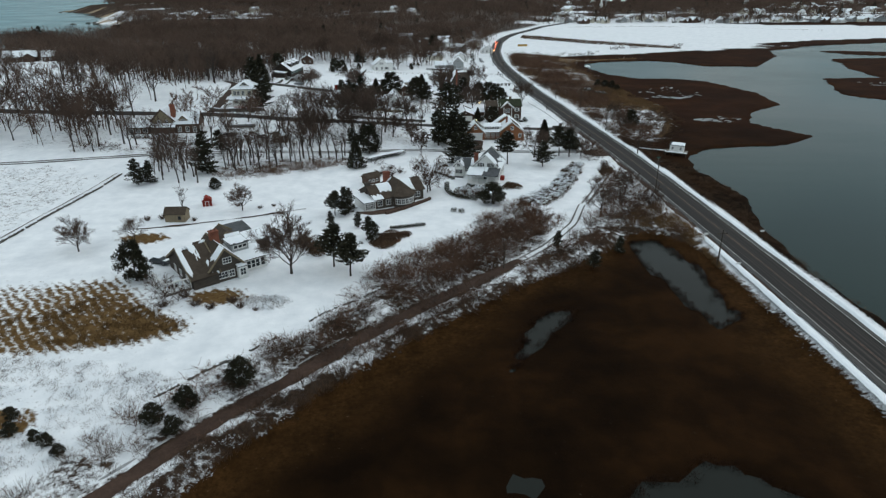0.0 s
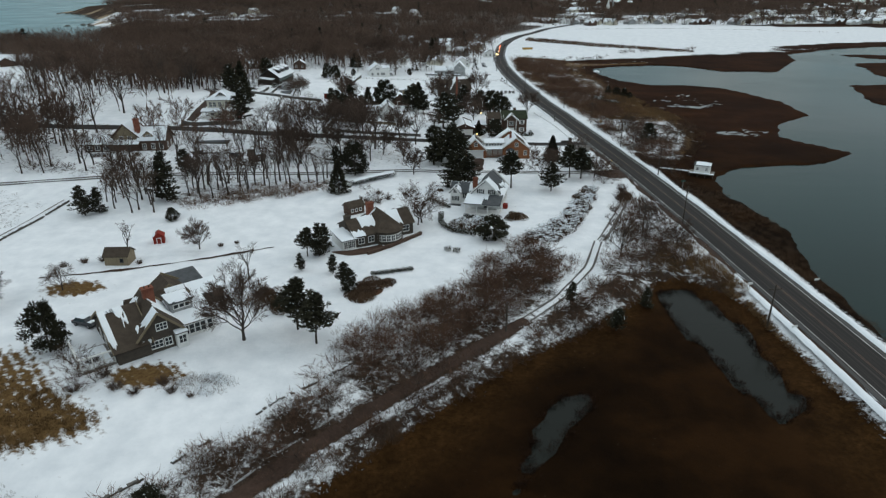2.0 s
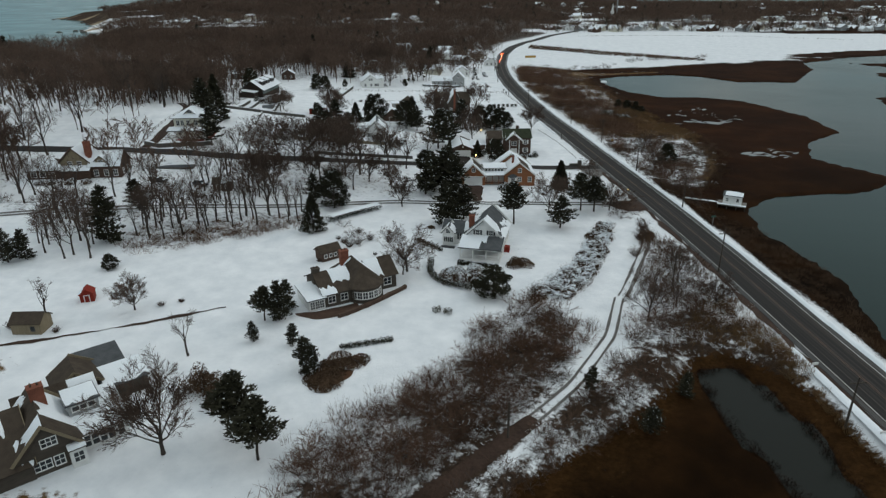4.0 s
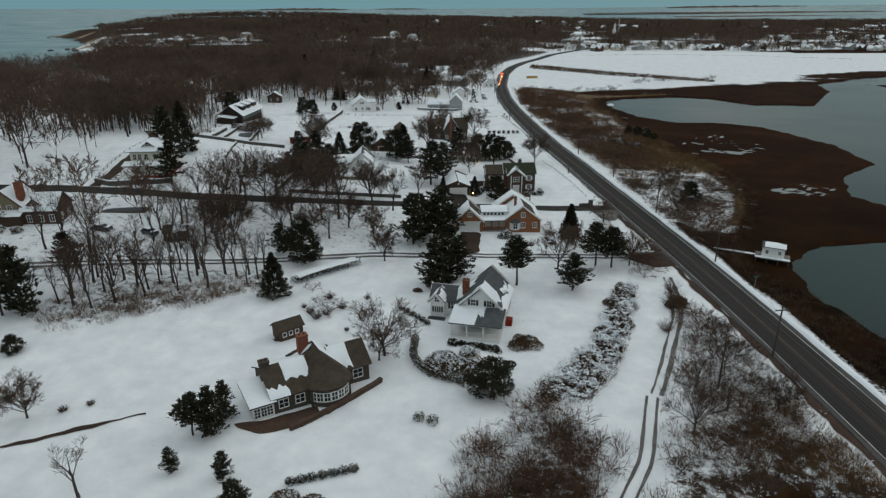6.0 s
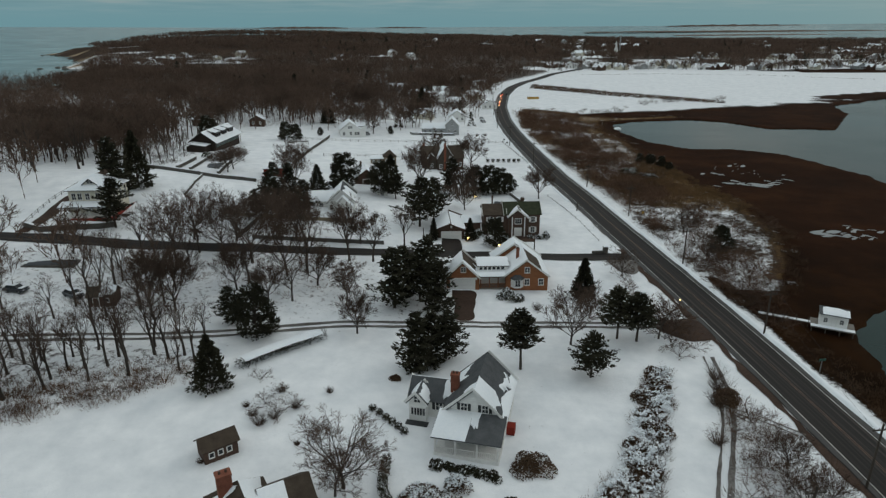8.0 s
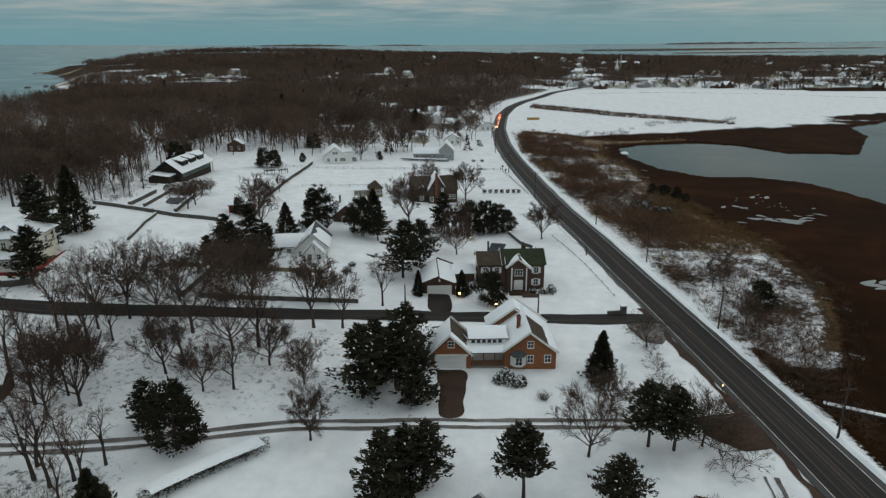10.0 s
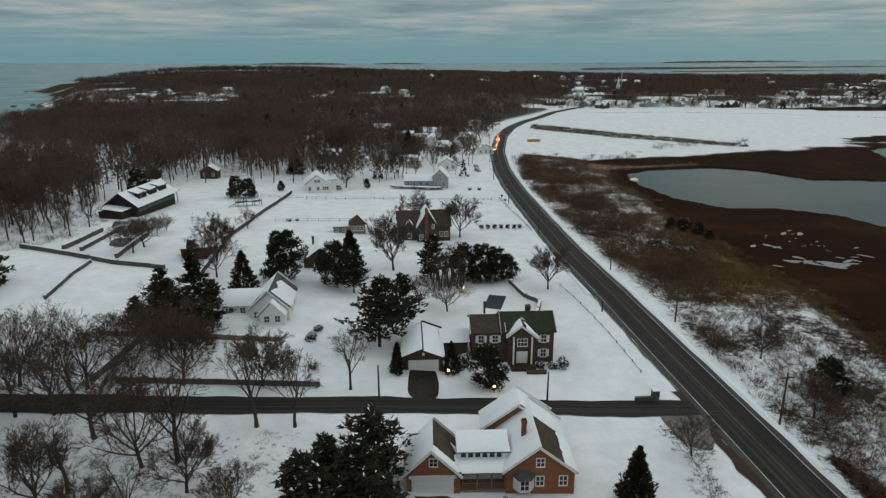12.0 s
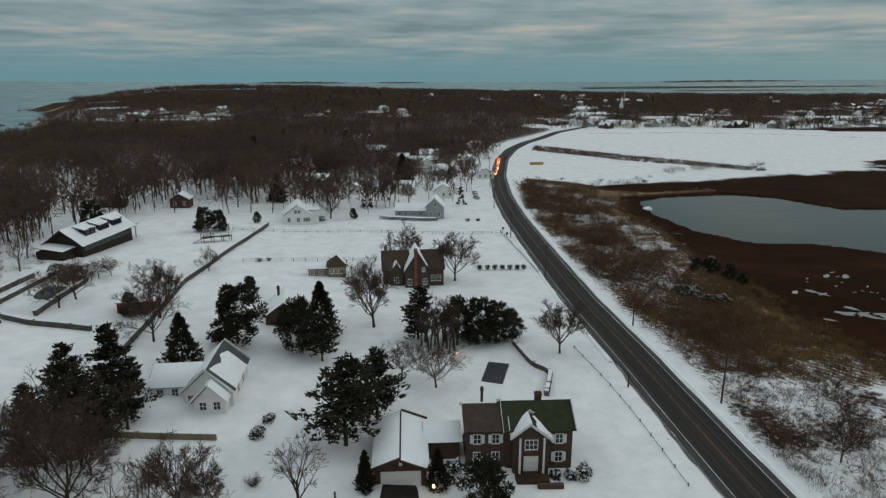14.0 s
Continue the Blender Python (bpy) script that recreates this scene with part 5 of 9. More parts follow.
h = House("cream_house", -84.6, 246.2, 4, "tall cream house with hip roof and wide porch", z=10.2)
h.wing(2.0, 3.0, 12.0, 12, 6.6, 3.0, CLAP_CREAM, ROOF_GREY, kind="hip", snow=((0, 0.0, 1.0, 0.0, 1.0), (2, 0, 1, 0, 1)), over=0.7)
h.wing(5.5, 4.0, 8.5, 8, 8.0, 1.2, CLAP_CREAM, ROOF_GREY, "y", base=7.6, snow=((0, 0, 1, 0, 1), (1, 0, 1, 0, 1)))
h.porch(0.5, 12.0, 0.4, 3.0, 3.0, 0.8, ROOF_GREY, (0.8, 3.0, 5.2, 7.4, 9.6, 11.8), 0.9, snow=((0, 1, 0.05, 1),))
h.slab(3.0, -0.6, -0.8, 11.5, 0.4, 0.5, RED_WOOD, "porch_skirt", "red boarded porch skirt")
h.railing(0.8, 11.8, 0.55, 0.9)
h.windows("S", 3.0, (3.2, 4.6, 6.4, 8.8, 10.6), 4.4, w=0.9, h=1.5)
h.windows("S", 3.0, (3.4, 6.0, 8.6, 10.8), 1.4, w=1.0, h=1.5)
h.window("S", 4.0, 7.0, 8.1, w=1.3, h=0.8)
h.windows("E", 12.0, (5, 8, 10.6), 4.4, w=0.9, h=1.5)
h.slab(12.6, -1.0, -1.5, 13.0, 13, 0.9, RED_WOOD, "garden_wall", "long red board fence wall")

h = House("white_farmhouse", -42.6, 398.5, 14, "white farmhouse gable with snow-covered roof", z=4.2)
h.wing(0, 0, 9.5, 12, 3.4, 3.4, CLAP_WHITE, ROOF_GREY, "y", snow=((0, 0, 1, 0, 1), (1, 0, 1, 0, 1)), trim=TRIM)
h.wing(8.2, 2, 12.0, 9, 4.4, 0.9, CLAP_WHITE, ROOF_GREY, kind="shed", snow=((0, 0, 1, 0, 1),))
h.windows("S", 0, (1.6, 4.8), 0.9, w=0.9, h=1.4)
h.windows("S", 0, (4.0, 5.2), 3.9, w=0.8, h=1.1)
h.windows("S", 0, (6.9, 7.7, 8.5), 0.9, w=0.6, h=1.3, cols=1)

h = House("grey_house", -5.6, 419.8, 0, "long grey house with snowy roof", z=2.1)
h.wing(0, 0, 13, 7, 2.9, 2.2, GREY_WOOD, ROOF_GREY, "x", snow=((0, 0, 1, 0, 1), (1, 0, 1, 0, 1)))
h.wing(12, -1.0, 18.6, 9, 4.6, 3.2, GREY_WOOD, ROOF_GREY, "y", snow=((0, 0, 1, 0, 1), (1, 0, 1, 0, 1)), trim=TRIM)
h.windows("S", 0, (1.6, 4.2, 7.0, 9.8), 1.0, w=1.0, h=1.2)
h.windows("S", -1.0, (13.6, 16.8), 1.0, w=0.8, h=1.4)
h.windows("S", -1.0, (15.3,), 4.8, w=0.8, h=1.2)
h = House("tan_shed", -65.4, 137.9, 2, "tan board shed with mossy roof", "shed", z=3.5)
h.wing(0, 0, 4.6, 3.4, 2.1, 1.2, TAN_WOOD, ROOF_BROWN, "x", over=0.25)
h.windows("S", 0, (3.4,), 0.9, w=0.5, h=0.6, cols=1, rows=1, mat=DARK_TRIM)
h = House("red_hut", -60.6, 149.2, 20, "small red hut with snow on its roof", "hut", z=3.4)
h.wing(0, 0, 2.2, 2.2, 1.6, 0.8, RED_WOOD, RED_WOOD, "y", snow=((1, 0.0, 1, 0.0, 0.5),), over=0.15)
h.door("S", 0, 1.1, 0.7, 1.3, RED_WOOD)
h = House("dark_shed", -21.3, 167.6, 38, "dark wooden shed with window row", "shed", z=2.9)
h.wing(0, 0, 4.2, 2.8, 2.2, 1.0, BROWN_WOOD, ROOF_BROWN, "x", over=0.3)
h.windows("S", 0, (0.9, 2.0, 3.1), 1.0, w=0.5, h=0.6, cols=1, rows=1)

h = House("garden_hut", -57.0, 207.6, 8, "brown garden hut with snow on its roof", "hut", z=5.7)
h.wing(0, 0, 4.6, 3.4, 2.1, 1.2, BROWN_WOOD, ROOF_BROWN, "x", snow=((0, 0.45, 1, 0.1, 1), (1, 0, 1, 0, 1)), over=0.3)
h.door("S", 0, 1.4, 0.9, 1.8, BROWN_WOOD)
h.window("S", 0, 3.3, 0.9, w=0.7, h=0.7, cols=2, rows=1)
# boathouse on piles, with its gangway
h = House("boathouse", 76.6, 209.4, -27, "white boathouse on piles with a snowy deck", "boathouse", z=1.6)
h.slab(-1.6, -1.4, -0.25, 7.2, 3.6, 0.0, DECK)
h.slab(-1.6, -1.4, 0.004, 7.2, -0.02, 0.06, SNOW, "snow", "snow on the deck")
h.wing(0, 0, 5.6, 3.4, 2.4, 0.5, CLAP_WHITE, ROOF_GREY, kind="shed", z0=0.0, over=0.25, snow=((0, 0.12, 1, 0.0, 0.8),))
h.windows("S", 0, (1.2, 4.4), 0.8, w=0.7, h=0.9)
h.door("S", 0, 2.9, 0.8, 1.9, CLAP_WHITE)
for px_ in (-1.3, 1.5, 4.3, 6.9):
    for py_ in (-1.1, 3.2):
        bm = bmesh.new()
        add_tube(bm, (px_, py_, -3.0), (px_, py_, -0.25), 0.14, 0.14, 8)
        part("support_post", bm, WOOD_POLE, h.e)
bm = bmesh.new()
add_box(bm, -12.5, 0.4, -0.2, -1.6, 1.6, -0.05)
gang = part("gangway", bm, DECK, h.e, "snowy plank gangway")
part("snow", box_bm(-12.5, 0.45, -0.046, -1.6, 1.55, 0.02), SNOW, gang)
for i in range(5):
    for py_ in (0.45, 1.55):
        bm = bmesh.new()
        add_tube(bm, (-12 + i * 2.5, py_, -2.6), (-12 + i * 2.5, py_, 0.8), 0.07, 0.07, 6)
        part("support_post", bm, WOOD_POLE, gang)

# village houses further back, one plain kind in a few colours
VILLAGE = [(-118, 414, 20, 11, 8, 0), (-91, 418, 8, 7, 6, 0), (-53, 476, -8, 11, 8, 1), (-9, 560, 4, 14, 8, 2), (6, 528, 0, 13, 8, 1), (30, 519, 5, 9, 7, 2), (8, 462, 3, 9, 8, 2),
           (-12, 470, -4, 11, 7, 3), (-30, 463, 0, 5, 5, 2), (-22, 572, 0, 12, 8, 1), (-4, 600, 10, 12, 8, 2), (20, 575, -6, 11, 8, 3)]
VILLAGE_2 = [(24, 620, 0, 10, 8, 2), (-40, 610, 12, 12, 8, 1), (30, 660, 20, 11, 8, 2), (-75, 520, 30, 12, 9, 1), (-160, 430, 15, 14, 9, 0), (-292, 432, 18, 20, 10, 0), (-268, 436, 30, 12, 9, 0), (-60, 680, 0, 12, 9, 1)]


boathouse_e = [o for o in bpy.data.objects if o.name == "boathouse"][0]
boathouse_e.scale = (0.8, 0.8, 0.9)


def village_house(x, y, rot, w, d, tone, group, snowy=True, big=1.0):
    wall = (BROWN_WOOD, GREY_WOOD, CLAP_WHITE, CLAP_CREAM)[tone]
    text = ("dark", "grey", "white", "cream")[tone] + " village house with snow-covered roof"
    hs = House("village_house", x, y, rot, text, "house", group)
    hgt = 3.2 * big
    s = ((0, 0, 1, 0, 1), (1, 0, 1, 0, 1)) if snowy else ()
    hs.wing(0, 0, w, d, hgt, d * 0.36, wall, ROOF_GREY, "x" if w > 10 else "y", snow=s)
    n = max(2, int(w / 3))
    hs.windows("S", 0, [w * (i + 0.5) / n for i in range(n)], 1.0, w=0.9, h=1.3)
    if w > 10:
        hs.wing(w * 0.6, -2.0, w * 0.95, d * 0.6, hgt, 2.2, wall, ROOF_GREY, "y", snow=s)
    return hs


for row in VILLAGE + VILLAGE_2:
    village_house(*row, "village houses")
far_rng = random.Random(8)
base_far = [village_house(160 + 12 * i, 905, 10, 9 + i, 8, (2, 1, 3, 0)[i], "far village houses").e for i in range(4)]
spots = []
for cx_, cy_, r_ in FAR_YARDS:
    for k in range(1 if cx_ < 110 else 3 if cy_ < 1150 else 2):
        spots.append((cx_ + far_rng.uniform(-0.7, 0.7) * r_, cy_ + far_rng.uniform(0.1, 0.5) * r_))
spots += [(far_rng.uniform(120, 640), far_rng.uniform(876, 915)) for _ in range(30)] + [(far_rng.uniform(-420, -330), far_rng.uniform(945, 1060)) for _ in range(4)]
for i, (x, y) in enumerate(spots):
    c = copy_thing(base_far[i % 4], pose(x, y, ground_z(x, y) + far_rng.uniform(-0.6, 0.3), 0, 0, far_rng.uniform(-60, 60)))
    c.scale = [far_rng.uniform(0.9, 1.35)] * 3


# ---------- poles, walls, hedges, vehicles and yard things ----------
def utility_pole(x, y, h, arm=True, group="utility poles", z=None):
    e = thing("utility_pole", x, y, ground_z(x, y) if z is None else z, 8, "weathered wooden utility pole beside the road", "utility pole", group)
    bm = bmesh.new()
    add_tube(bm, (0, 0, -0.5), (0, 0, h), 0.17, 0.11, 8)
    part("pole", bm, WOOD_POLE, e)
    if arm:
        part("crossarm", box_bm(-1.2, -0.06, h - 0.9, 1.2, 0.06, h - 0.75), WOOD_POLE, e)
        for sx in (-1.05, -0.4, 0.4, 1.05):
            bm = bmesh.new()
            add_tube(bm, (sx, 0, h - 0.75), (sx, 0, h - 0.5), 0.05, 0.035, 6)
            part("insulator", bm, STONE, e)
    return e


POLES = [(59.9, 277.9, 9), (62.2, 239.8, 8.5), (41, 346, 9.5), (54.8, 311.4, 8), (58.3, 165.7, 9), (56.8, 119, 8), (46, 156.6, 8), (35.8, 390, 9), (33.6, 440, 9), (35, 490, 9), (38, 545, 9), (64.5, 205, 8.5)]
for x, y, hh in POLES:
    utility_pole(x, y, hh)
for x, y, hh in ((2.4, 244.9, 5.5), (28.9, 246.6, 5), (12, 115.6, 5.5), (46.2, 283.6, 2.4)):
    utility_pole(x, y, hh, False, "lane poles")


def cable(points, sag, name="overhead_cable"):
    me = bpy.data.curves.new(name, "CURVE")
    me.dimensions, me.bevel_depth, me.bevel_resolution = "3D", 0.016, 0
    for a, b in zip(points, points[1:]):
        sp = me.splines.new("POLY")
        sp.points.add(10)
        for i in range(11):
            s = i / 10
            sp.points[i].co = (a[0] + (b[0] - a[0]) * s, a[1] + (b[1] - a[1]) * s, a[2] + (b[2] - a[2]) * s - sag * 4 * s * (1 - s), 1)
    me.materials.append(BLACK)
    return tagged(new(name, me), "thin black overhead cable between poles", "cable", "cables")


east = [(58.3, 165.7), (64.5, 205), (62.2, 239.8), (59.9, 277.9), (54.8, 311.4)]
west = [(41, 346), (35.8, 390), (33.6, 440), (35, 490), (38, 545)]
for line in (east, west):
    for off in (-1.0, 0.9):
        cable([(x + off, y, ground_z(x, y) + 8.4) for x, y in line], 0.6)


def stone_wall(line, h, w, label, snow=True, name="stone_wall", mat=None, step=0.62, group="stone walls", gaps=0.0):
    """A dry wall: each stone is a rough block of its own size, joined as one stuff mesh; snow lies along the top."""
    pts = resample(line, step)
    e = thing(name, *pts[0], ground_z(*pts[0]), 0, label, "wall", group)
    ox, oy, oz = e.matrix_basis.translation
    rng = random.Random(int(pts[0][0] * 11))
    bm, top = bmesh.new(), bmesh.new()
    for (x0, y0), (x1, y1) in zip(pts, pts[1:]):
        ang = math.degrees(math.atan2(y1 - y0, x1 - x0))
        z = ground_z((x0 + x1) / 2, (y0 + y1) / 2) - oz
        if rng.random() < gaps:
            continue
        for lay in range(1 if rng.random() < gaps * 2 else 2):
            lh = h / 2
            m = pose((x0 + x1) / 2 - ox + rng.uniform(-0.08, 0.08), (y0 + y1) / 2 - oy, z + lay * lh, rng.uniform(-4, 4), rng.uniform(-4, 4), ang + rng.uniform(-9, 9))
            k = rng.uniform(0.75 - gaps, 1.05 + gaps)
            add_box(bm, -step * 0.55, -w / 2 * k, -0.25 if lay == 0 else 0.0, step * 0.55, w / 2 * k, lh * rng.uniform(0.85, 1.1), m)
        if snow and rng.random() < 0.9 - gaps * 2:
            m = pose((x0 + x1) / 2 - ox, (y0 + y1) / 2 - oy, z + h * 1.06, 0, 0, ang)
            add_box(top, -step * 0.6, -w * 0.42, 0, step * 0.6, w * 0.42, 0.09 * rng.uniform(0.5, 1.3), m)
    tagged(part("stones", bm, mat or STONE, e), kind="stuff")
    if snow:
        tagged(part("snow", top, SNOW, e), kind="stuff")
    else:
        top.free()
    return e


stone_wall([(-41, 243), (-40, 256), (-40, 277), (-44.5, 305), (-48, 326), (-48.5, 360), (-47.4, 395)], 1.1, 1.0, "long dark stone wall beside a brushy strip")
stone_wall([(-37.7, 243.5), (-20, 245.6), (-7.2, 247)], 0.9, 0.6, "low stone wall along the asphalt lane")
stone_wall([(-86.8, 297.6), (-61.7, 291), (-50.5, 291)], 1.0, 0.7, "snow-capped stone wall at the edge of a yard")
stone_wall([(-63.0, 268), (-64.7, 280.3), (-66.6, 290.4)], 0.7, 0.5, "low stone wall across a snowy yard")
stone_wall([(-77.8, 299.2), (-79.2, 311), (-80.4, 321)], 1.0, 0.8, "terrace retaining wall with snow on top")
stone_wall([(-73.6, 299), (-75.2, 310), (-76.6, 320.5)], 0.9, 0.7, "terrace retaining wall with snow on top")
stone_wall([(-63.6, 295.6), (-66, 309), (-67.7, 320.2)], 1.0, 0.7, "terrace retaining wall with snow on top")
stone_wall([(-47, 256.8), (-30, 259.6), (-17, 261)], 0.9, 0.5, "low tan garden wall before a cottage", True, mat=TAN_WOOD)
stone_wall([(-14.3, 145.4), (-9, 150.6), (-3.6, 157.2)], 0.7, 0.6, "brown stone wall round a lawn terrace", False, mat=BROWN_WOOD)
for seg in ([(-41, 71.5), (-38.4, 74.8), (-35.6, 78.4), (-32.7, 81.2)], [(-30.6, 83.4), (-29.4, 85.2)], [(-28.3, 86.6), (-27.2, 87.8)], [(-22.9, 92.8), (-21.2, 95.3), (-16.1, 100.1)], [(-15.4, 101), (-11.5, 105.5)]):
    stone_wall(seg, 0.3, 0.42, "tumbled stretch of low dark wall half under snow", True, step=0.42, group="tumbled walls", gaps=0.22)
stone_wall([(-96.5, 118), (-95.5, 135), (-94.7, 147), (-93, 162), (-92.4, 174)], 0.45, 0.4, "low dark field wall along a snowy meadow", True, step=0.5, gaps=0.08)
stone_wall([(28.2, 301.4), (30.9, 291.2), (33.7, 289), (31.5, 280)], 0.9, 0.8, "snow-capped garden wall near a covered pool")
stone_wall([(-89, 241), (-84, 238.6), (-72, 242.5), (-70, 244)], 1.2, 0.8, "curved snow-capped retaining wall before a cream house")


def clipped_hedge(line, h, w, label, group="hedges", caps=10, lid=False):
    pts = resample(line, 1.2)
    e = thing("hedge", *pts[0], ground_z(*pts[0]), 0, label, "hedge", group)
    ox, oy, oz = e.matrix_basis.translation
    rng = random.Random(int(pts[0][0] * 13 + pts[0][1]))
    leaf, cap = Soup(), Soup()
    for x, y in pts:
        z = ground_z(x, y) - oz
        for _ in range(230):
            a, r = rng.uniform(0, 6.283), math.sqrt(rng.random())
            zz = h * rng.random() ** 0.7
            leaf.tuft(Vector((x - ox + math.cos(a) * r * w * 0.55, y - oy + math.sin(a) * r * w * 0.55, z + zz)), 0.16, rng)
        for _ in range(caps):
            a, r = rng.uniform(0, 6.283), math.sqrt(rng.random())
            cap.tuft(Vector((x - ox + math.cos(a) * r * w * 0.5, y - oy + math.sin(a) * r * w * 0.5, z + h * rng.uniform(0.93, 1.08))), 0.16, rng, 0)
    shared("leaves", leaf.mesh("leaves", NEEDLE), e)
    tagged(shared("snow", cap.mesh("snow", SNOW), e), kind="stuff")
    if lid:
        bm = bmesh.new()
        rows = []
        for i, (x, y) in enumerate(pts):
            q = pts[min(i + 1, len(pts) - 1)] if i + 1 < len(pts) else (2 * x - pts[i - 1][0], 2 * y - pts[i - 1][1])
            k = math.hypot(q[0] - x, q[1] - y)
            nx, ny = (q[1] - y) / k, -(q[0] - x) / k
            z = ground_z(x, y) - oz + h
            rows.append([bm.verts.new((x - ox + nx * o * w, y - oy + ny * o * w, z + dz + rng.uniform(-0.05, 0.05))) for o, dz in ((-0.62, -0.1), (-0.3, 0.16), (0.2, 0.2), (0.5, -0.05))])
        for a, b in zip(rows, rows[1:]):
            for j in range(3):
                bm.faces.new((a[j], a[j + 1], b[j + 1], b[j]))
        bmesh.ops.recalc_face_normals(bm, faces=bm.faces)
        part("snow_lid", bm, SNOW, e, "thick snow lying along the top")


clipped_hedge([(-23.7, 190.3), (-18, 196), (-13.4, 200.1)], 1.4, 2.2, "long clipped hedge with snow on top", lid=True)
clipped_hedge([(0.8, 169), (0.5, 163), (3.5, 159), (8.1, 156.9)], 1.1, 1.3, "curved dark hedge round a drive")
clipped_hedge([(-2.2, 180), (1, 177), (2.6, 175)], 0.8, 1.0, "short dark hedge in a snowy yard")
clipped_hedge([(-10.5, 416.5), (-2, 415.6), (10, 415.6)], 1.2, 1.6, "snow-topped hedge before a grey house", lid=True)
clipped_hedge([(2.4, 148.3), (4.2, 147.6)], 0.9, 1.6, "low dark evergreen clump alone on a lawn")
clipped_hedge([(-5, 138), (-12, 135.5)], 0.6, 1.2, "low heath hedge below a terrace")
for i, (x, y) in enumerate(((23.5, 352.7), (25.6, 352.7), (27.7, 352.8), (29.8, 352.8), (31.9, 352.9), (34.0, 352.9), (35.8, 353))):
    clipped_hedge([(x, y), (x + 0.4, y)], 1.4, 1.0, "clipped grey shrub in a row of alike ones", "shrub row")


def round_shrub(x, y, h, w, snowy, label, mat=None, group="garden shrubs"):
    """An uneven leafy shrub of several lumps."""
    e = thing("shrub", x, y, ground_z(x, y), 0, label, "shrub", group)
    rng = random.Random(int(x * 17 + y * 5))
    leaf, cap = Soup(), Soup()
    lumps = [(rng.gauss(0, w * 0.2), rng.gauss(0, w * 0.2), rng.uniform(0.25, 0.4) * w, h * rng.uniform(0.6, 1.05)) for _ in range(6)]
    for lx, ly, lr, lh in lumps:
        for _ in range(int(150 * lr * lr) + 60):
            a, r = rng.uniform(0, 6.283), math.sqrt(rng.random())
            top = lh * math.sqrt(max(0.03, 1 - r * r))
            p = Vector((lx + math.cos(a) * r * lr, ly + math.sin(a) * r * lr, top * rng.random() ** 0.4))
            leaf.tuft(p, rng.uniform(0.12, 0.26), rng)
            if rng.random() < snowy * (0.5 + 0.5 * math.sin(lx * 9 + a * 3)):
                cap.tuft(Vector((p.x, p.y, top + 0.03)), rng.uniform(0.15, 0.3), rng, 0)
    shared("leaves", leaf.mesh("leaves", mat or NEEDLE), e)
    if cap.f:
        tagged(shared("snow", cap.mesh("snow", SNOW), e), kind="stuff")


def twig_shrub(x, y, h, w, label, group="bare garden shrubs"):
    """A loose bunch of bare stems."""
    e = thing("bare_shrub", x, y, ground_z(x, y), 0, label, "shrub", group)
    rng = random.Random(int(x * 23 + y * 7))
    s = Soup()
    for _ in range(int(40 + 26 * w)):
        a, lean = rng.uniform(0, 6.283), rng.uniform(0.1, 1.1)
        o = Vector((math.cos(a) * w * 0.2 * rng.random(), math.sin(a) * w * 0.2 * rng.random(), 0))
        d = Vector((math.cos(a) * lean, math.sin(a) * lean, 1)).normalized()
        tip = o + d * h * rng.uniform(0.5, 1.1)
        s.blade(o, tip, 0.022, rng)
        for _ in range(5):
            q = o.lerp(tip, rng.uniform(0.3, 0.95))
            s.blade(q, q + (d + Vector((rng.gauss(0, 0.6), rng.gauss(0, 0.6), rng.gauss(0, 0.4)))).normalized() * h * 0.3, 0.015, rng)
    shared("crown", s.mesh("crown", TWIG), e)


round_shrub(5.6, 161.4, 2.6, 5.6, 0.35, "big round shrub thick with snow", BRUSH)
round_shrub(9.6, 160.4, 1.8, 4.2, 0.3, "low shrub thick with snow", BRUSH)
round_shrub(48.8, 184, 2.0, 4.6, 0.0, "brown roadside bush between two ruts", BRUSH)
round_shrub(19, 169, 1.5, 5.0, 0.02, "russet shrub bed beside a white house", BRUSH)
round_shrub(15.4, 162, 0.9, 2.4, 0.0, "dark low juniper in snow")
for x, y in ((7.2, 168.6), (8.8, 168.2), (10.6, 167.8), (12.4, 167.3), (13.9, 166.8)):
    round_shrub(x, y, 0.9, 1.9, 0.05, "dark shrub along a porch front", None)
round_shrub(-71.4, 322.5, 3.6, 7.5, 0.5, "wide low tree heaped with snow beside a house", TWIG)
round_shrub(-78, 326, 2.0, 4.5, 0.15, "dark shrubs beside a long house", None)
round_shrub(75, 336, 2.6, 8.0, 0.1, "dark evergreen patch at the marsh edge", None)
round_shrub(82, 330, 2.2, 6.0, 0.1, "dark evergreen patch at the marsh edge", None)
for x, y, hh, w, s in ((-13.5, 127.5, 0.9, 6.5, 0.0), (-10, 131, 0.7, 5.0, 0.0), (-13.5, 130, 0.8, 4.0, 0.0)):
    round_shrub(x, y, hh, w, s, "spreading russet heather patch", BRUSH)
for x, y, hh, w in ((-22, 168, 0.7, 1.2), (-17, 176, 1.8, 2.6), (-15.5, 177.5, 1.5, 2.2), (-13, 180, 1.2, 2.0), (-9, 184, 0.9, 1.6), (-20, 180, 0.9, 1.4), (-16, 184, 1.2, 2.0), (-18.5, 178, 1.3, 2.0), (-5, 170, 0.9, 1.4), (-11, 172, 0.7, 1.2),
                    (-9.2, 252, 1.6, 2.0), (-37, 350, 1.2, 2.0), (-35, 351.5, 0.9, 1.6), (22, 415, 1.4, 2.2), (26, 415.5, 1.2, 2.6)):
    twig_shrub(x, y, hh, w, "small bare garden shrub in snow")
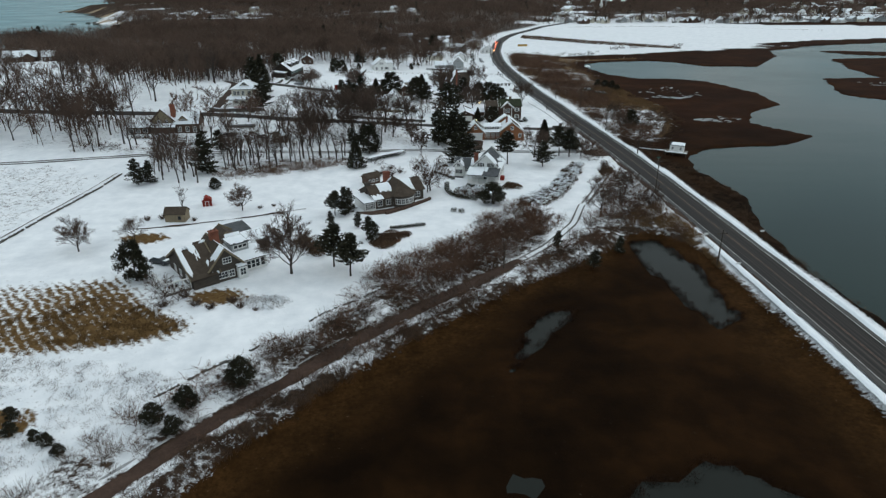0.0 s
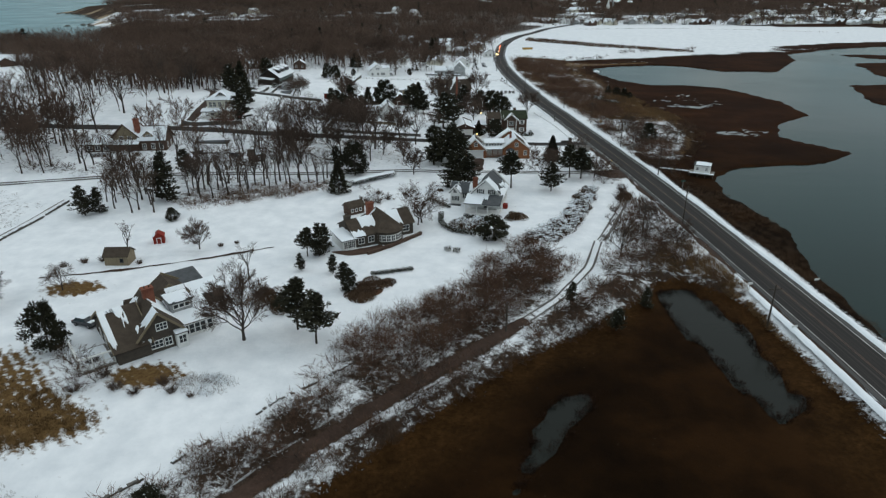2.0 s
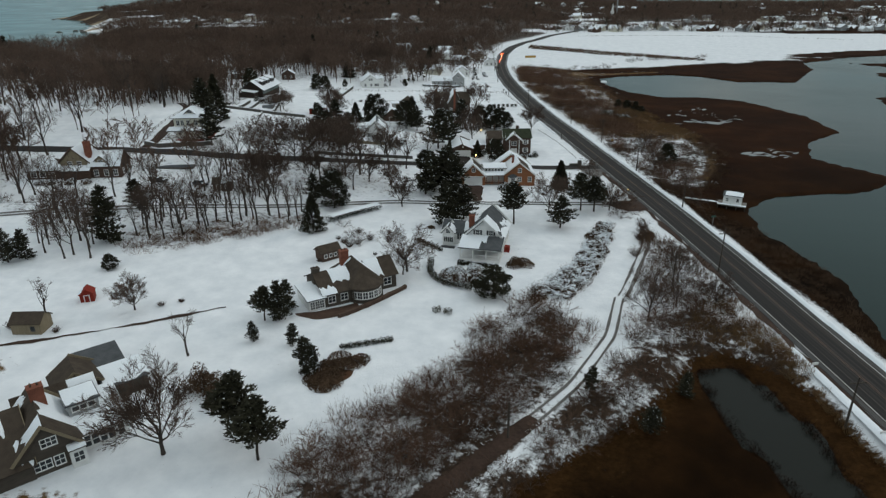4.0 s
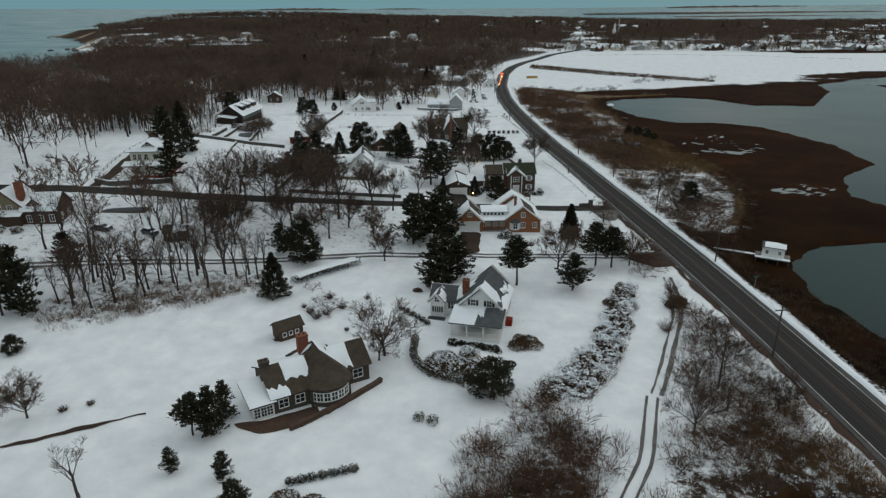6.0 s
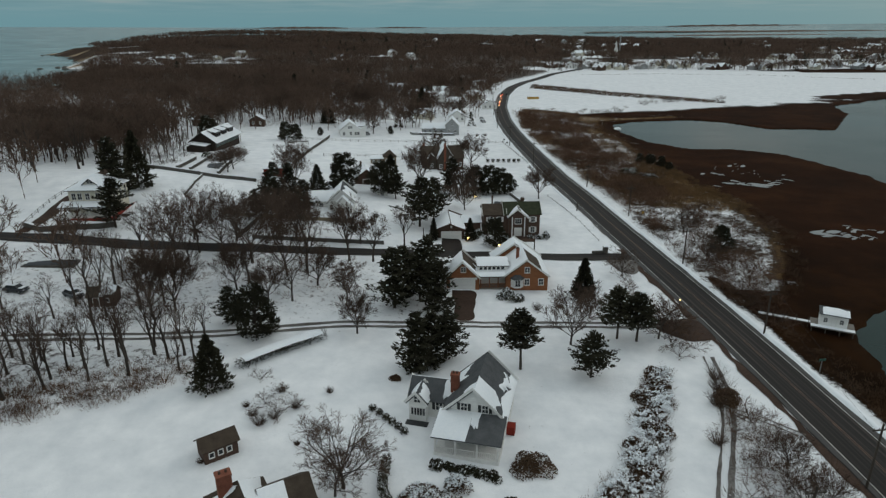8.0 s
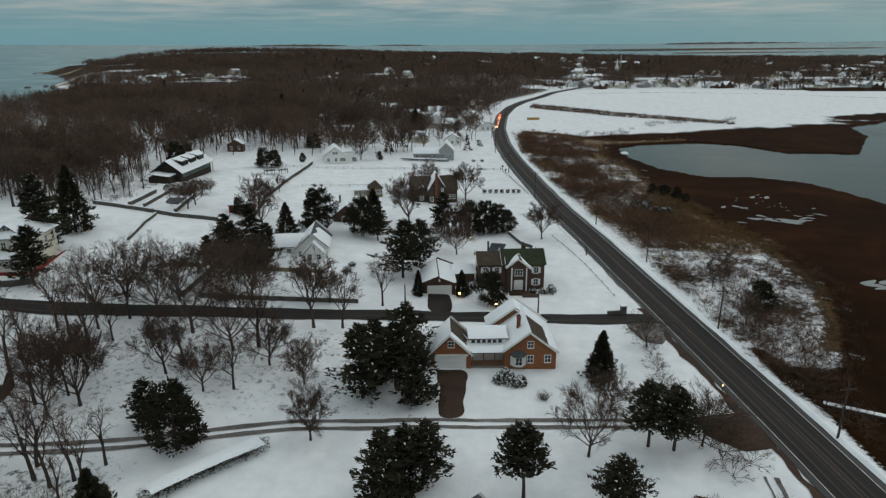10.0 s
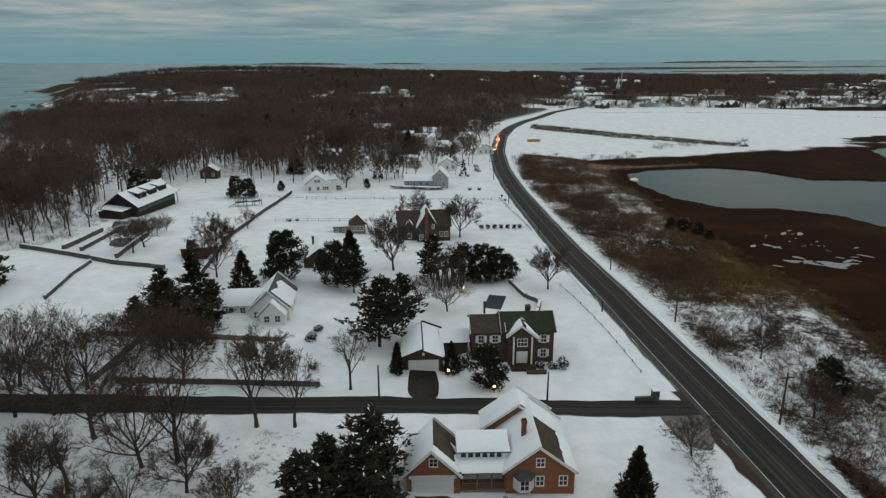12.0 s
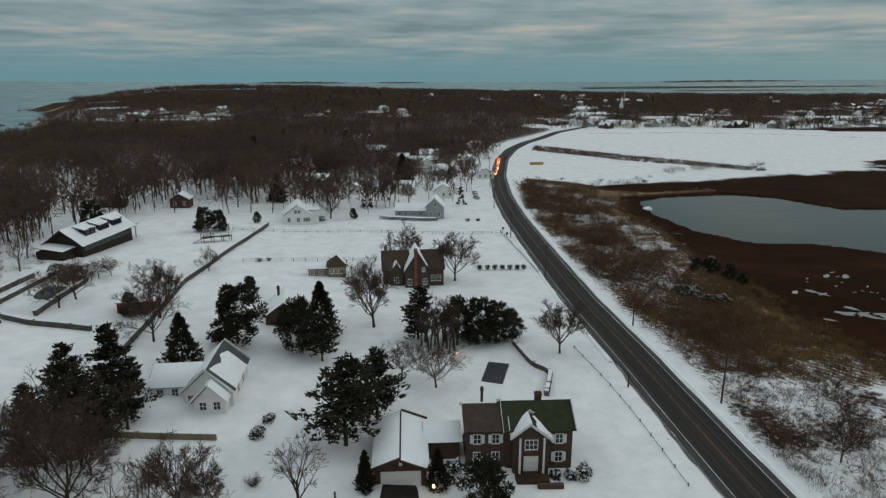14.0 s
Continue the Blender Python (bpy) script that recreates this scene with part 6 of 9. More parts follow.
for x, y, hh, w in ((44, 174, 2.2, 3.0), (47.5, 183, 2.4, 2.8), (50, 190, 2.6, 2.6), (49, 187, 2.2, 2.6), (-49.5, 97.5, 1.3, 3.0), (-44, 98, 1.4, 3.4), (-38, 99.5, 1.3, 3.2), (-41, 97, 1.2, 3.0), (-36, 97.5, 1.0, 2.8), (-50, 104, 1.6, 2.5), (-47, 101, 1.6, 2.6),
                    (-33, 96.5, 0.7, 1.4), (-52, 150, 1.0, 2.4), (-46, 148.5, 0.8, 2.2), (-43, 150, 0.7, 2.0), (-70, 139, 1.2, 2.6), (-67, 140, 1.2, 2.4), (-73, 137, 1.1, 2.4), (-59, 139, 1.0, 1.8), (25.5, 214.5, 1.6, 2.2)):
    twig_shrub(x, y, hh, w, "loose bare shrub standing in snow")
for x, y, hh, w in ((33.2, 258.6, 1.9, 2.4), (29.3, 257.8, 1.1, 1.6), (31.3, 257.6, 1.1, 1.7), (15.5, 258, 2.2, 2.6), (4.6, 253.6, 1.0, 1.8), (14.6, 256.4, 1.6, 2.0), (20, 219.4, 1.9, 3.4), (22.5, 219, 1.2, 2.2), (-11.6, 263, 1.3, 2.4), (-11.2, 267, 1.1, 2.0)):
    round_shrub(x, y, hh, w, 0.3, "foundation shrub with clumps of snow", None)
for x, y, hh, w in ((5.4, 162.8, 2.2, 4.6), (9.3, 165.0, 1.6, 3.2)):
    round_shrub(x, y, hh, w, 0.85, "great round shrub buried in snow", BRUSH, "snow-buried shrubs")
for x, y, hh, w in ((-103.4, 209.0, 1.3, 2.8), (-100.5, 209.2, 1.1, 2.2), (-95.8, 209.2, 1.4, 2.6), (-91.3, 210.4, 1.5, 2.6)):
    round_shrub(x, y, hh, w, 0.5, "rounded snow-topped shrub before a dark lodge", BRUSH, "lodge shrubs")
for x, y, hh, w in ((-29.6, 124.2, 3.4, 5.6), (-27, 121.8, 2.4, 4.4), (0.3, 188, 0.6, 1.6), (30.3, 216, 0.5, 1.2)):
    round_shrub(x, y, hh, w, 0.0, "dense russet-brown shrub beside a lawn", BRUSH)


def patch(name, outline, mat, label, lift=0.09, rough_edge=0.35, category="ground patch"):
    """A flat patch with a ragged outline that follows the ground."""
    rng = random.Random(int(outline[0][0] * 19))
    ring = resample(outline + outline[:1], 0.7)[:-1]
    cx = sum(p[0] for p in ring) / len(ring)
    cy = sum(p[1] for p in ring) / len(ring)
    verts, faces, k = [(cx, cy, ground_z(cx, cy) + lift)], [], len(ring)
    jit = [rng.uniform(-1, 1) * rough_edge * 2.2 for _ in ring]
    for _ in range(3):
        jit = [(jit[i - 1] + 2 * jit[i] + jit[(i + 1) % k]) / 4 for i in range(k)]
    for s in (0.35, 0.7, 1.0):
        for (x, y), jj in zip(ring, jit):
            j = jj if s == 1.0 else 0
            px, py = cx + (x - cx) * s + j, cy + (y - cy) * s + j
            verts.append((px, py, ground_z(px, py) + lift - (0.05 if s == 1.0 else 0)))
    for i in range(k):
        j = (i + 1) % k
        faces.append((0, 1 + i, 1 + j))
        for r in (0, 1):
            faces.append((1 + r * k + i, 1 + (r + 1) * k + i, 1 + (r + 1) * k + j, 1 + r * k + j))
    ob = link_mesh(name, verts, faces, mat, None, True)
    if ob.data.polygons[0].normal.z < 0:
        ob.data.flip_normals()
    return tagged(ob, label, category, kind="structure")


def ellipse(x, y, a, b, rot=0, n=16):
    c, s = math.cos(radians(rot)), math.sin(radians(rot))
    return [(x + a * math.cos(t) * c - b * math.sin(t) * s, y + a * math.cos(t) * s + b * math.sin(t) * c) for t in (2 * math.pi * i / n for i in range(n))]


patch("bare_grass", ellipse(-12.8, 127.6, 3.6, 2.6, 30), surface("russet_heath", (0.045, 0.022, 0.012), (0.10, 0.05, 0.028), 1.0, 0.95, 0, 0.05), "russet heath bed in the snow")
patch("driveway", [(9.3, 222.6), (14.3, 222.8), (13.4, 216), (13.3, 209), (9.6, 209), (9.7, 216)], MUD, "wet brown driveway cleared of snow", 0.1, 0.25)
patch("driveway", [(6.6, 254.8), (11.2, 255.2), (11.6, 250), (11.8, 245.2), (7, 244.8), (6.6, 250)], surface("wet_dark_drive", (0.012, 0.010, 0.009), (0.045, 0.036, 0.031), 1.0, 0.8, 0, 0.03, 10), "dark thawed driveway before a garage", 0.1, 0.1)
patch("terrace", [(-22, 146.5), (-18, 144), (-14, 146), (-10, 150), (-12, 151), (-19, 146.8)], surface("brown_terrace", (0.04, 0.025, 0.018), (0.1, 0.062, 0.045), 1.0, 0.9), "brown thawed terrace round a house", 0.09)
patch("dirt_apron", [(44, 246.4), (52, 247), (53, 240), (50, 233), (46.8, 234), (46, 240)], RUT, "churned brown dirt where the lane meets the road", 0.11, 0.3)
patch("dirt_apron", [(46, 210.4), (56, 212), (56, 203), (50, 202), (46, 206)], MUD, "churned brown dirt where the lane meets the road", 0.11, 0.3)
flake_rng = random.Random(12)
verge = resample(PATH[:8], 2.5)
for i in range(1, len(verge) - 1, 2):
    (x0, y0), (x1, y1) = verge[i], verge[i + 1]
    a_ = math.degrees(math.atan2(y1 - y0, x1 - x0))
    k_ = math.hypot(x1 - x0, y1 - y0)
    nx_, ny_ = (y1 - y0) / k_, -(x1 - x0) / k_
    for side, chance in ((-2.3, 0.6), (2.2, 0.3)):
        if flake_rng.random() < chance:
            o_ = side + flake_rng.uniform(-0.3, 0.3)
            patch("snow_patch", ellipse(x0 + nx_ * o_, y0 + ny_ * o_, flake_rng.uniform(1.6, 3.4), flake_rng.uniform(0.18, 0.42), a_ + flake_rng.uniform(-4, 4)), SLUSH, "strip of snow along a muddy path", 0.09, 0.12)
for cx, cy, spread, count, size in ((111, 319.8, 8, 12, 3.4), (108, 338.3, 5, 4, 2.0), (124, 351.4, 5, 4, 2.2), (124.3, 325, 6, 8, 2.2), (115, 266, 11, 22, 2.3), (91, 294.6, 3, 4, 1.2), (167, 427, 9, 8, 1.8), (120, 340, 14, 12, 1.0), (245, 360, 14, 10, 2.6)):
    for _ in range(count):
        a_ = flake_rng.uniform(0.35, 1.0) * size
        patch("snow_patch", [(x_ + flake_rng.gauss(0, 0.16) * a_, y_ + flake_rng.gauss(0, 0.16) * a_) for x_, y_ in ellipse(cx + flake_rng.gauss(0, spread * 0.5), cy + flake_rng.gauss(0, spread * 0.3), a_ * 1.3, a_ * flake_rng.uniform(0.3, 0.7), flake_rng.uniform(-60, 60), 11)],
              ICE if size > 2.1 else SLUSH, "thin patch of old snow left on the marsh", 0.10, 0.2)


def ploughed_bank(line, off, w, h, label):
    """A lumpy ridge of ploughed snow along the road."""
    pts = resample(line, 1.5)
    rng = random.Random(int(off * 10))
    verts, faces = [], []
    ww, hh = w, h
    for i, (x, y) in enumerate(pts):
        a, b = pts[max(0, i - 1)], pts[min(len(pts) - 1, i + 1)]
        k = math.hypot(b[0] - a[0], b[1] - a[1])
        nx, ny = (b[1] - a[1]) / k, -(b[0] - a[0]) / k
        ww, hh = 0.75 * ww + 0.25 * w * rng.uniform(0.5, 1.4), 0.6 * hh + 0.4 * h * rng.uniform(0.3, 1.5)
        for j, (o, z) in enumerate(((-0.5, -0.15), (-0.25, 0.7), (0.1, 1.0), (0.5, -0.3))):
            oo = off + o * ww
            verts.append((x + nx * oo, y + ny * oo, 1.86 + z * hh))
    for i in range(len(pts) - 1):
        for j in range(3):
            q = i * 4 + j
            faces.append((q, q + 1, q + 5, q + 4))
    ob = link_mesh("snow_bank", verts, faces, SNOW, None, True)
    if sum(p.normal.z for p in ob.data.polygons) < 0:
        ob.data.flip_normals()
    tagged(ob, label, "snow bank", kind="structure")


ploughed_bank(ROAD[1:19], 5.2, 1.5, 0.4, "ploughed snow bank on the harbour side of the road")
ploughed_bank(ROAD[1:6], -5.6, 1.8, 0.35, "ploughed snow bank on the marsh side of the road")
ploughed_bank(ROAD[10:19], -5.4, 1.2, 0.25, "ploughed snow bank on the village side of the road")


def car(x, y, rot, paint, label, lights="", group="parked cars", snowy=False, z=None):
    e = thing("car", x, y, (ground_z(x, y) if z is None else z) + 0.02, rot, label, "car", group)
    bm = bmesh.new()
    prof = [(-2.2, 0.35), (-2.25, 0.75), (-1.9, 0.92), (-1.1, 0.98), (1.9, 0.95), (2.2, 0.8), (2.22, 0.35)]
    rows = []
    for s in (-0.86, 0.86):
        rows.append([bm.verts.new((s, p, z_)) for p, z_ in prof])
    bm.faces.new(rows[0])
    bm.faces.new(rows[1][::-1])
    for i in range(len(prof)):
        j = (i + 1) % len(prof)
        bm.faces.new((rows[0][j], rows[0][i], rows[1][i], rows[1][j]))
    bmesh.ops.recalc_face_normals(bm, faces=bm.faces)
    part("body", bm, paint, e)
    bm = bmesh.new()
    low, top = [(-0.8, -1.15), (0.8, -1.15), (0.8, 1.75), (-0.8, 1.75)], [(-0.62, -0.45), (0.62, -0.45), (0.62, 1.3), (-0.62, 1.3)]
    a = [bm.verts.new((p, q, 0.96)) for p, q in low]
    b = [bm.verts.new((p, q, 1.44)) for p, q in top]
    for i in range(4):
        bm.faces.new((a[i], a[(i + 1) % 4], b[(i + 1) % 4], b[i]))
    bm.faces.new(b)
    part("cabin_glass", bm, GLASS, e)
    part("car_roof", box_bm(-0.6, -0.42, 1.44, 0.6, 1.27, 1.49), SNOW if snowy else paint, e)
    if snowy:
        part("snow", box_bm(-0.7, -2.0, 0.99, 0.7, -1.2, 1.06), SNOW, e)
    for sx in (-0.82, 0.82):
        for sy in (-1.4, 1.35):
            bm = bmesh.new()
            add_tube(bm, (sx - 0.1, sy, 0.32), (sx + 0.1, sy, 0.32), 0.33, 0.33, 12)
            w_ = part("wheel", bm, BLACK, e)
            bm = bmesh.new()
            add_tube(bm, (sx - 0.115, sy, 0.32), (sx + 0.115, sy, 0.32), 0.19, 0.19, 10)
            part("rim", bm, METAL, w_)
    for sx in (-0.6, 0.6):
        part("headlight", box_bm(sx - 0.2, -2.28, 0.6, sx + 0.2, -2.2, 0.8), HEADLIGHT if "h" in lights else METAL, e)
        part("tail_light", box_bm(sx - 0.2, 2.2, 0.6, sx + 0.2, 2.26, 0.8), TAIL_RED if "t" in lights else RED_WOOD, e)


# the queue coming round the bend, and one car leaving
for i, s in enumerate((536, 543, 551, 559, 567, 576, 586, 597, 608)):
    x = float(np.interp(s, RY, RX)) - 1.7
    dx_ = float(np.interp(s + 4, RY, RX) - np.interp(s - 4, RY, RX))
    car(x, s, -math.degrees(math.atan2(dx_, 8)) + (180 if i % 3 else 0), (CAR_DARK, CAR_PALE)[i % 2], "car with glowing lamps queuing on the road", "ht", "cars on the road", z=1.87)
car(52.5, 606, -8, CAR_DARK, "dark car with lit tail lights on the road", "t", "cars on the road", z=1.87)
for x, y, r in ((-61.6, 211, 60), (-72.9, 212, 80), (27.2, 462, 20), (27, 474, 10), (-33.5, 407, 30), (-31.5, 409, 20), (-57, 115, 70)):
    car(x, y, r, CAR_DARK if x < -40 else CAR_PALE, "parked car with snow on its roof", "", "parked cars", True)

# covered pool
e = thing("swimming_pool", 23.5, 288.3, ground_z(23.5, 288.3) + 0.02, -13, "covered swimming pool with dark blue-grey cover", "pool")
part("coping", box_bm(-1.95, -4.1, -0.5, 1.95, 4.1, 0.04), STONE, e)
bm = bmesh.new()
for i in range(4):
    for j in range(8):
        add_box(bm, -1.9 + i * 0.95, -4.05 + j * 1.01, 0.046, -1.9 + i * 0.95 + 0.93, -4.05 + j * 1.01 + 0.99, 0.08 + 0.02 * ((i + j) % 2))
part("pool_cover", bm, COVER, e)
e = thing("swimming_pool", -73, 223.6, ground_z(-73, 223.6) + 0.1, 4, "long covered pool with grey-green cover beside a lodge", "pool")
part("coping", box_bm(-5.2, -1.7, -0.4, 5.2, 1.7, 0.12), STONE, e)
part("pool_cover", box_bm(-4.8, -1.3, 0.124, 4.8, 1.3, 0.18), COVER, e)
e = thing("garden_pond", -69.6, 309, ground_z(-69.6, 309) + 0.1, 8, "covered sunken pond between terrace walls", "pond")
part("coping", box_bm(-2.4, -4.0, -0.4, 2.4, 4.0, 0.12), STONE, e)
part("pool_cover", box_bm(-2.0, -3.6, 0.124, 2.0, 3.6, 0.18), COVER, e)


def play_set(x, y, rot):
    e = thing("play_frame", x, y, ground_z(x, y), rot, "weathered timber climbing frame with platforms in snow", "climbing frame")
    for px, py, hh in ((0, 0, 2.6), (3, 0, 2.6), (0, 2.4, 2.6), (3, 2.4, 2.6), (6, 0.3, 1.6), (8.5, 0.3, 1.6), (6, 2.2, 1.6), (8.5, 2.2, 1.6)):
        part("post", box_bm(px - 0.08, py - 0.08, -0.4, px + 0.08, py + 0.08, hh), WOOD_POLE, e)
    part("platform", box_bm(-0.1, -0.1, 1.3, 3.1, 2.5, 1.42), WOOD_POLE, e)
    part("platform", box_bm(5.9, 0.2, 0.9, 8.6, 2.3, 1.02), WOOD_POLE, e)
    for z in (1.8, 2.2, 2.5):
        part("rail", box_bm(0, -0.05, z, 3, 0.05, z + 0.1), WOOD_POLE, e)
    bm = bmesh.new()
    add_slab(bm, [(3.1, 0.4, 1.4), (5.9, 0.4, 1.0), (5.9, 2.0, 1.0), (3.1, 2.0, 1.4)], 0.1)
    part("bridge", bm, WOOD_POLE, e)
    bm = bmesh.new()
    add_slab(bm, [(-3, 0.6, 0.2), (-0.1, 0.6, 1.4), (-0.1, 1.4, 1.4), (-3, 1.4, 0.2)], 0.08)
    part("slide", bm, GREY_WOOD, e)


play_set(-58.2, 365.5, 40)


def post_fence(line, h, gap, label, mat=None, rails=2):
    pts = resample(line, gap)
    e = thing("post_fence", *pts[0], ground_z(*pts[0]), 0, label, "fence", "fences")
    ox, oy, oz = e.matrix_basis.translation
    post = bpy.data.meshes.new("post")
    bm = box_bm(-0.06, -0.06, -0.3, 0.06, 0.06, h)
    bm.to_mesh(post)
    bm.free()
    post.materials.append(mat or WOOD_POLE)
    for i, (x, y) in enumerate(pts):
        z = ground_z(x, y) - oz
        shared("post", post, e, pose(x - ox, y - oy, z))
        if i + 1 < len(pts):
            x1, y1 = pts[i + 1]
            z1 = ground_z(x1, y1) - oz
            for r in range(rails):
                bm = bmesh.new()
                hh = h * (0.4 + 0.5 * r)
                add_tube(bm, (x - ox, y - oy, z + hh), (x1 - ox, y1 - oy, z1 + hh), 0.035, 0.035, 4)
                part("rail", bm, mat or WOOD_POLE, e)


post_fence([(-56, 384.6), (-40, 386.5), (-15, 392), (20, 394), (33, 396)], 1.1, 3.2, "post and rail fence across a snowy field")
post_fence([(-41, 348), (-22, 354.4), (-6, 358)], 1.1, 3.2, "post and rail fence across a snowy field")
post_fence([(40, 300), (43.5, 284), (45.4, 268), (46.5, 256)], 0.5, 3.4, "low dark roadside rail half buried in snow", rails=1)
post_fence([(33, 398), (36.5, 372), (39.5, 350)], 0.9, 3.0, "thin roadside fence in snow")
post_fence([(-90, 243), (-93, 262), (-91, 284)], 1.0, 3.0, "lane-side rail fence in snow")


def roadside_box(x, y, label, mat):
    e = thing("mailbox", x, y, ground_z(x, y), 10, label, "mailbox", "mailboxes")
    part("post", box_bm(-0.08, -0.08, -0.3, 0.08, 0.08, 1.0), WOOD_POLE, e)
    bm = box_bm(-0.35, -0.5, 1.0, 0.35, 0.5, 1.5)
    part("box", bm, mat, e)


roadside_box(33.9, 398.9, "dark roadside mailbox on a post", CAR_DARK)
roadside_box(34.6, 391, "dark roadside mailbox on a post", CAR_DARK)
e = thing("gate_pier", 46, 246.8, ground_z(46, 246.8), 5, "stone gate pier with a low side wall", "gate pier")
part("pier", box_bm(-0.5, -0.5, -0.4, 0.5, 0.5, 1.8), STONE, e)
part("cap", box_bm(-0.6, -0.6, 1.8, 0.6, 0.6, 1.95), SNOW, e)
part("side_wall", box_bm(-3.2, -0.25, -0.4, -0.5, 0.25, 0.7), STONE, e)
e = thing("warning_sign", 63.4, 276.2, ground_z(63.4, 276.2), 10, "small yellow diamond road sign on a post", "road sign")
part("post", box_bm(-0.04, -0.04, -0.3, 0.04, 0.04, 1.6), METAL, e)
part("plate", box_bm(-0.35, -0.06, 1.3, 0.35, -0.04, 2.0), YELLOW, e)
e = thing("farm_stand", 69.6, 578, ground_z(69.6, 578), 10, "small yellow roadside stand in a snowy field", "stand")
part("counter", box_bm(-4, -1.5, -0.3, 4, 1.5, 1.6), YELLOW, e)
bm = bmesh.new()
add_slab(bm, [(-4.4, -1.9, 1.9), (4.4, -1.9, 1.9), (4.4, 1.9, 2.5), (-4.4, 1.9, 2.5)], 0.12)
part("roof", bm, SNOW, e)
for x, y, lab in ((13.2, 253.2, "garage"), (20.6, 248.3, "drive"), (16.6, 293.8, "yard")):
    e = thing("garden_lamp", x, y, ground_z(x, y), 0, "small lit garden lamp near the " + lab, "lamp", "garden lamps")
    part("post", box_bm(-0.05, -0.05, -0.2, 0.05, 0.05, 0.9), BLACK, e)
    part("lantern", box_bm(-0.14, -0.14, 0.9, 0.14, 0.14, 1.2), PORCH_LIGHT, e)
for x, y in ((58.7, 130.8), (59.6, 116), (72.6, 133.4)):
    e = thing("roadside_marker", x, y, ground_z(x, y), 10, "small white board on a short roadside post", "marker", "roadside markers")
    part("post", box_bm(-0.06, -0.06, -0.3, 0.06, 0.06, 0.9), WOOD_POLE, e)
    part("board", box_bm(-0.5, -0.05, 0.9, 0.5, 0.05, 1.3), TRIM, e)
e = thing("street_sign", 67.2, 192, ground_z(67.2, 192), 10, "small green street sign on a metal post", "road sign")
part("post", box_bm(-0.05, -0.05, -0.3, 0.05, 0.05, 2.2), METAL, e)
part("plate", box_bm(-0.6, -0.06, 2.0, 0.6, -0.03, 2.4), GREEN_TRIM, e)
e = thing("roadside_lamp", 53.6, 217, ground_z(53.6, 217), 0, "small lit amber lamp on a post by the road", "lamp")
part("post", box_bm(-0.05, -0.05, -0.2, 0.05, 0.05, 1.2), BLACK, e)
part("lantern", box_bm(-0.07, -0.07, 1.2, 0.07, 0.07, 1.34), PORCH_LIGHT, e)
# church steeple and chimney stack over the far village
x, y = 255, 1090
e = thing("church", x, y, ground_z(x, y), 15, "white church with a thin steeple in the far village", "church")
part("nave", box_bm(-5, 0, -1, 5, 18, 7), CLAP_WHITE, e)
part("tower", box_bm(-2, -4, -1, 2, 0, 14), CLAP_WHITE, e)
bm = bmesh.new()
add_tube(bm, (0, -2, 14), (0, -2, 25), 1.9, 0.1, 8)
part("spire", bm, CLAP_WHITE, e)
x, y = 300, 1240
e = thing("chimney_stack", x, y, ground_z(x, y), 0, "pale tall chimney stack above the far village", "chimney stack")
bm = bmesh.new()
add_tube(bm, (0, 0, -1), (0, 0, 30), 1.4, 1.0, 12)
part("shaft", bm, GREY_WOOD, e)
for i, (x, y) in enumerate(((-772, 1352), (-756, 1358), (-748, 1364), (-520, 1012), (-516, 990), (-508, 975), (-525, 985), (-512, 1002), (-535, 962), (-500, 960))):
    e = thing("shore_rock", x, y, 0.0, i * 50, "dark rock standing in shallow water off the beach", "rock", "shore rocks")
    bm = bmesh.new()
    bmesh.ops.create_icosphere(bm, subdivisions=2, radius=2.4 + (i * 7 % 5) * 0.5)
    for v in bm.verts:
        v.co = Vector((v.co.x * 1.4, v.co.y, v.co.z * 0.55)) * (1 + 0.3 * noise.noise(v.co * 0.6 + Vector((i, 0, 0))))
    part("rock", bm, STONE, e)
e = thing("boulder", 98.8, 446, 0.1, 0, "pale boulder capped with snow at the pond edge", "boulder")
bm = bmesh.new()
bmesh.ops.create_icosphere(bm, subdivisions=3, radius=1.6)
for v in bm.verts:
    v.co = Vector((v.co.x * 1.3, v.co.y, v.co.z * 0.75)) * (1 + 0.14 * noise.noise(v.co * 1.3))
part("rock", bm, SNOW, e)



def far_island(x0, x1, y, h, label):
    """A long, low island with an uneven wooded crest."""
    n = 40
    base = float(sea_rise(np.array([(x0 + x1) / 2]), np.array([float(y)]))[0])
    verts, faces = [], []
    for i in range(n + 1):
        u = i / n
        x = x0 + (x1 - x0) * u
        top = h * math.sin(math.pi * u) ** 0.5 * (0.75 + 0.25 * math.sin(i * 1.7) * math.sin(i * 0.6))
        verts += [(x, y - 60, base - 2), (x, y, base + top), (x, y + 60, base - 2)]
    for i in range(n):
        for j in (0, 1):
            faces.append((i * 3 + j, i * 3 + j + 1, i * 3 + j + 4, i * 3 + j + 3))
    ob = link_mesh("island", verts, faces, TWIG, None, False)
    tagged(ob, label, "island", kind="structure")


far_island(-1350, -690, 4650, 13, "low dark island on the sea horizon")
far_island(1480, 2500, 4650, 11, "low dark island on the sea horizon")
far_island(640, 2900, 3250, 5.5, "thin dark barrier beach across the bay")
far_island(900, 1700, 2750, 3.5, "thin dark spit in the bay")
far_island(-520, -150, 4750, 8, "low dark island on the sea horizon")


def turned(d, angle, rng):
    axis_ = d.orthogonal().normalized()
    axis_ = Matrix.Rotation(rng.uniform(0, 2 * math.pi), 3, d) @ axis_
    return (Matrix.Rotation(angle, 3, axis_) @ d).normalized()


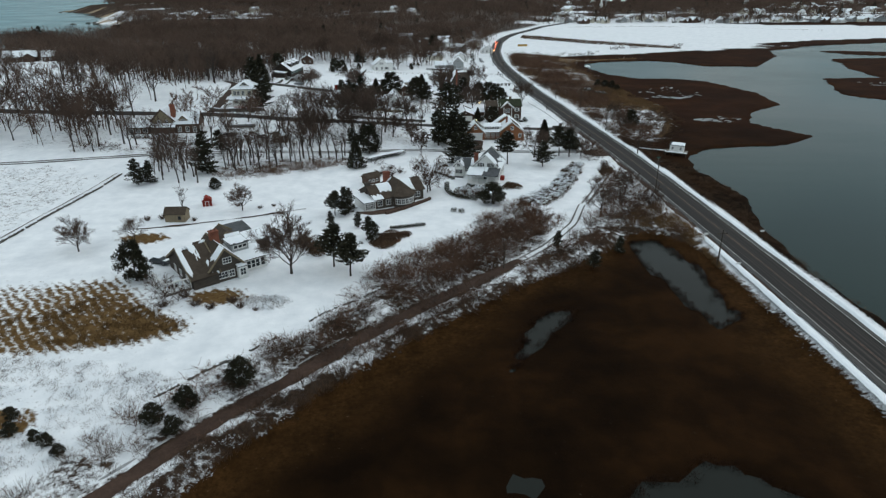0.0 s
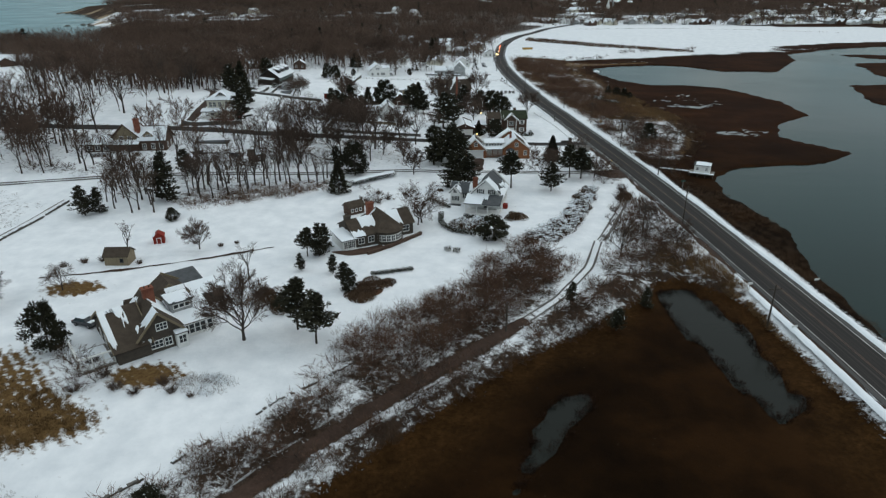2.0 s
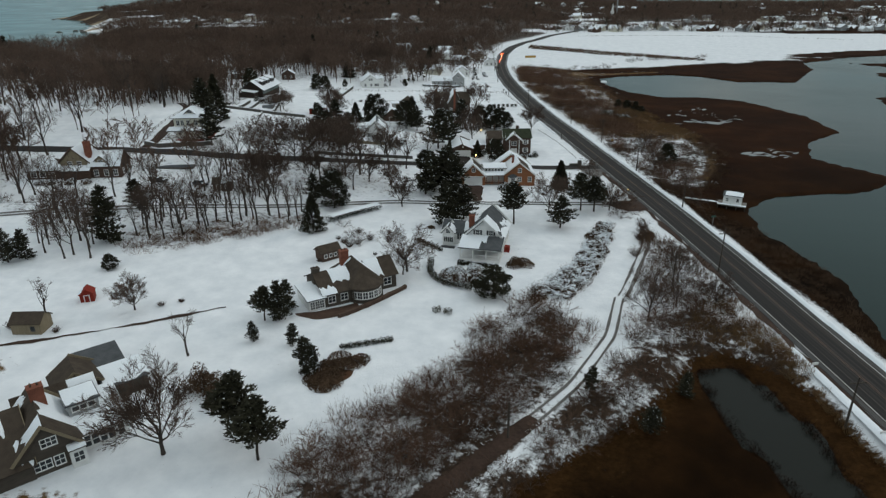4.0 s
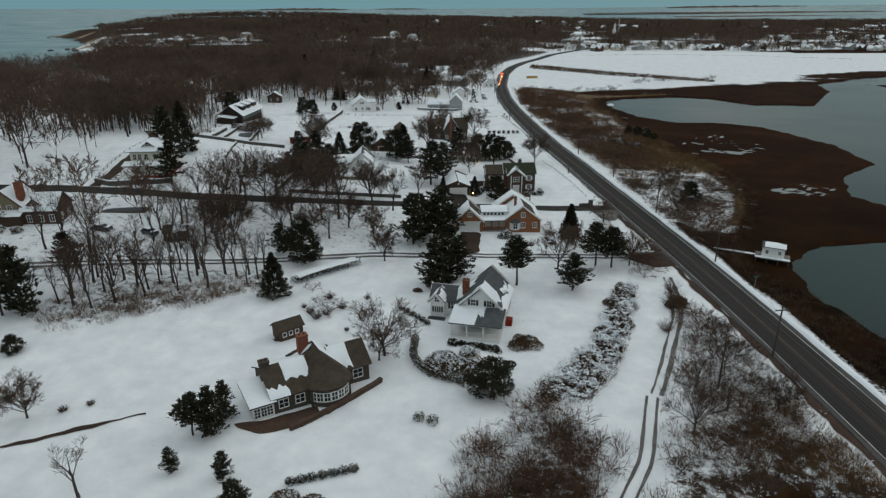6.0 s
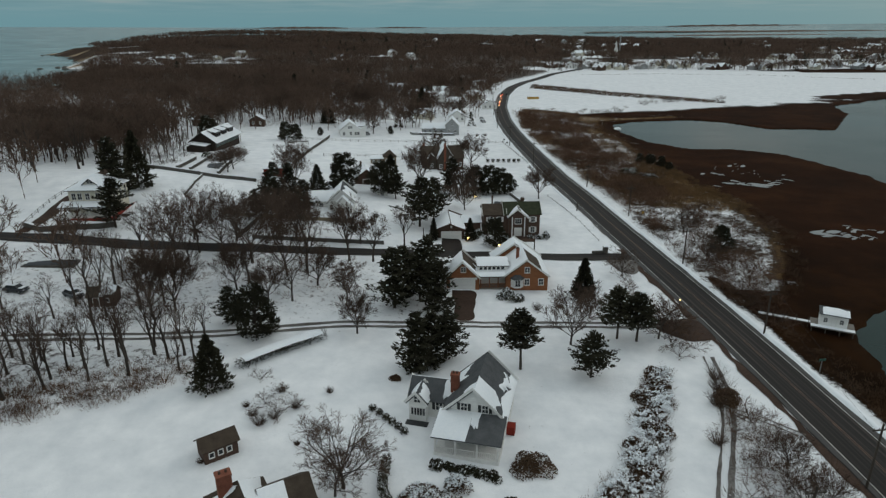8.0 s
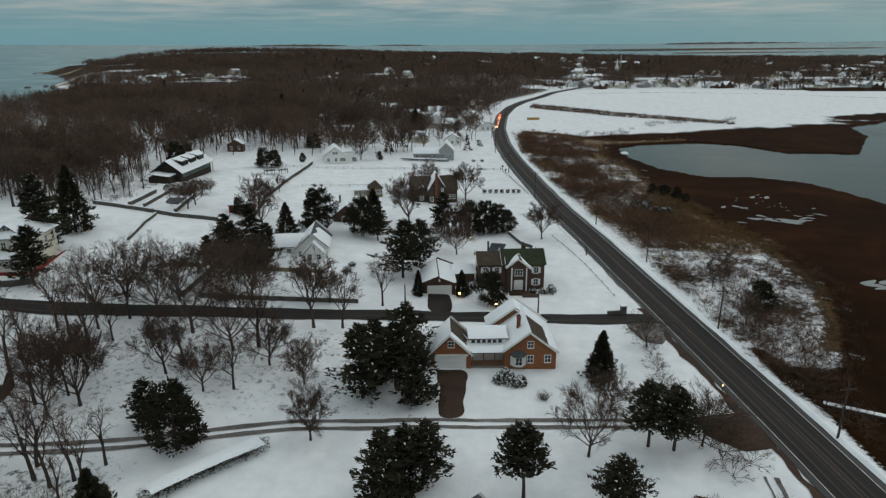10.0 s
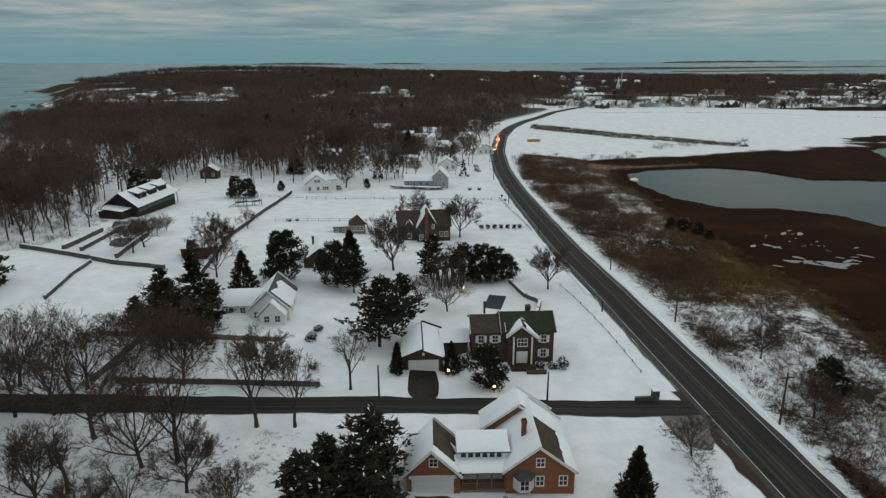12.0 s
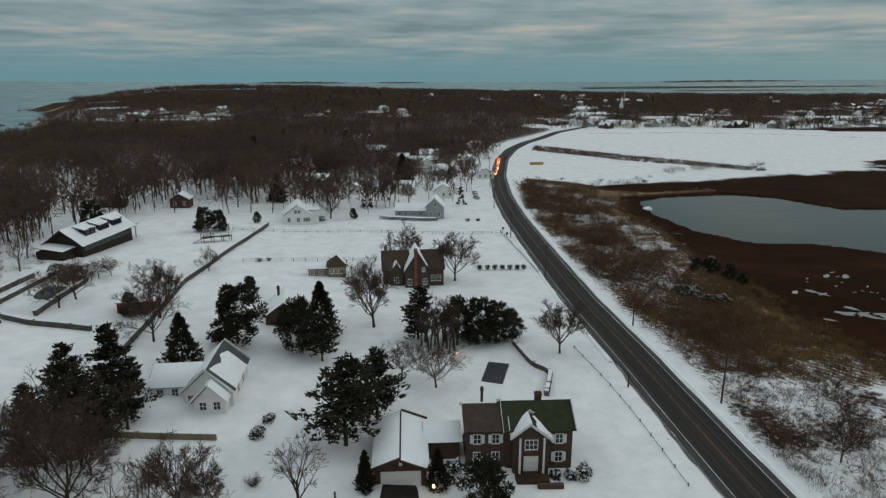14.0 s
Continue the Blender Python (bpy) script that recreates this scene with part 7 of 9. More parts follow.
def grow(rng, out, p, d, length, rad, level, plan):
    """One branch, bent in steps, and the branches that it carries; plan: rows of (count, length share, lean, pieces)."""
    count, share, lean, steps = plan[level]
    nodes, r0 = [p], rad
    for i in range(steps):
        q = nodes[-1] + d * (length / steps)
        r1 = rad * (1 - 0.62 * (i + 1) / steps)
        out.append((level, nodes[-1], q, r0, r1))
        nodes.append(q)
        r0 = r1
        d = (turned(d, rng.uniform(0.04, 0.26), rng) + Vector((0, 0, (0.16, 0.13, 0.10, 0.06)[level] if level < 4 else 0.0))).normalized()
    if level + 1 < len(plan):
        for k in range(count):
            s = 0.28 + 0.72 * (k + rng.random()) / count
            a = min(steps - 1, int(s * steps))
            o = nodes[a].lerp(nodes[a + 1], s * steps - a)
            cd = turned(d, lean * rng.uniform(0.55, 1.3), rng)
            grow(rng, out, o, cd, length * share * rng.uniform(0.7, 1.2) * (1.15 - 0.35 * s), rad * (1 - 0.6 * s) * 0.62, level + 1, plan)
    return nodes


def tree_branches(seed, low, spread, limbs, plan):
    """All branches of one tree about 10 m high: level, two ends, two radii."""
    rng = random.Random(seed)
    out = []
    p, d = Vector((0, 0, -0.3)), Vector((rng.uniform(-0.08, 0.08), rng.uniform(-0.08, 0.08), 1)).normalized()
    joints, r = [p], 0.20
    for i in range(4):
        q = joints[-1] + d * (10 * low + 1.4) / 4
        out.append((-1, joints[-1], q, r * (1.3 if i == 0 else 1 - 0.08 * i), r * (1 - 0.08 * (i + 1))))
        joints.append(q)
        d = turned(d, rng.uniform(0.02, 0.13), rng)
    turn0 = rng.uniform(0, 6.28)
    for k in range(limbs):
        s = (k + 0.5) / limbs
        o = joints[2].lerp(joints[4], s)
        ang = turn0 + k * 2.4 + rng.uniform(-0.4, 0.4)
        lean = spread * rng.uniform(0.75, 1.15) * (1.2 - 0.75 * s)
        ld = Vector((math.cos(ang) * math.sin(lean), math.sin(ang) * math.sin(lean), math.cos(lean)))
        grow(rng, out, o, ld, (8.6 - 10 * low) * rng.uniform(0.62, 0.8), 0.095, 0, plan)
    top = max(b[2].z for b in out)
    k = 10.0 / top
    return [(lv, a * k, b * k, r0, r1) for lv, a, b, r0, r1 in out], rng


def bare_tree_meshes(seed, low, spread, limbs, plan):
    """Trunk and limbs as tapered tubes, and a crown of fine twigs."""
    branches, rng = tree_branches(seed, low, spread, limbs, plan)
    wood, twigs = Soup(), Soup()
    for lv, a, b, r0, r1 in branches:
        if lv < 2:
            wood.tube(a, b, max(r0, 0.024), max(r1, 0.014), 5 if lv < 0 else 3)
        elif lv == 2:
            twigs.blade(a, b, 0.026, rng)
        else:
            twigs.blade(a, b, 0.019 if lv == 3 else 0.017, rng)
    return wood.mesh("trunk", BARK, True), twigs.mesh("crown", TWIG)


def pine_meshes(seed, h, width, bare, droop):
    """An open, irregular pine: pads of needles on tiered boughs; some of the pads carry snow."""
    rng = random.Random(seed)
    wood, green, white = Soup(), Soup(), Soup()
    r = h * 0.02
    p, d = Vector((0, 0, -0.3)), Vector((0, 0, 1))
    joints = [p]
    for i in range(6):
        q = p + d * (h / 6)
        wood.tube(p, q, r * (1 - i / 6.5), r * (1 - (i + 1) / 6.5), 6)
        p, d = q, turned(Vector((0, 0, 1)), rng.uniform(0, 0.12), rng)
        joints.append(p)
    boughs = 96
    for k in range(boughs):
        s = bare + (1 - bare) * ((k + rng.random()) / boughs) ** 0.95
        a = s * 6
        base = joints[min(5, int(a))].lerp(joints[min(5, int(a)) + 1], a - min(5, int(a)))
        t = (s - bare) / (1 - bare)
        reach = width * (0.12 + 1.0 * min(1.0, 0.55 + 2 * t) * (1 - t) ** 0.75) * rng.uniform(0.45, 1.25)
        ang = rng.uniform(0, 2 * math.pi)
        flat = Vector((math.cos(ang), math.sin(ang), 0))
        tip = base + flat * reach + Vector((0, 0, reach * rng.uniform(0.05, 0.5) - droop * reach))
        wood.tube(base, tip, 0.05, 0.015, 3)
        across = Vector((-flat.y, flat.x, 0))
        for j in range(int(18 + 22 * reach / width)):
            v = rng.uniform(0.18, 1.05)
            spread = 0.22 * reach * (1.15 - v) + 0.16
            o = base.lerp(tip, v) + across * rng.gauss(0, spread) + Vector((0, 0, rng.gauss(0.04, 0.10)))
            d = (flat * rng.uniform(0.3, 1.0) + across * rng.gauss(0, 0.6) + Vector((0, 0, rng.uniform(-0.1, 0.7)))).normalized()
            z = rng.uniform(0.24, 0.52)
            green.blade(o - d * z * 0.4, o + d * z, z * 0.38, rng)
            if rng.random() < 0.045 and k % 3:
                white.tuft(o + Vector((0, 0, 0.12)), 0.26, rng, 0)
    return wood.mesh("trunk", BARK, True), green.mesh("crown", NEEDLE), white.mesh("snow", SNOW)


def cedar_meshes(seed, h, width, power=0.8):
    """A dense, conical evergreen to the ground."""
    rng = random.Random(seed)
    wood, green, white = Soup(), Soup(), Soup()
    wood.tube(Vector((0, 0, -0.3)), Vector((0, 0, h * 0.9)), h * 0.02, 0.03, 6)
    for k in range(4600):
        s = rng.random() ** 1.1
        ang = rng.uniform(0, 2 * math.pi)
        hollow, amp = 0.25, 1.5
        lump = 1 + amp * (0.10 * math.sin(ang * 3 + s * 9 + seed) + 0.12 * math.sin(ang * 5 - s * 19) + 0.10 * math.sin(ang * 2 + s * 37))
        shape = (1 - s) ** power * (0.78 + 0.34 * abs(math.sin(s * 23 + ang)))
        rad = width * shape * lump * math.sqrt(rng.uniform(hollow, 1.0)) * min(1, 0.72 + s * 4)
        o = Vector((math.cos(ang) * rad, math.sin(ang) * rad, 0.1 + s * h * 0.95))
        out = Vector((math.cos(ang), math.sin(ang), rng.gauss(0.5, 0.6))).normalized()
        z = rng.uniform(0.2, 0.46)
        green.blade(o - out * z * 0.4, o + out * z, z * 0.45, rng)
        if k % 60 == 0 and s < 0.7:
            white.tuft(o + Vector((0, 0, 0.12)), 0.2, rng, 0)
    return wood.mesh("trunk", BARK, True), green.mesh("crown", NEEDLE), white.mesh("snow", SNOW)


def yew_meshes(seed, h, width):
    """A broad evergreen built of many uneven leafy lumps, with gaps that show the stems."""
    rng = random.Random(seed)
    wood, green, white = Soup(), Soup(), Soup()
    wood.tube(Vector((0, 0, -0.3)), Vector((0, 0, h * 0.6)), h * 0.025, 0.06, 6)
    for k in range(64):
        u = (k + rng.random()) / 64
        reach = width * (0.25 + 0.95 * math.sin(math.pi * (0.16 + 0.80 * u)) ** 0.8) * rng.uniform(0.45, 1.0) * (1 - 0.35 * u)
        a = rng.uniform(0, 6.283)
        c = Vector((math.cos(a) * reach, math.sin(a) * reach, h * (0.08 + 0.86 * u)))
        wood.tube(Vector((0, 0, c.z * 0.7)), c, 0.06, 0.02, 3)
        lump = rng.uniform(0.75, 1.35)
        for _ in range(110):
            d = Vector((rng.gauss(0, 1), rng.gauss(0, 1), rng.gauss(0.15, 0.8))).normalized()
            o = c + d * lump * rng.random() ** 0.45
            z = rng.uniform(0.2, 0.44)
            green.blade(o - d * z * 0.4, o + (d + Vector((0, 0, 0.35))) * z, z * 0.4, rng)
        if k % 4 == 0:
            for _ in range(7):
                white.tuft(c + Vector((rng.gauss(0, 0.4), rng.gauss(0, 0.4), lump * 0.9)), 0.22, rng, 0)
    return wood.mesh("trunk", BARK, True), green.mesh("crown", NEEDLE), white.mesh("snow", SNOW)


BROAD_PLAN = ((6, 0.50, 0.66, 3), (5, 0.58, 0.66, 2), (5, 0.66, 0.62, 1), (5, 0.80, 0.55, 1), (0, 0, 0, 1))
TALL_PLAN = ((4, 0.52, 0.60, 3), (4, 0.60, 0.65, 2), (4, 0.68, 0.60, 1), (5, 0.80, 0.55, 1), (0, 0, 0, 1))
SLIM_PLAN = ((4, 0.48, 0.52, 3), (3, 0.60, 0.60, 1), (4, 0.70, 0.55, 1), (4, 0.80, 0.5, 1), (0, 0, 0, 1))
BARE_BROAD = [bare_tree_meshes(30 + i, 0.15, 0.92, 8, BROAD_PLAN) for i in range(4)]
FULL_PLAN = ((6, 0.50, 0.60, 3), (6, 0.58, 0.60, 2), (6, 0.64, 0.58, 1), (6, 0.74, 0.52, 1), (0, 0, 0, 1))
BARE_FULL = [bare_tree_meshes(40 + i, 0.16, 0.80, 9, FULL_PLAN) for i in range(3)]
BARE_TALL = [bare_tree_meshes(10 + i, 0.30, 0.62, 6, TALL_PLAN) for i in range(5)]
BARE_SLIM = [bare_tree_meshes(50 + i, 0.34, 0.42, 4, SLIM_PLAN) for i in range(5)]
def bush_meshes(seed):
    """A many-stemmed bare bush, to be planted small: its twigs are thick for its 10 m."""
    branches, rng = tree_branches(seed, 0.04, 1.0, 7, ((4, 0.6, 0.7, 1), (4, 0.65, 0.65, 1), (4, 0.75, 0.6, 1), (0, 0, 0, 1)))
    wood, twigs = Soup(), Soup()
    for lv, a, b, r0, r1 in branches:
        if lv < 1:
            wood.tube(a, b, 0.09, 0.06, 3)
        else:
            twigs.blade(a, b, (0.075, 0.062, 0.052)[min(lv - 1, 2)], rng)
    return wood.mesh("trunk", BARK, True), twigs.mesh("crown", BUSH_TWIG)


BUSH_TWIG = surface("russet_bush_twigs", (0.045, 0.028, 0.020), (0.125, 0.078, 0.054), 0.4, 0.95, 0, 0, 8, None, 0.6)
BUSHES = [bush_meshes(90 + i) for i in range(5)]
PINES = [pine_meshes(70, 10.0, 3.4, 0.12, 0.12), pine_meshes(71, 10.0, 3.0, 0.06, 0.18), pine_meshes(72, 10.0, 3.8, 0.18, 0.06)]
TALL_PINES = [pine_meshes(73, 10.0, 2.9, 0.40, 0.08), pine_meshes(74, 10.0, 3.2, 0.34, 0.10)]
CEDARS = [cedar_meshes(80, 10.0, 3.0), cedar_meshes(81, 10.0, 2.1, 0.7), yew_meshes(82, 10.0, 4.2)]
tree_rng = random.Random(5)


def plant(name, meshes, x, y, h, label, category, group, wide=1.0, sink=0.0):
    k = h / 10.0
    e = thing(name, x, y, ground_z(x, y) - sink, tree_rng.uniform(0, 360), label, category, group)
    e.scale = (k * wide, k * wide, k)
    for nm, me in zip(("trunk", "crown", "snow"), meshes):
        ob = shared(nm, me, e)
        if nm == "snow":
            tagged(ob, kind="stuff")
    return e


def bare(kinds, rows, label, group, wide=1.0, tall=1.0):
    for x, y, h in rows:
        h *= tall
        plant("bare_tree", tree_rng.choice(kinds), x, y, h, label, "tree", group, wide * tree_rng.uniform(0.9, 1.1))


def evergreen(kinds, rows, label, group, wide=1.0, name="pine_tree"):
    for x, y, h in rows:
        plant(name, tree_rng.choice(kinds), x, y, h, label, "tree", group, wide * tree_rng.uniform(0.9, 1.1))


# single evergreens, from the village green down to the marsh
evergreen(PINES, [(-7.8, 288.6, 9.5), (0.7, 262.2, 13.5), (4.3, 269.5, 12), (8.9, 302.3, 11.5), (-39.8, 265.3, 10), (-34.7, 268.5, 12), (-41, 259.3, 7), (-31, 258, 9), (-30, 264, 9.5), (-36.5, 261, 10)],
          "dark pine with snow-dusted boughs on a snowy lawn", "village pines", 1.15)
evergreen(CEDARS[:1], [(-29.6, 281, 9.5), (-10.2, 300.6, 11.5), (13.7, 254.5, 6), (35.4, 220.9, 8.6), (-26.5, 184.6, 9), (-76.7, 271.4, 16), (36.1, 222.8, 8)],
          "conical dark evergreen standing in snow", "conical evergreens", 1.0, "evergreen_tree")
evergreen(CEDARS[1:2], [(4.6, 253.0, 5.8)],
          "narrow dark evergreen standing in snow", "narrow evergreens", 1.0, "evergreen_tree")
evergreen(CEDARS[2:], [(17, 303.6, 9), (21, 302.6, 9.4), (24.6, 303, 8.6), (27.4, 304.4, 6.4)], "dense dark evergreen in a row behind a covered pool", "pool-side evergreens", 0.95, "evergreen_tree")
plant("evergreen_tree", CEDARS[2], 73.8, 248.2, 7.0, "broad dark evergreen in roadside scrub", "tree", "round evergreens", 1.0)
plant("evergreen_tree", CEDARS[2], 19.6, 250.4, 7.2, "round brown-green evergreen before a brown house", "tree", "round evergreens", 1.1)
evergreen(CEDARS[2:], [(-20.6, 413.6, 4), (-58.4, 107.2, 8.2), (-15.9, 128.5, 4.4), (-52.1, 398.2, 4), (-47.9, 300.5, 5), (-30.1, 319.5, 5)],
          "round dense dark evergreen in snow", "round evergreens", 0.9, "evergreen_tree")
evergreen(PINES, [(-1.9, 213.3, 12.5), (6.3, 212.5, 10.5), (4.2, 224, 11), (-0.5, 219, 10.5), (2.8, 216.5, 11.4), (5.8, 193, 9.5), (30.7, 190.3, 8.1),
                  (-29.7, 204.3, 7.2), (3.4, 190.5, 10.4), (8.0, 195, 9.0)],
          "dark pine with open boughs beside the dirt lane", "lane pines", 1.25)
evergreen(PINES, [(-68.4, 175.5, 12.8), (-69.8, 193, 8), (-24.2, 144.1, 7.4), (-26.4, 137, 3.8), (-20, 136, 4), (-83.6, 165, 7.6), (-81, 166.5, 6.5),
                  (-23.6, 147.5, 6), (24.4, 125.3, 4.4), (30.9, 118.1, 4.3), (38.3, 126.3, 4.1), (-76.3, 258.5, 17), (-69.3, 243.2, 12)],
          "dark wind-bent pine on a snowy slope", "slope pines", 1.1)
evergreen(TALL_PINES, [(-22.2, 114.8, 9.4), (-18.3, 110.4, 9.0), (38, 203.2, 10), (41.2, 202.4, 9.4), (19.9, 192.2, 10.6), (-16.7, 130.4, 5.0), (-26.6, 144, 6.4)],
          "dark pine with a bare lower trunk in snow", "bare-trunked pines", 1.15)
plant("evergreen_tree", CEDARS[2], -24.1, 199.4, 9.6, "broad dark evergreen beside a dirt lane", "tree", "round evergreens", 1.0)
evergreen(CEDARS[2:], [(-29.6, 75.6, 4.4), (-35, 70.1, 3.4), (-38.3, 67, 2.9), (-35.4, 65.6, 2.6), (-62.1, 162.7, 3), (-50, 62.7, 1.9), (-47.5, 61, 1.7), (-52.2, 63.7, 1.6), (-55.7, 64.7, 2.0), (-57.6, 67.8, 1.8)],
          "low rounded dark juniper on the brushy bank", "bank junipers", 1.2, "juniper")
plant("evergreen_tree", CEDARS[2], -24.2, 292.3, 11.5, "broad dense dark evergreen beside a brown barn", "tree", "round evergreens", 1.05)
plant("evergreen_tree", CEDARS[2], -12.4, 291.4, 10.5, "broad dense dark evergreen beside a brown barn", "tree", "round evergreens", 0.95)
plant("evergreen_tree", CEDARS[2], -64, 381, 8, "broad dark evergreen near a climbing frame", "tree", "round evergreens", 1.0)
plant("evergreen_tree", CEDARS[2], -59.5, 382, 7, "broad dark evergreen near a climbing frame", "tree", "round evergreens", 1.1)
evergreen(CEDARS[2:], [(88.7, 353.1, 4.2), (91.4, 348.2, 4.6), (85.3, 356.7, 4.0), (89.5, 357.5, 3.6), (93, 344, 3.2)], "dark juniper among tawny scrub at the marsh edge", "scrub junipers", 1.1, "juniper")
plant("evergreen_tree", CEDARS[2], 12.6, 154.4, 5.6, "large round brown-green evergreen on a lawn", "tree", "round evergreens", 1.55)
plant("evergreen_tree", CEDARS[0], -9, 506, 15, "tall dark evergreen among village houses", "tree", "conical evergreens", 1.1)
plant("evergreen_tree", CEDARS[0], -56, 440, 12, "dark evergreen at the edge of the woods", "tree", "conical evergreens", 1.2)
plant("evergreen_tree", CEDARS[2], -95, 372, 10, "dark evergreen at the edge of the woods", "tree", "round evergreens", 0.9)
for x_, y_, h_ in ((-50.5, 100.5, 4.6), (-47.5, 99.4, 4.0), (-53, 103.5, 4.2), (-50, 98.5, 3.2)):
    plant("bare_shrub", BUSHES[1], x_, y_, h_, "tall bare bush tangled before a shingle house", "shrub", "house bushes", 1.1, 0.1)
# single bare trees
bare(BARE_FULL, [(-0.6, 306.9, 15), (2.3, 355, 12.3), (16.6, 342.5, 13.5), (-42.6, 301.4, 12.5), (36.7, 297.6, 11), (-29.9, 111, 13), (-50, 147, 7), (-76.6, 120.8, 8), (-7.5, 202.5, 9), (-27.6, 244.2, 13.5), (-15.9, 245.7, 10), (-12.7, 246.0, 7), (-41.4, 208, 12.5), (-33, 217, 10.5), (-18, 221, 10), (-48.5, 213.5, 11), (-11.3, 216.1, 9), (-25.7, 212.8, 8.5), (35.2, 212.4, 7.0), (33.6, 213.6, 6.0)],
     "rounded bare tree with a dense crown of fine twigs", "full bare trees", 1.0, 1.06)
bare(BARE_BROAD, [(-29.1, 412.6, 13), (-38.2, 289, 10), (6.8, 284.5, 7.2), (12.9, 281.7, 8.3),
                  (-46.3, 337.3, 6), (-62.5, 301.2, 8), (-62.7, 307.4, 8.5), (-3.8, 164.3, 9.5), (-4.6, 163, 7), 
                  (-67.8, 127.2, 4.8), (46.4, 232.1, 6.5)],
     "broad bare deciduous tree with fine twigs in snow", "broad bare trees", 1.15, 1.08)
bare(BARE_BROAD, [(-38, 253, 9), (-34.5, 251.5, 8.5), (-31, 253, 8), (-41, 251.5, 8.5), (-29, 251.5, 7)],
     "bare tree in a brown tangle at the foot of pines", "tangled bare trees", 1.15)
bare(BARE_SLIM, [(11.5, 298.2, 8.5), (13.2, 297, 9), (14.6, 298.4, 9), (16.2, 297.6, 8), (13.8, 299.5, 9.5), (12.4, 299.8, 8.5), (15.2, 296.2, 7.5), (10.4, 301, 9.5), (9.6, 299, 8), (16.8, 300.4, 9), (14.2, 301.6, 10), (11.2, 296.4, 7)],
     "slender russet bare tree in a dense clump", "russet clump", 1.25)
bare(BARE_BROAD + BARE_TALL[:2], [(-50.1, 240.3, 11.3), (-51.9, 233, 12), (-46.3, 233.3, 11), (-41.6, 234.4, 12), (-33.7, 229.9, 14), (-25.1, 224.9, 13), (-21.3, 226.5, 14), (-13.7, 234.9, 13), (-8.5, 235.5, 11), (-2.3, 246.6, 9.6),
                 (-21.4, 213.7, 9), (-40.5, 241, 11), (29.5, 200.9, 9),
                 (-71.2, 228.5, 7), (-44.4, 205.2, 10.7), (45.3, 203.3, 7.4), (38.6, 146, 8), (45, 151, 6), (48.5, 160.5, 6.5), (43, 157, 5.5), (52, 151, 5.5), (50.5, 169, 5), (70, 262, 7), (68.5, 242, 6.5)],
     "tall bare tree with grey bark beside a lane", "lane bare trees", 0.95, 1.22)
bare(BARE_SLIM, [(-63.5, 144, 6.1), (-35.3, 132.9, 6.2), (-31.5, 219.8, 8), (-52.1, 204.5, 6.2), (-35, 262, 9), (-38, 258, 8), (-31, 257, 8), (-33.5, 254, 9), (-29, 261, 7), (13, 300, 9), (16, 299, 8.5), (11, 298.5, 8)],
     "slender bare tree in a tangled clump", "slender bare trees", 1.2, 1.25)


def scatter(poly, n, seed, gap):
    """Random places in a polygon, at least gap metres apart."""
    rng = random.Random(seed)
    xs_, ys_ = [p[0] for p in poly], [p[1] for p in poly]
    got, tries = [], 0
    while len(got) < n and tries < n * 40:
        tries += 1
        x, y = rng.uniform(min(xs_), max(xs_)), rng.uniform(min(ys_), max(ys_))
        if all((x - a) ** 2 + (y - b) ** 2 > gap * gap for a, b in got) and float(poly_dist(np.array([x]), np.array([y]), poly)[0]) > 0:
            got.append((x, y))
    return got


GROVE_1 = [(-118, 194), (-60, 199), (-36, 204), (-30, 212), (-20, 213), (-8, 214), (-8, 234), (-40, 231), (-58, 230), (-64, 222), (-62, 208), (-78, 204), (-118, 203)]
GROVE_WEST = [(-118, 194), (-60, 199), (-46, 203), (-43, 212), (-44, 230), (-58, 230), (-64, 222), (-62, 208), (-78, 204), (-118, 203)]
GROVE_2 = [(-66, 178), (-58, 177), (-30, 190), (-30, 197), (-66, 193)]
GROVE_3 = [(-195, 243), (-100, 241), (-98, 262), (-104, 300), (-128, 350), (-190, 330), (-230, 280)]
GROVE_4 = [(-150, 345), (-104, 366), (-90, 408), (-56, 420), (-40, 455), (-36, 530), (-60, 540), (-110, 450), (-175, 400)]
GROVE_5 = [(-180, 205), (-112, 206), (-112, 232), (-190, 234)]
GROVE_6 = [(-150, 300), (-102, 300), (-97, 335), (-99, 362), (-112, 380), (-160, 380)]
for poly, n, seed, gap, kinds, lo, hi, text, grp in (
        (GROVE_6, 26, 7, 5.0, BARE_TALL, 12, 16, "bare tree beside a long low house", "house-side wood"),
        (GROVE_WEST, 30, 1, 4.0, BARE_SLIM + BARE_TALL + BARE_TALL, 9, 15, "bare tree in the grove between two lanes", "grove between lanes"),
        (GROVE_2, 36, 2, 2.2, BARE_SLIM + BARE_TALL[:2], 8.5, 13, "slender bare tree at the edge of a snowfield", "snowfield edge trees"),
        (GROVE_3, 42, 3, 6.0, BARE_TALL, 13, 18, "tall bare tree in a snowy open wood", "open wood"),
        (GROVE_4, 30, 4, 7.0, BARE_TALL + BARE_BROAD, 12, 16, "tall bare tree at the edge of the woods", "wood edge"),
        (GROVE_5, 26, 6, 5.0, BARE_TALL, 12, 16, "bare tree in a roadside wood", "roadside wood")):
    for x, y in scatter(poly, n, seed, gap):
        plant("bare_tree", tree_rng.choice(kinds), x, y, tree_rng.uniform(lo, hi), text, "tree", grp)
COPSE = [(-88, 190), (-84, 174), (-76, 166), (-68, 163), (-66, 170), (-70, 186)]
for x, y in scatter(COPSE, 26, 12, 2.0):
    plant("bare_tree", tree_rng.choice(BARE_SLIM + BARE_TALL[:2]), x, y, tree_rng.uniform(8, 12), "slender pale bare tree in a small copse", "tree", "small copse")
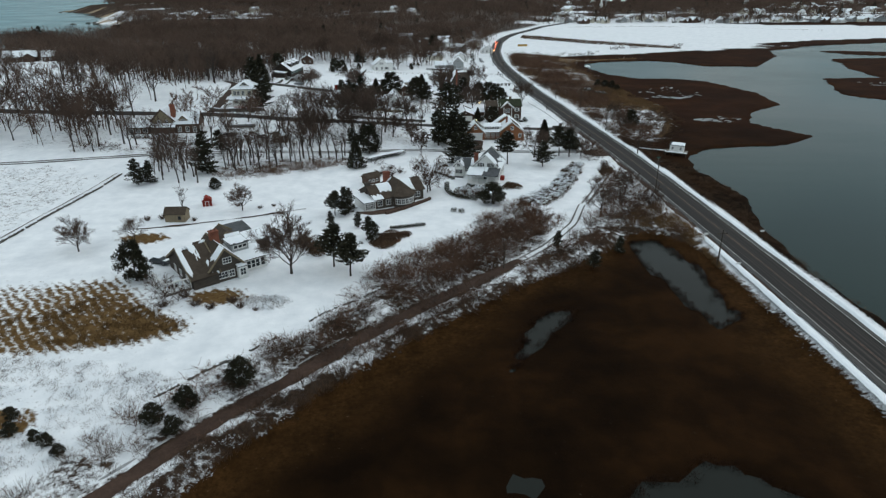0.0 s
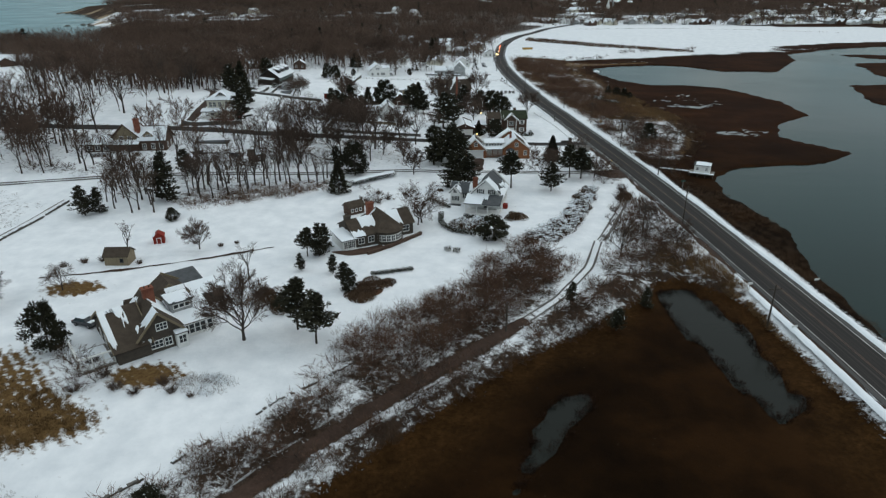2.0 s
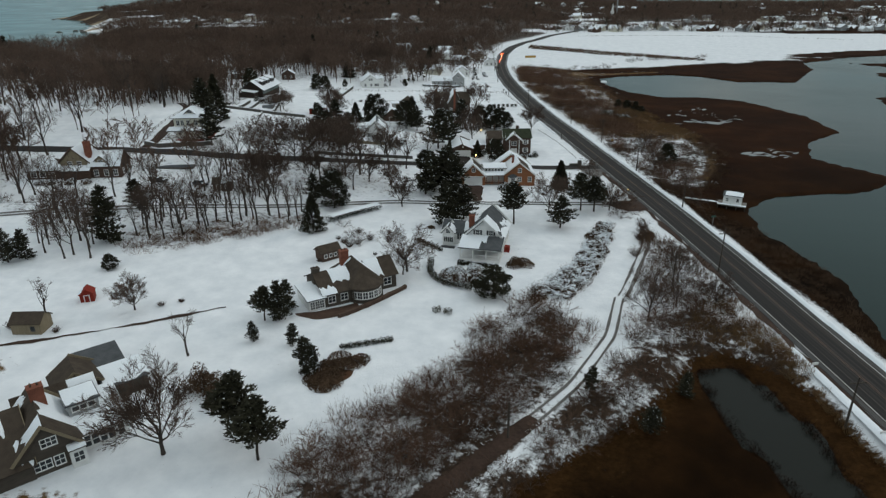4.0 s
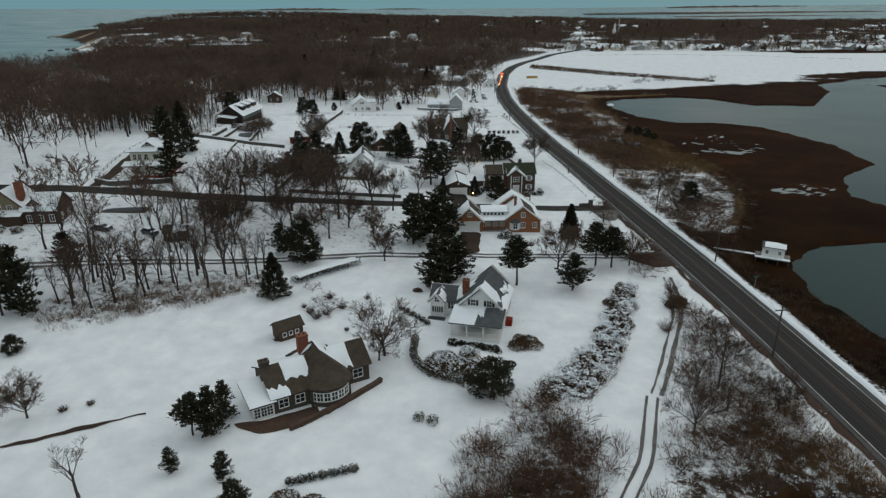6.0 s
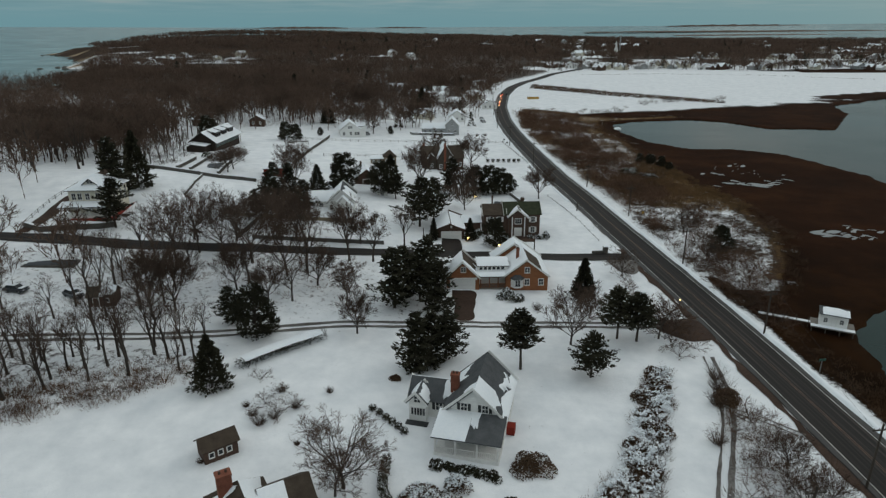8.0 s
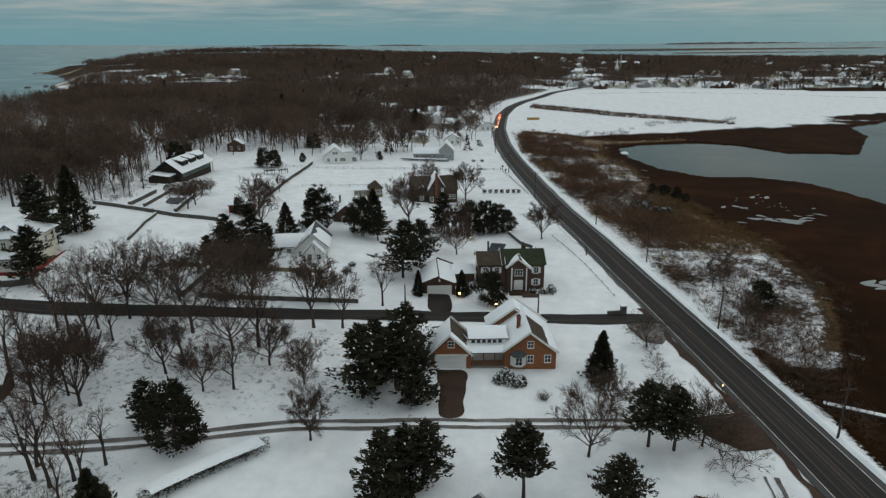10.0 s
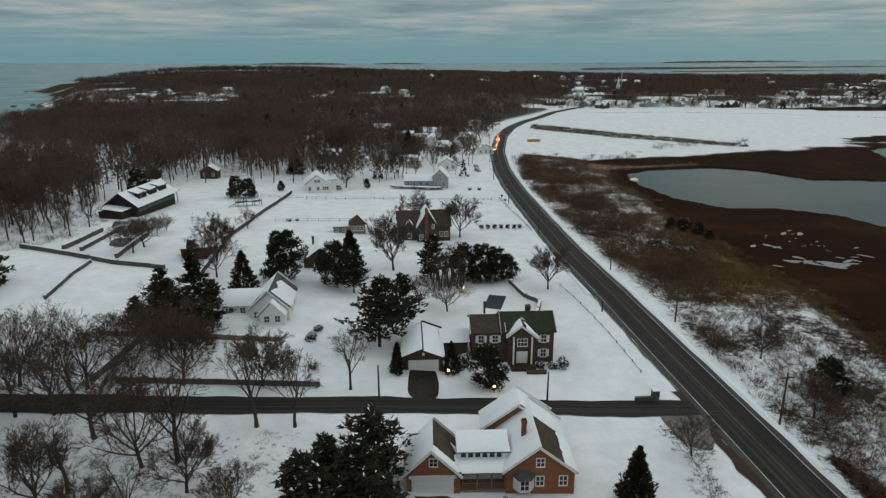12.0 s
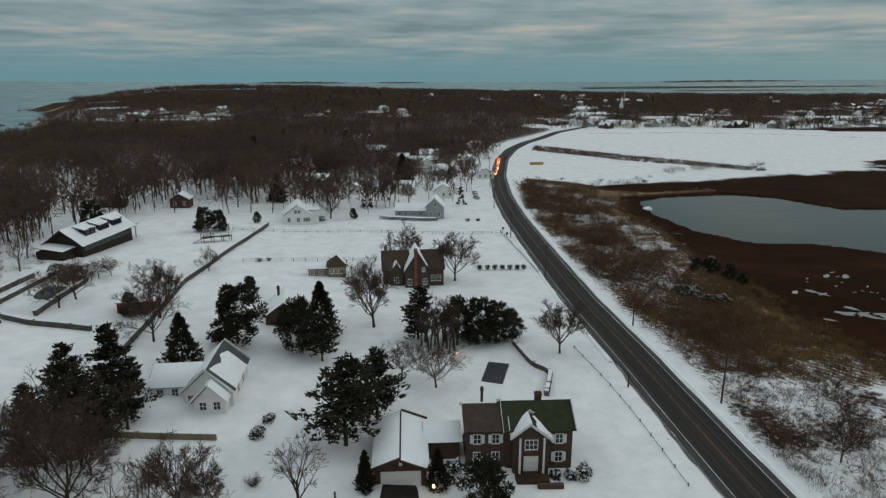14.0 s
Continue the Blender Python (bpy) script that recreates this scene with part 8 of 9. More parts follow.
SLOPE = [(-98, 296), (-88, 297), (-84, 306), (-85, 338), (-97, 340)]
for x, y in scatter(SLOPE, 13, 31, 3.0):
    plant("bare_tree", tree_rng.choice(BARE_TALL), x, y, tree_rng.uniform(8, 12), "bare tree above terraced garden walls", "tree", "terrace trees")
for x, y, hh in ((-66.7, 323.4, 5.5), (-68.5, 319.5, 5), (-65.5, 326.5, 4.5)):
    plant("bare_tree", tree_rng.choice(BARE_BROAD), x, y, hh, "low spreading tree with snow on its twigs", "tree", "terrace trees", 1.2)
for x, y, hh in ((-112, 199, 3.4), (-108.9, 197.9, 3.0), (-106.4, 198.4, 2.4), (-115, 197, 3.2), (-104.5, 197.6, 2.0), (-118.5, 199.5, 3.0)):
    plant("bare_shrub", tree_rng.choice(BUSHES), x, y, hh, "rounded bare bush at the edge of a roadside wood", "shrub", "lodge bushes", 1.3, 0.1)
for x, y, hh in ((-15.3, 178.7, 2.6), (-13.4, 180.2, 2.2), (-17.6, 180.6, 2.4), (-19.8, 187.1, 2.2), (-16.2, 183.4, 2.0), (-37.6, 182.6, 2.6), (-40.2, 181.2, 2.4), (-43, 180.4, 2.8), (-35, 184.6, 2.2)):
    plant("bare_shrub", tree_rng.choice(BUSHES), x, y, hh, "tangled russet bush on a snowy slope", "shrub", "slope bushes", 1.35, 0.1)
for x, y, hh in ((46.2, 232.5, 2.6), (46.4, 229.6, 2.2), (45.8, 226.4, 2.4), (45.4, 223.2, 2.8), (45.1, 219.8, 3.0), (44.8, 216.4, 3.4), (45.6, 214.2, 3.0), (66.3, 236.2, 3.6), (65.4, 231, 3.2), (64.9, 226.2, 3.6), (67.6, 223.2, 3.2), (70.2, 221.6, 3.4), (74, 225, 3.0), (77.2, 228.2, 3.2), (71.6, 230, 3.4), (69.2, 240.6, 4.0), (76.4, 236.4, 3.2), (81.3, 245.7, 3.0)):
    plant("bare_shrub", tree_rng.choice(BUSHES), x, y, hh, "tall bare bush standing on a road bank", "shrub", "road bank bushes", 1.25, 0.1)
evergreen(CEDARS[2:], [(44.0, 210.4, 5.0), (42.0, 211.6, 4.4), (45.2, 211.8, 3.6)], "dark rounded evergreen at the mouth of a lane", "lane-end evergreens", 1.0, "evergreen_tree")
# taller bare bushes in the scrub on both sides of the road
for poly, n, seed, lo, hi in (([(38, 138), (55, 141), (55.5, 168), (50, 180), (44, 160)], 32, 21, 2.2, 4.4), ([(66, 232), (62, 262), (80, 290), (97, 290), (98, 268), (84, 240)], 34, 22, 1.8, 3.8),
                              ([(60, 290), (56, 330), (50, 390), (75, 385), (84, 330), (80, 300)], 34, 23, 2.4, 4.8), ([(-14, 108), (0, 124), (10, 136), (16, 150), (24, 146), (22, 132), (6, 113), (-6, 101)], 44, 24, 1.8, 3.4), ([(-34, 74), (-22, 90), (-6, 101), (6, 108), (20, 120), (33, 130), (36, 126), (14, 107), (-10, 84), (-26, 66)], 64, 25, 1.6, 3.2), ([(58, 300), (50, 390), (47, 440), (80, 440), (90, 380), (94, 310)], 46, 28, 1.8, 3.8), ([(58, 524), (66, 512), (107, 494), (150, 545), (210, 570), (208, 577), (146, 556), (106, 504)], 26, 29, 2.0, 4.0), ([(46, 196), (49, 196), (51.5, 203), (50, 213), (47, 213), (46, 205)], 9, 26, 3.0, 5.2), ([(65.5, 205), (63.5, 225), (68, 238), (76, 238), (74, 222), (70, 208)], 16, 27, 1.8, 3.6)):
    for x, y in scatter(poly, n, seed, 2.5):
        plant("bare_shrub", tree_rng.choice(BUSHES), x, y, tree_rng.uniform(lo, hi), "tall bare bush standing in roadside scrub", "shrub", "scrub bushes", tree_rng.uniform(1.0, 1.5), 0.1)


# ---------- brush, hedges and far woods, too many to count ----------
def soup_np(name, tri, mat, label, category):
    """tri: (n, 3, 3) corner places."""
    me = bpy.data.meshes.new(name)
    n = len(tri)
    me.vertices.add(n * 3)
    me.vertices.foreach_set("co", tri.reshape(-1).astype(np.float32))
    me.loops.add(n * 3)
    me.loops.foreach_set("vertex_index", np.arange(n * 3, dtype=np.int32))
    me.polygons.add(n)
    me.polygons.foreach_set("loop_start", np.arange(0, n * 3, 3, dtype=np.int32))
    me.update(calc_edges=True)
    me.materials.append(mat)
    return tagged(new(name, me), label, category, kind="stuff")


def blades_np(rg, base, n, h, w, lean, thick):
    """n thin upright-leaning blades from each base place; h, w per place."""
    k = len(base)
    ang = rg.uniform(0, 2 * np.pi, (k, n))
    off = np.sqrt(rg.uniform(0, 1, (k, n))) * w[:, None] * 0.5
    ln = rg.uniform(0.05, lean, (k, n))
    hh = h[:, None] * rg.uniform(0.45, 1.0, (k, n))
    start = np.stack([base[:, None, 0] + np.cos(ang) * off, base[:, None, 1] + np.sin(ang) * off, base[:, None, 2] + hh * rg.uniform(0, 0.45, (k, n))], 2)
    d = np.stack([np.cos(ang) * ln, np.sin(ang) * ln, np.ones((k, n))], 2)
    tip = start + d * (hh * 0.75)[..., None]
    a2 = rg.uniform(0, 2 * np.pi, (k, n))
    side = np.stack([np.cos(a2), np.sin(a2), np.zeros((k, n))], 2) * thick
    return np.stack([start - side, start + side, tip], 2).reshape(-1, 3, 3)


def places(poly, n, rg, clump=0.0):
    p = np.array(poly)
    out = np.zeros((0, 2))
    while len(out) < n:
        q = rg.uniform(p.min(0), p.max(0), (n * 2, 2))
        q = q[poly_dist(q[:, 0], q[:, 1], poly) > 0]
        if clump:
            q = q[wobble(q[:, 0], q[:, 1], clump, 2.5) > rg.uniform(-1.1, 0.7, len(q))]
        out = np.vstack([out, q])
    out = out[:n]
    return np.column_stack([out, height(out[:, 0], out[:, 1])])


rg = np.random.default_rng(4)
RUSSET = surface("russet_thicket", (0.075, 0.044, 0.027), (0.20, 0.118, 0.072), 0.12, 0.95, 0, 0, 10)


def thicket(poly, n, h0, h1, w, per, label, snowy=0.0, clump=5.0, mat=BRUSH, thick=0.03, lean=0.9, flake=(26, 0.2, 0.09)):
    b = places(poly, n, rg, clump)
    keep = (np.abs(b[:, 0] - np.interp(b[:, 1], RY, RX)) > 6.5) & (line_dist(b[:, 0], b[:, 1], PATH) > 1.8) & (b[:, 2] > 0.2) & (poly_dist(b[:, 0], b[:, 1], MARSH) < 1.0)
    b = b[keep]
    hh = rg.uniform(h0, h1, len(b))
    soup_np("brush", blades_np(rg, b, per, hh, np.full(len(b), w), lean, thick), mat, label, "brush")
    if snowy:
        s = b[rg.uniform(0, 1, len(b)) < snowy].copy()
        s[:, 2] += hh[: len(s)] * 0.25
        soup_np("snow_on_brush", blades_np(rg, s, flake[0], np.full(len(s), flake[1]), np.full(len(s), w), 3.0, flake[2]), SNOW, "snow caught on brown brush", "snow")


def twig_mass(name, dark, light, scale):
    """Massed twigs: thin enough to let light through, so that a crown reads as one soft tone."""
    m = surface(name, dark, light, scale, 0.95, 0, 0, 3)
    n, l = m.node_tree.nodes, m.node_tree.links
    b = n["Principled BSDF"]
    tone = b.inputs["Base Color"].links[0].from_socket
    thin, both = n.new("ShaderNodeBsdfTranslucent"), n.new("ShaderNodeMixShader")
    l.new(tone, thin.inputs["Color"])
    both.inputs[0].default_value = 0.45
    l.new(b.outputs[0], both.inputs[1]), l.new(thin.outputs[0], both.inputs[2])
    l.new(both.outputs[0], n["Material Output"].inputs["Surface"])
    return m


WOOD_HAZE = twig_mass("massed_bare_twigs", (0.066, 0.046, 0.036), (0.155, 0.106, 0.081), 0.12)


def wood_template(seed, low, spread, limbs, plan, widths):
    """One bare tree as plain blades; widths by level, the trunk first."""
    branches, rng = tree_branches(seed, low, spread, limbs, plan)
    t = Soup()
    for lv, a, b, r0, r1 in branches:
        t.blade(a, b + (b - a) * 0.25, widths[lv + 1], rng)
        if lv < 0:
            t.blade(b, a, widths[0], rng)
    return np.array([tuple(p) for p in t.v], float).reshape(-1, 3, 3)


def woods(poly, n, h0, h1, templates, wide, label, ok=None, clump=0, mat=None):
    b = places(poly, n, rg, clump)
    b = b[b[:, 2] > 0.8]
    if ok is not None:
        b = b[ok(b)]
    pick = rg.integers(0, len(templates), len(b))
    got = []
    for i, t in enumerate(templates):
        c = b[pick == i]
        k = rg.uniform(h0, h1, len(c)) / 10 * (1 + 0.14 * wobble(c[:, 0], c[:, 1], 40.0, 1.5))
        a = rg.uniform(0, 2 * np.pi, len(c))
        w = k * wide * rg.uniform(0.85, 1.2, len(c))
        x = t[None, :, :, 0] * (np.cos(a) * w)[:, None, None] - t[None, :, :, 1] * (np.sin(a) * w)[:, None, None] + c[:, 0][:, None, None]
        y = t[None, :, :, 0] * (np.sin(a) * w)[:, None, None] + t[None, :, :, 1] * (np.cos(a) * w)[:, None, None] + c[:, 1][:, None, None]
        z = t[None, :, :, 2] * k[:, None, None] + c[:, 2][:, None, None] - 0.2
        got.append(np.stack([x, y, z], 3).reshape(-1, 3, 3))
    soup_np("woods", np.concatenate(got), mat or WOOD_HAZE, label, "woods")


thicket(SCRUB_BANK, 820, 0.8, 2.2, 2.2, 44, "tangled bare brush along the marsh bank", 0.30, 4.0, BRUSH, 0.022)
thicket(SCRUB_EAST, 1300, 0.7, 1.8, 2.4, 44, "low brown brush between road and marsh", 0.10, 5.0, BRUSH, 0.024)
thicket([(62, 290), (57, 330), (50, 400), (47, 440), (50, 500), (92, 470), (92, 400), (90, 330), (88, 300)], 1500, 1.0, 2.8, 3.0, 44, "dense russet thicket beside the road", 0.0, 9.0, RUSSET, 0.026)
thicket([(63, 215), (61, 245), (61, 290), (98, 302), (101, 266), (90, 240), (78, 224)], 420, 0.8, 1.8, 1.7, 60, "scattered low brush in roadside snow", 0.02, 3.0, BRUSH, 0.02)
REED = surface("tawny_reeds", (0.095, 0.058, 0.027), (0.25, 0.155, 0.075), 0.2, 0.95, 0, 0, 10)
thicket([(70, 288), (88, 286), (102, 290), (98, 318), (95, 352), (80, 350), (66, 325), (63, 300)], 1500, 0.9, 1.8, 2.0, 40, "tawny reeds at the marsh edge", 0.0, 7.0, REED, 0.022, 0.4)
thicket([(49, 152), (57.3, 155), (58.2, 140), (57.6, 120), (58, 108), (58.6, 98), (56, 97), (55, 112), (55.5, 124), (54, 134), (50, 139), (43, 138), (42, 141), (46, 146)], 620, 0.7, 1.7, 1.5, 40, "tawny reeds round a marsh pond", 0.0, 4.0, REED, 0.02, 0.4)
MARSH_EDGE = [(-34, 50), (-27, 61.5), (-18.5, 74), (-9, 84.5), (0, 94.5), (7, 101.5), (14, 109), (25.5, 117.5), (37, 128.5), (42.5, 136), (39.5, 138), (33, 131), (21, 119.5), (10, 110), (3, 103), (-5, 95.5), (-14, 86.5), (-24, 74), (-32, 61.5), (-38, 52)]
thicket(BARE_BANK, 460, 0.5, 1.5, 1.8, 44, "dense brown brush on the bare bank", 0.22, 2.5, BRUSH, 0.024)
thicket(MARSH_EDGE, 420, 0.5, 1.3, 1.7, 36, "russet reeds between the bank and the marsh", 0.0, 4.0, BRUSH, 0.022, 0.6)
HEDGE = [(39.1, 189.7), (34.2, 179.2), (31.2, 171.6), (26.7, 164.9), (23.3, 160.9), (19.4, 156.4), (24.4, 151), (27.4, 154.9), (31, 159.2), (34.7, 167.1), (40.2, 180.6), (44, 193.1)]
thicket([(-39, 98.5), (-30.5, 96), (-27, 99), (-30, 101.5), (-37, 101)], 70, 0.3, 0.8, 1.4, 34, "snowy low bushes on a lawn", 0.7, 0, BRUSH, 0.018)
hedge_line = resample([(41.4, 191), (37.2, 180), (33, 169), (28.5, 161.5), (22.2, 153.8)], 3.2)
for i, (x, y) in enumerate(hedge_line):
    round_shrub(x + 0.9 * math.sin(i * 2.1), y, 1.4 + 0.3 * math.sin(i * 1.7), 3.9, 0.14, "tangled brown shrub laden with clumps of snow", BRUSH, "snow-laden hedge")
thicket(HEDGE, 330, 0.7, 1.7, 1.8, 46, "snow-laden hedge of tangled stems", 0.0, 1.6, BRUSH, 0.024, 1.1)
heaps = places(HEDGE, 560, rg, 1.3)
heaps[:, 2] += rg.uniform(0.5, 1.45, len(heaps))
soup_np("snow_on_brush", blades_np(rg, heaps, 16, np.full(len(heaps), 0.16), np.full(len(heaps), 0.75), 3.4, 0.17), SNOW, "heaps of snow caught in a hedge", "snow")
RIM = surface("wet_marsh_grass", (0.008, 0.004, 0.002), (0.03, 0.013, 0.006), 0.4, 0.9, 0, 0, 8)


def marsh_rim(poly, n, label):
    """Tussocks overhanging the edge of standing water."""
    ring = resample(poly + poly[:1], 0.5)
    pick = rg.integers(0, len(ring), n)
    b = np.array(ring)[pick] + rg.normal(0, 0.55, (n, 2))
    b = np.column_stack([b, np.full(n, 0.05)])
    soup_np("marsh_grass", blades_np(rg, b, 30, rg.uniform(0.2, 0.6, n), np.full(n, 1.3), 1.6, 0.03), RIM, label, "grass")


BUSH_SET = [wood_template(260 + i, 0.03, 1.0, 6, ((4, 0.62, 0.7, 1), (3, 0.75, 0.65, 1), (0, 0, 0, 1)), (0.14, 0.11, 0.095, 0.085)) for i in range(6)]
BUSH_MASS = twig_mass("massed_bush_twigs", (0.062, 0.037, 0.025), (0.185, 0.112, 0.078), 0.35)


def off_roads(b):
    return (np.abs(b[:, 0] - np.interp(b[:, 1], RY, RX)) > 8.5) & (line_dist(b[:, 0], b[:, 1], PATH) > 3.0) & (poly_dist(b[:, 0], b[:, 1], MARSH) < -0.5)


woods(SCRUB_EAST, 820, 1.6, 3.8, BUSH_SET, 1.35, "many bare bushes between the road and the marsh", off_roads, 9.0, BUSH_MASS)
woods([(62, 290), (57, 330), (50, 400), (47, 440), (50, 500), (70, 500), (92, 440), (92, 400), (84, 330), (80, 300)], 330, 2.4, 5.0, BUSH_SET, 1.3, "tall bare bushes beside the bend of the road", off_roads, 12.0, BUSH_MASS)
woods(SCRUB_BANK, 560, 1.3, 3.2, BUSH_SET, 1.4, "bare bushes crowding the bank above the marsh", off_roads, 6.0, BUSH_MASS)
woods([(-15, 105), (-12, 114), (0, 126), (8, 136), (11, 147), (20, 154), (25, 146), (30, 140), (20, 126), (6, 111), (-6, 100)], 330, 1.6, 3.4, BUSH_SET, 1.3, "dense thicket below a snowy lawn", off_roads, 7.0, BUSH_MASS)
marsh_rim(POND, 420, "dark grass round a marsh pond")
marsh_rim(POOL, 240, "dark grass round a marsh pool")
marsh_rim(PUDDLES[1], 200, "dark grass round a marsh pool")
thicket([(72, 95), (75.5, 95), (73.6, 115), (76, 142), (82, 168), (78, 193), (72, 205), (66.5, 215), (68.8, 170), (70.5, 137)], 420, 0.4, 1.1, 1.8, 34, "brown salt grass along the harbour edge", 0.0, 3.0, BRUSH, 0.02)
thicket([(-66, 172), (-58, 171), (-40, 181), (-28, 188), (-29, 193), (-45, 189), (-66, 182)], 130, 0.7, 1.7, 2.0, 44, "brush at the foot of a grove", 0.2, 0, RUSSET)
thicket(MEADOW, 500, 0.25, 0.6, 1.6, 16, "dry stubble poking through meadow snow", 0.0, 6.0, BRUSH, 0.03)
thicket([(-62, 168), (-52, 172), (-38, 180), (-30, 186), (-31, 191), (-50, 184), (-62, 176)], 120, 0.8, 1.8, 2.2, 44, "russet brush before a copse", 0.1, 3.0, RUSSET, 0.022)
thicket(GROVE_1, 120, 0.5, 1.3, 1.6, 34, "undergrowth in the grove", 0.1, 5.0, RUSSET, 0.02)
thicket([(-100, 292), (-86, 292), (-82, 306), (-86, 338), (-98, 342)], 130, 0.7, 2.0, 2.2, 40, "brush among terraced garden walls", 0.4, 4.0, TWIG, 0.02)
thicket([(-62, 101), (-52, 98), (-43.5, 92), (-43, 89), (-50, 85.5), (-66, 82), (-82, 82), (-84, 89), (-70, 94)], 520, 0.3, 0.6, 1.4, 26, "dead tawny field grass", 0.0, 6.0, surface("tawny_grass", (0.07, 0.04, 0.016), (0.17, 0.105, 0.045), 0.3, 0.95, 0, 0), 0.05)
thicket([(-90, 82), (-60, 81), (-48, 80), (-38, 76), (-45, 64), (-60, 50), (-95, 60)], 1250, 0.25, 0.7, 1.3, 22, "dry weeds poking through snow", 0.2, 5.0, TWIG, 0.018, 1.2)


NEAR_SET = [wood_template(200 + i, 0.40, 0.66, 5, ((4, 0.55, 0.65, 2), (4, 0.6, 0.65, 1), (5, 0.65, 0.65, 1), (0, 0, 0, 1)), (0.15, 0.085, 0.062, 0.055, 0.05)) for i in range(7)]
MID_SET = [wood_template(220 + i, 0.28, 0.7, 4, ((4, 0.6, 0.7, 1), (3, 0.75, 0.7, 1), (0, 0, 0, 1)), (0.17, 0.10, 0.09, 0.085)) for i in range(7)]
TALL_SET = [wood_template(280 + i, 0.48, 0.7, 4, ((4, 0.62, 0.7, 1), (3, 0.75, 0.7, 1), (0, 0, 0, 1)), (0.20, 0.085, 0.075, 0.07)) for i in range(7)]
FAR_SET = [wood_template(240 + i, 0.25, 0.75, 4, ((3, 0.75, 0.8, 1), (0, 0, 0, 1)), (0.2, 0.30, 0.32)) for i in range(7)]


HOUSE_SPOTS = [tuple(o.location[:2]) for o in bpy.data.objects if o.parent is None and any(k in o.name for k in ("house", "barn", "shed", "lodge", "cottage"))]


def beyond_front(b):
    return not_field(b) & (poly_dist(b[:, 0], b[:, 1], FRONT_WOODS) < 0) & (poly_dist(b[:, 0], b[:, 1], WEST_LAWN) < 0)


def not_cleared(b):
    """Keeps the clearings round the houses of the headland open."""
    ok = not_field(b)
    for cx, cy, r in CLEARINGS:
        ok &= np.hypot(b[:, 0] - cx, (b[:, 1] - cy) * 1.6) > r
    return ok


def clear_of_houses(b):
    far = np.ones(len(b), bool)
    for hx, hy in HOUSE_SPOTS:
        far &= (np.abs(b[:, 0] - hx - 5) > 11) | (np.abs(b[:, 1] - hy - 4) > 11)
    far &= poly_dist(b[:, 0], b[:, 1], WEST_LAWN) < 0
    far &= np.hypot(b[:, 0] + 53, b[:, 1] - 462) > 13
    return far & (np.abs(b[:, 0] - np.interp(b[:, 1], RY, RX)) > 8)


def not_field(b):
    x, y = b[:, 0], b[:, 1]
    return (poly_dist(x, y, SNOW_FIELD) < -4) & (np.abs(x - np.interp(y, RY, RX)) > 9)


NEAR_WOODS = [(-135, 400), (-100, 425), (-58, 440), (-38, 480), (-35, 545), (-10, 590), (22, 690), (60, 740), (-440, 760), (-430, 500), (-300, 340), (-230, 285), (-190, 330)]
FRONT_WOODS = [(-240, 280), (-190, 330), (-135, 400), (-100, 425), (-58, 440), (-38, 480), (-35, 545), (-110, 560), (-260, 440), (-330, 360)]
MID_WOODS = [(-465, 760), (60, 740), (95, 800), (140, 890), (240, 905), (420, 860), (700, 900), (700, 1300), (-620, 1300), (-560, 1140), (-470, 1000), (-440, 900)]
FAR_WOODS = [(-470, 1180), (-560, 1230), (-650, 1330), (-715, 1400), (-715, 1480), (-640, 1640), (-420, 1900), (100, 2400), (450, 2350), (800, 2020), (1250, 1960), (1900, 1900), (1700, 900), (900, 900), (900, 1300)]
FIELD_EDGE = [(95, 850), (150, 862), (260, 880), (420, 862), (620, 850), (760, 850), (760, 930), (420, 930), (240, 930), (130, 915)]


def fir_template(seed):
    """A far evergreen: a ragged cone of needle blades."""
    rng = random.Random(seed)
    t = Soup()
    for k in range(90):
        u = rng.random() ** 1.2
        a, r = rng.uniform(0, 6.283), 2.6 * (1 - u) * rng.uniform(0.5, 1.1) + 0.15
        o = Vector((math.cos(a) * r, math.sin(a) * r, 0.4 + 9.2 * u))
        d = Vector((math.cos(a), math.sin(a), rng.uniform(-0.4, 0.9))).normalized()
        t.blade(o - d * 0.6, o + d * 0.8, 0.5, rng)
    return np.array([tuple(p) for p in t.v], float).reshape(-1, 3, 3)


VILLAGE_YARDS = [(-60, 425), (-20, 432), (24, 445), (28, 520), (40, 600), (58, 690), (10, 640), (-36, 540)]
woods(GROVE_3, 64, 13, 18, NEAR_SET, 1.0, "open wood of bare trees over snow", clear_of_houses)
woods(GROVE_4, 100, 12, 16, NEAR_SET, 1.0, "bare wood behind the yards", clear_of_houses)
woods(GROVE_6, 90, 12, 16, NEAR_SET, 1.0, "bare wood round a long house", clear_of_houses)
woods([(-125, 203), (-66, 205), (-62, 212), (-62, 231), (-125, 232)], 16, 9, 14, NEAR_SET, 1.0, "bare trees round a lodge", clear_of_houses)
woods([(-200, 197), (-120, 197), (-112, 204), (-112, 233), (-200, 236)], 66, 11, 16, NEAR_SET, 1.0, "bare wood along a lane", clear_of_houses)
woods(VILLAGE_YARDS, 200, 9, 15, NEAR_SET, 1.15, "bare yard trees of the village", clear_of_houses)
woods([(-100, 405), (-60, 412), (-25, 420), (15, 432), (20, 458), (-30, 450), (-90, 426)], 30, 11, 15, NEAR_SET, 1.15, "bare trees between village yards", clear_of_houses)
woods([(-135, 300), (-103, 296), (-99, 318), (-101, 345), (-130, 350)], 34, 11, 15, NEAR_SET, 1.1, "bare trees on a terraced slope", clear_of_houses)
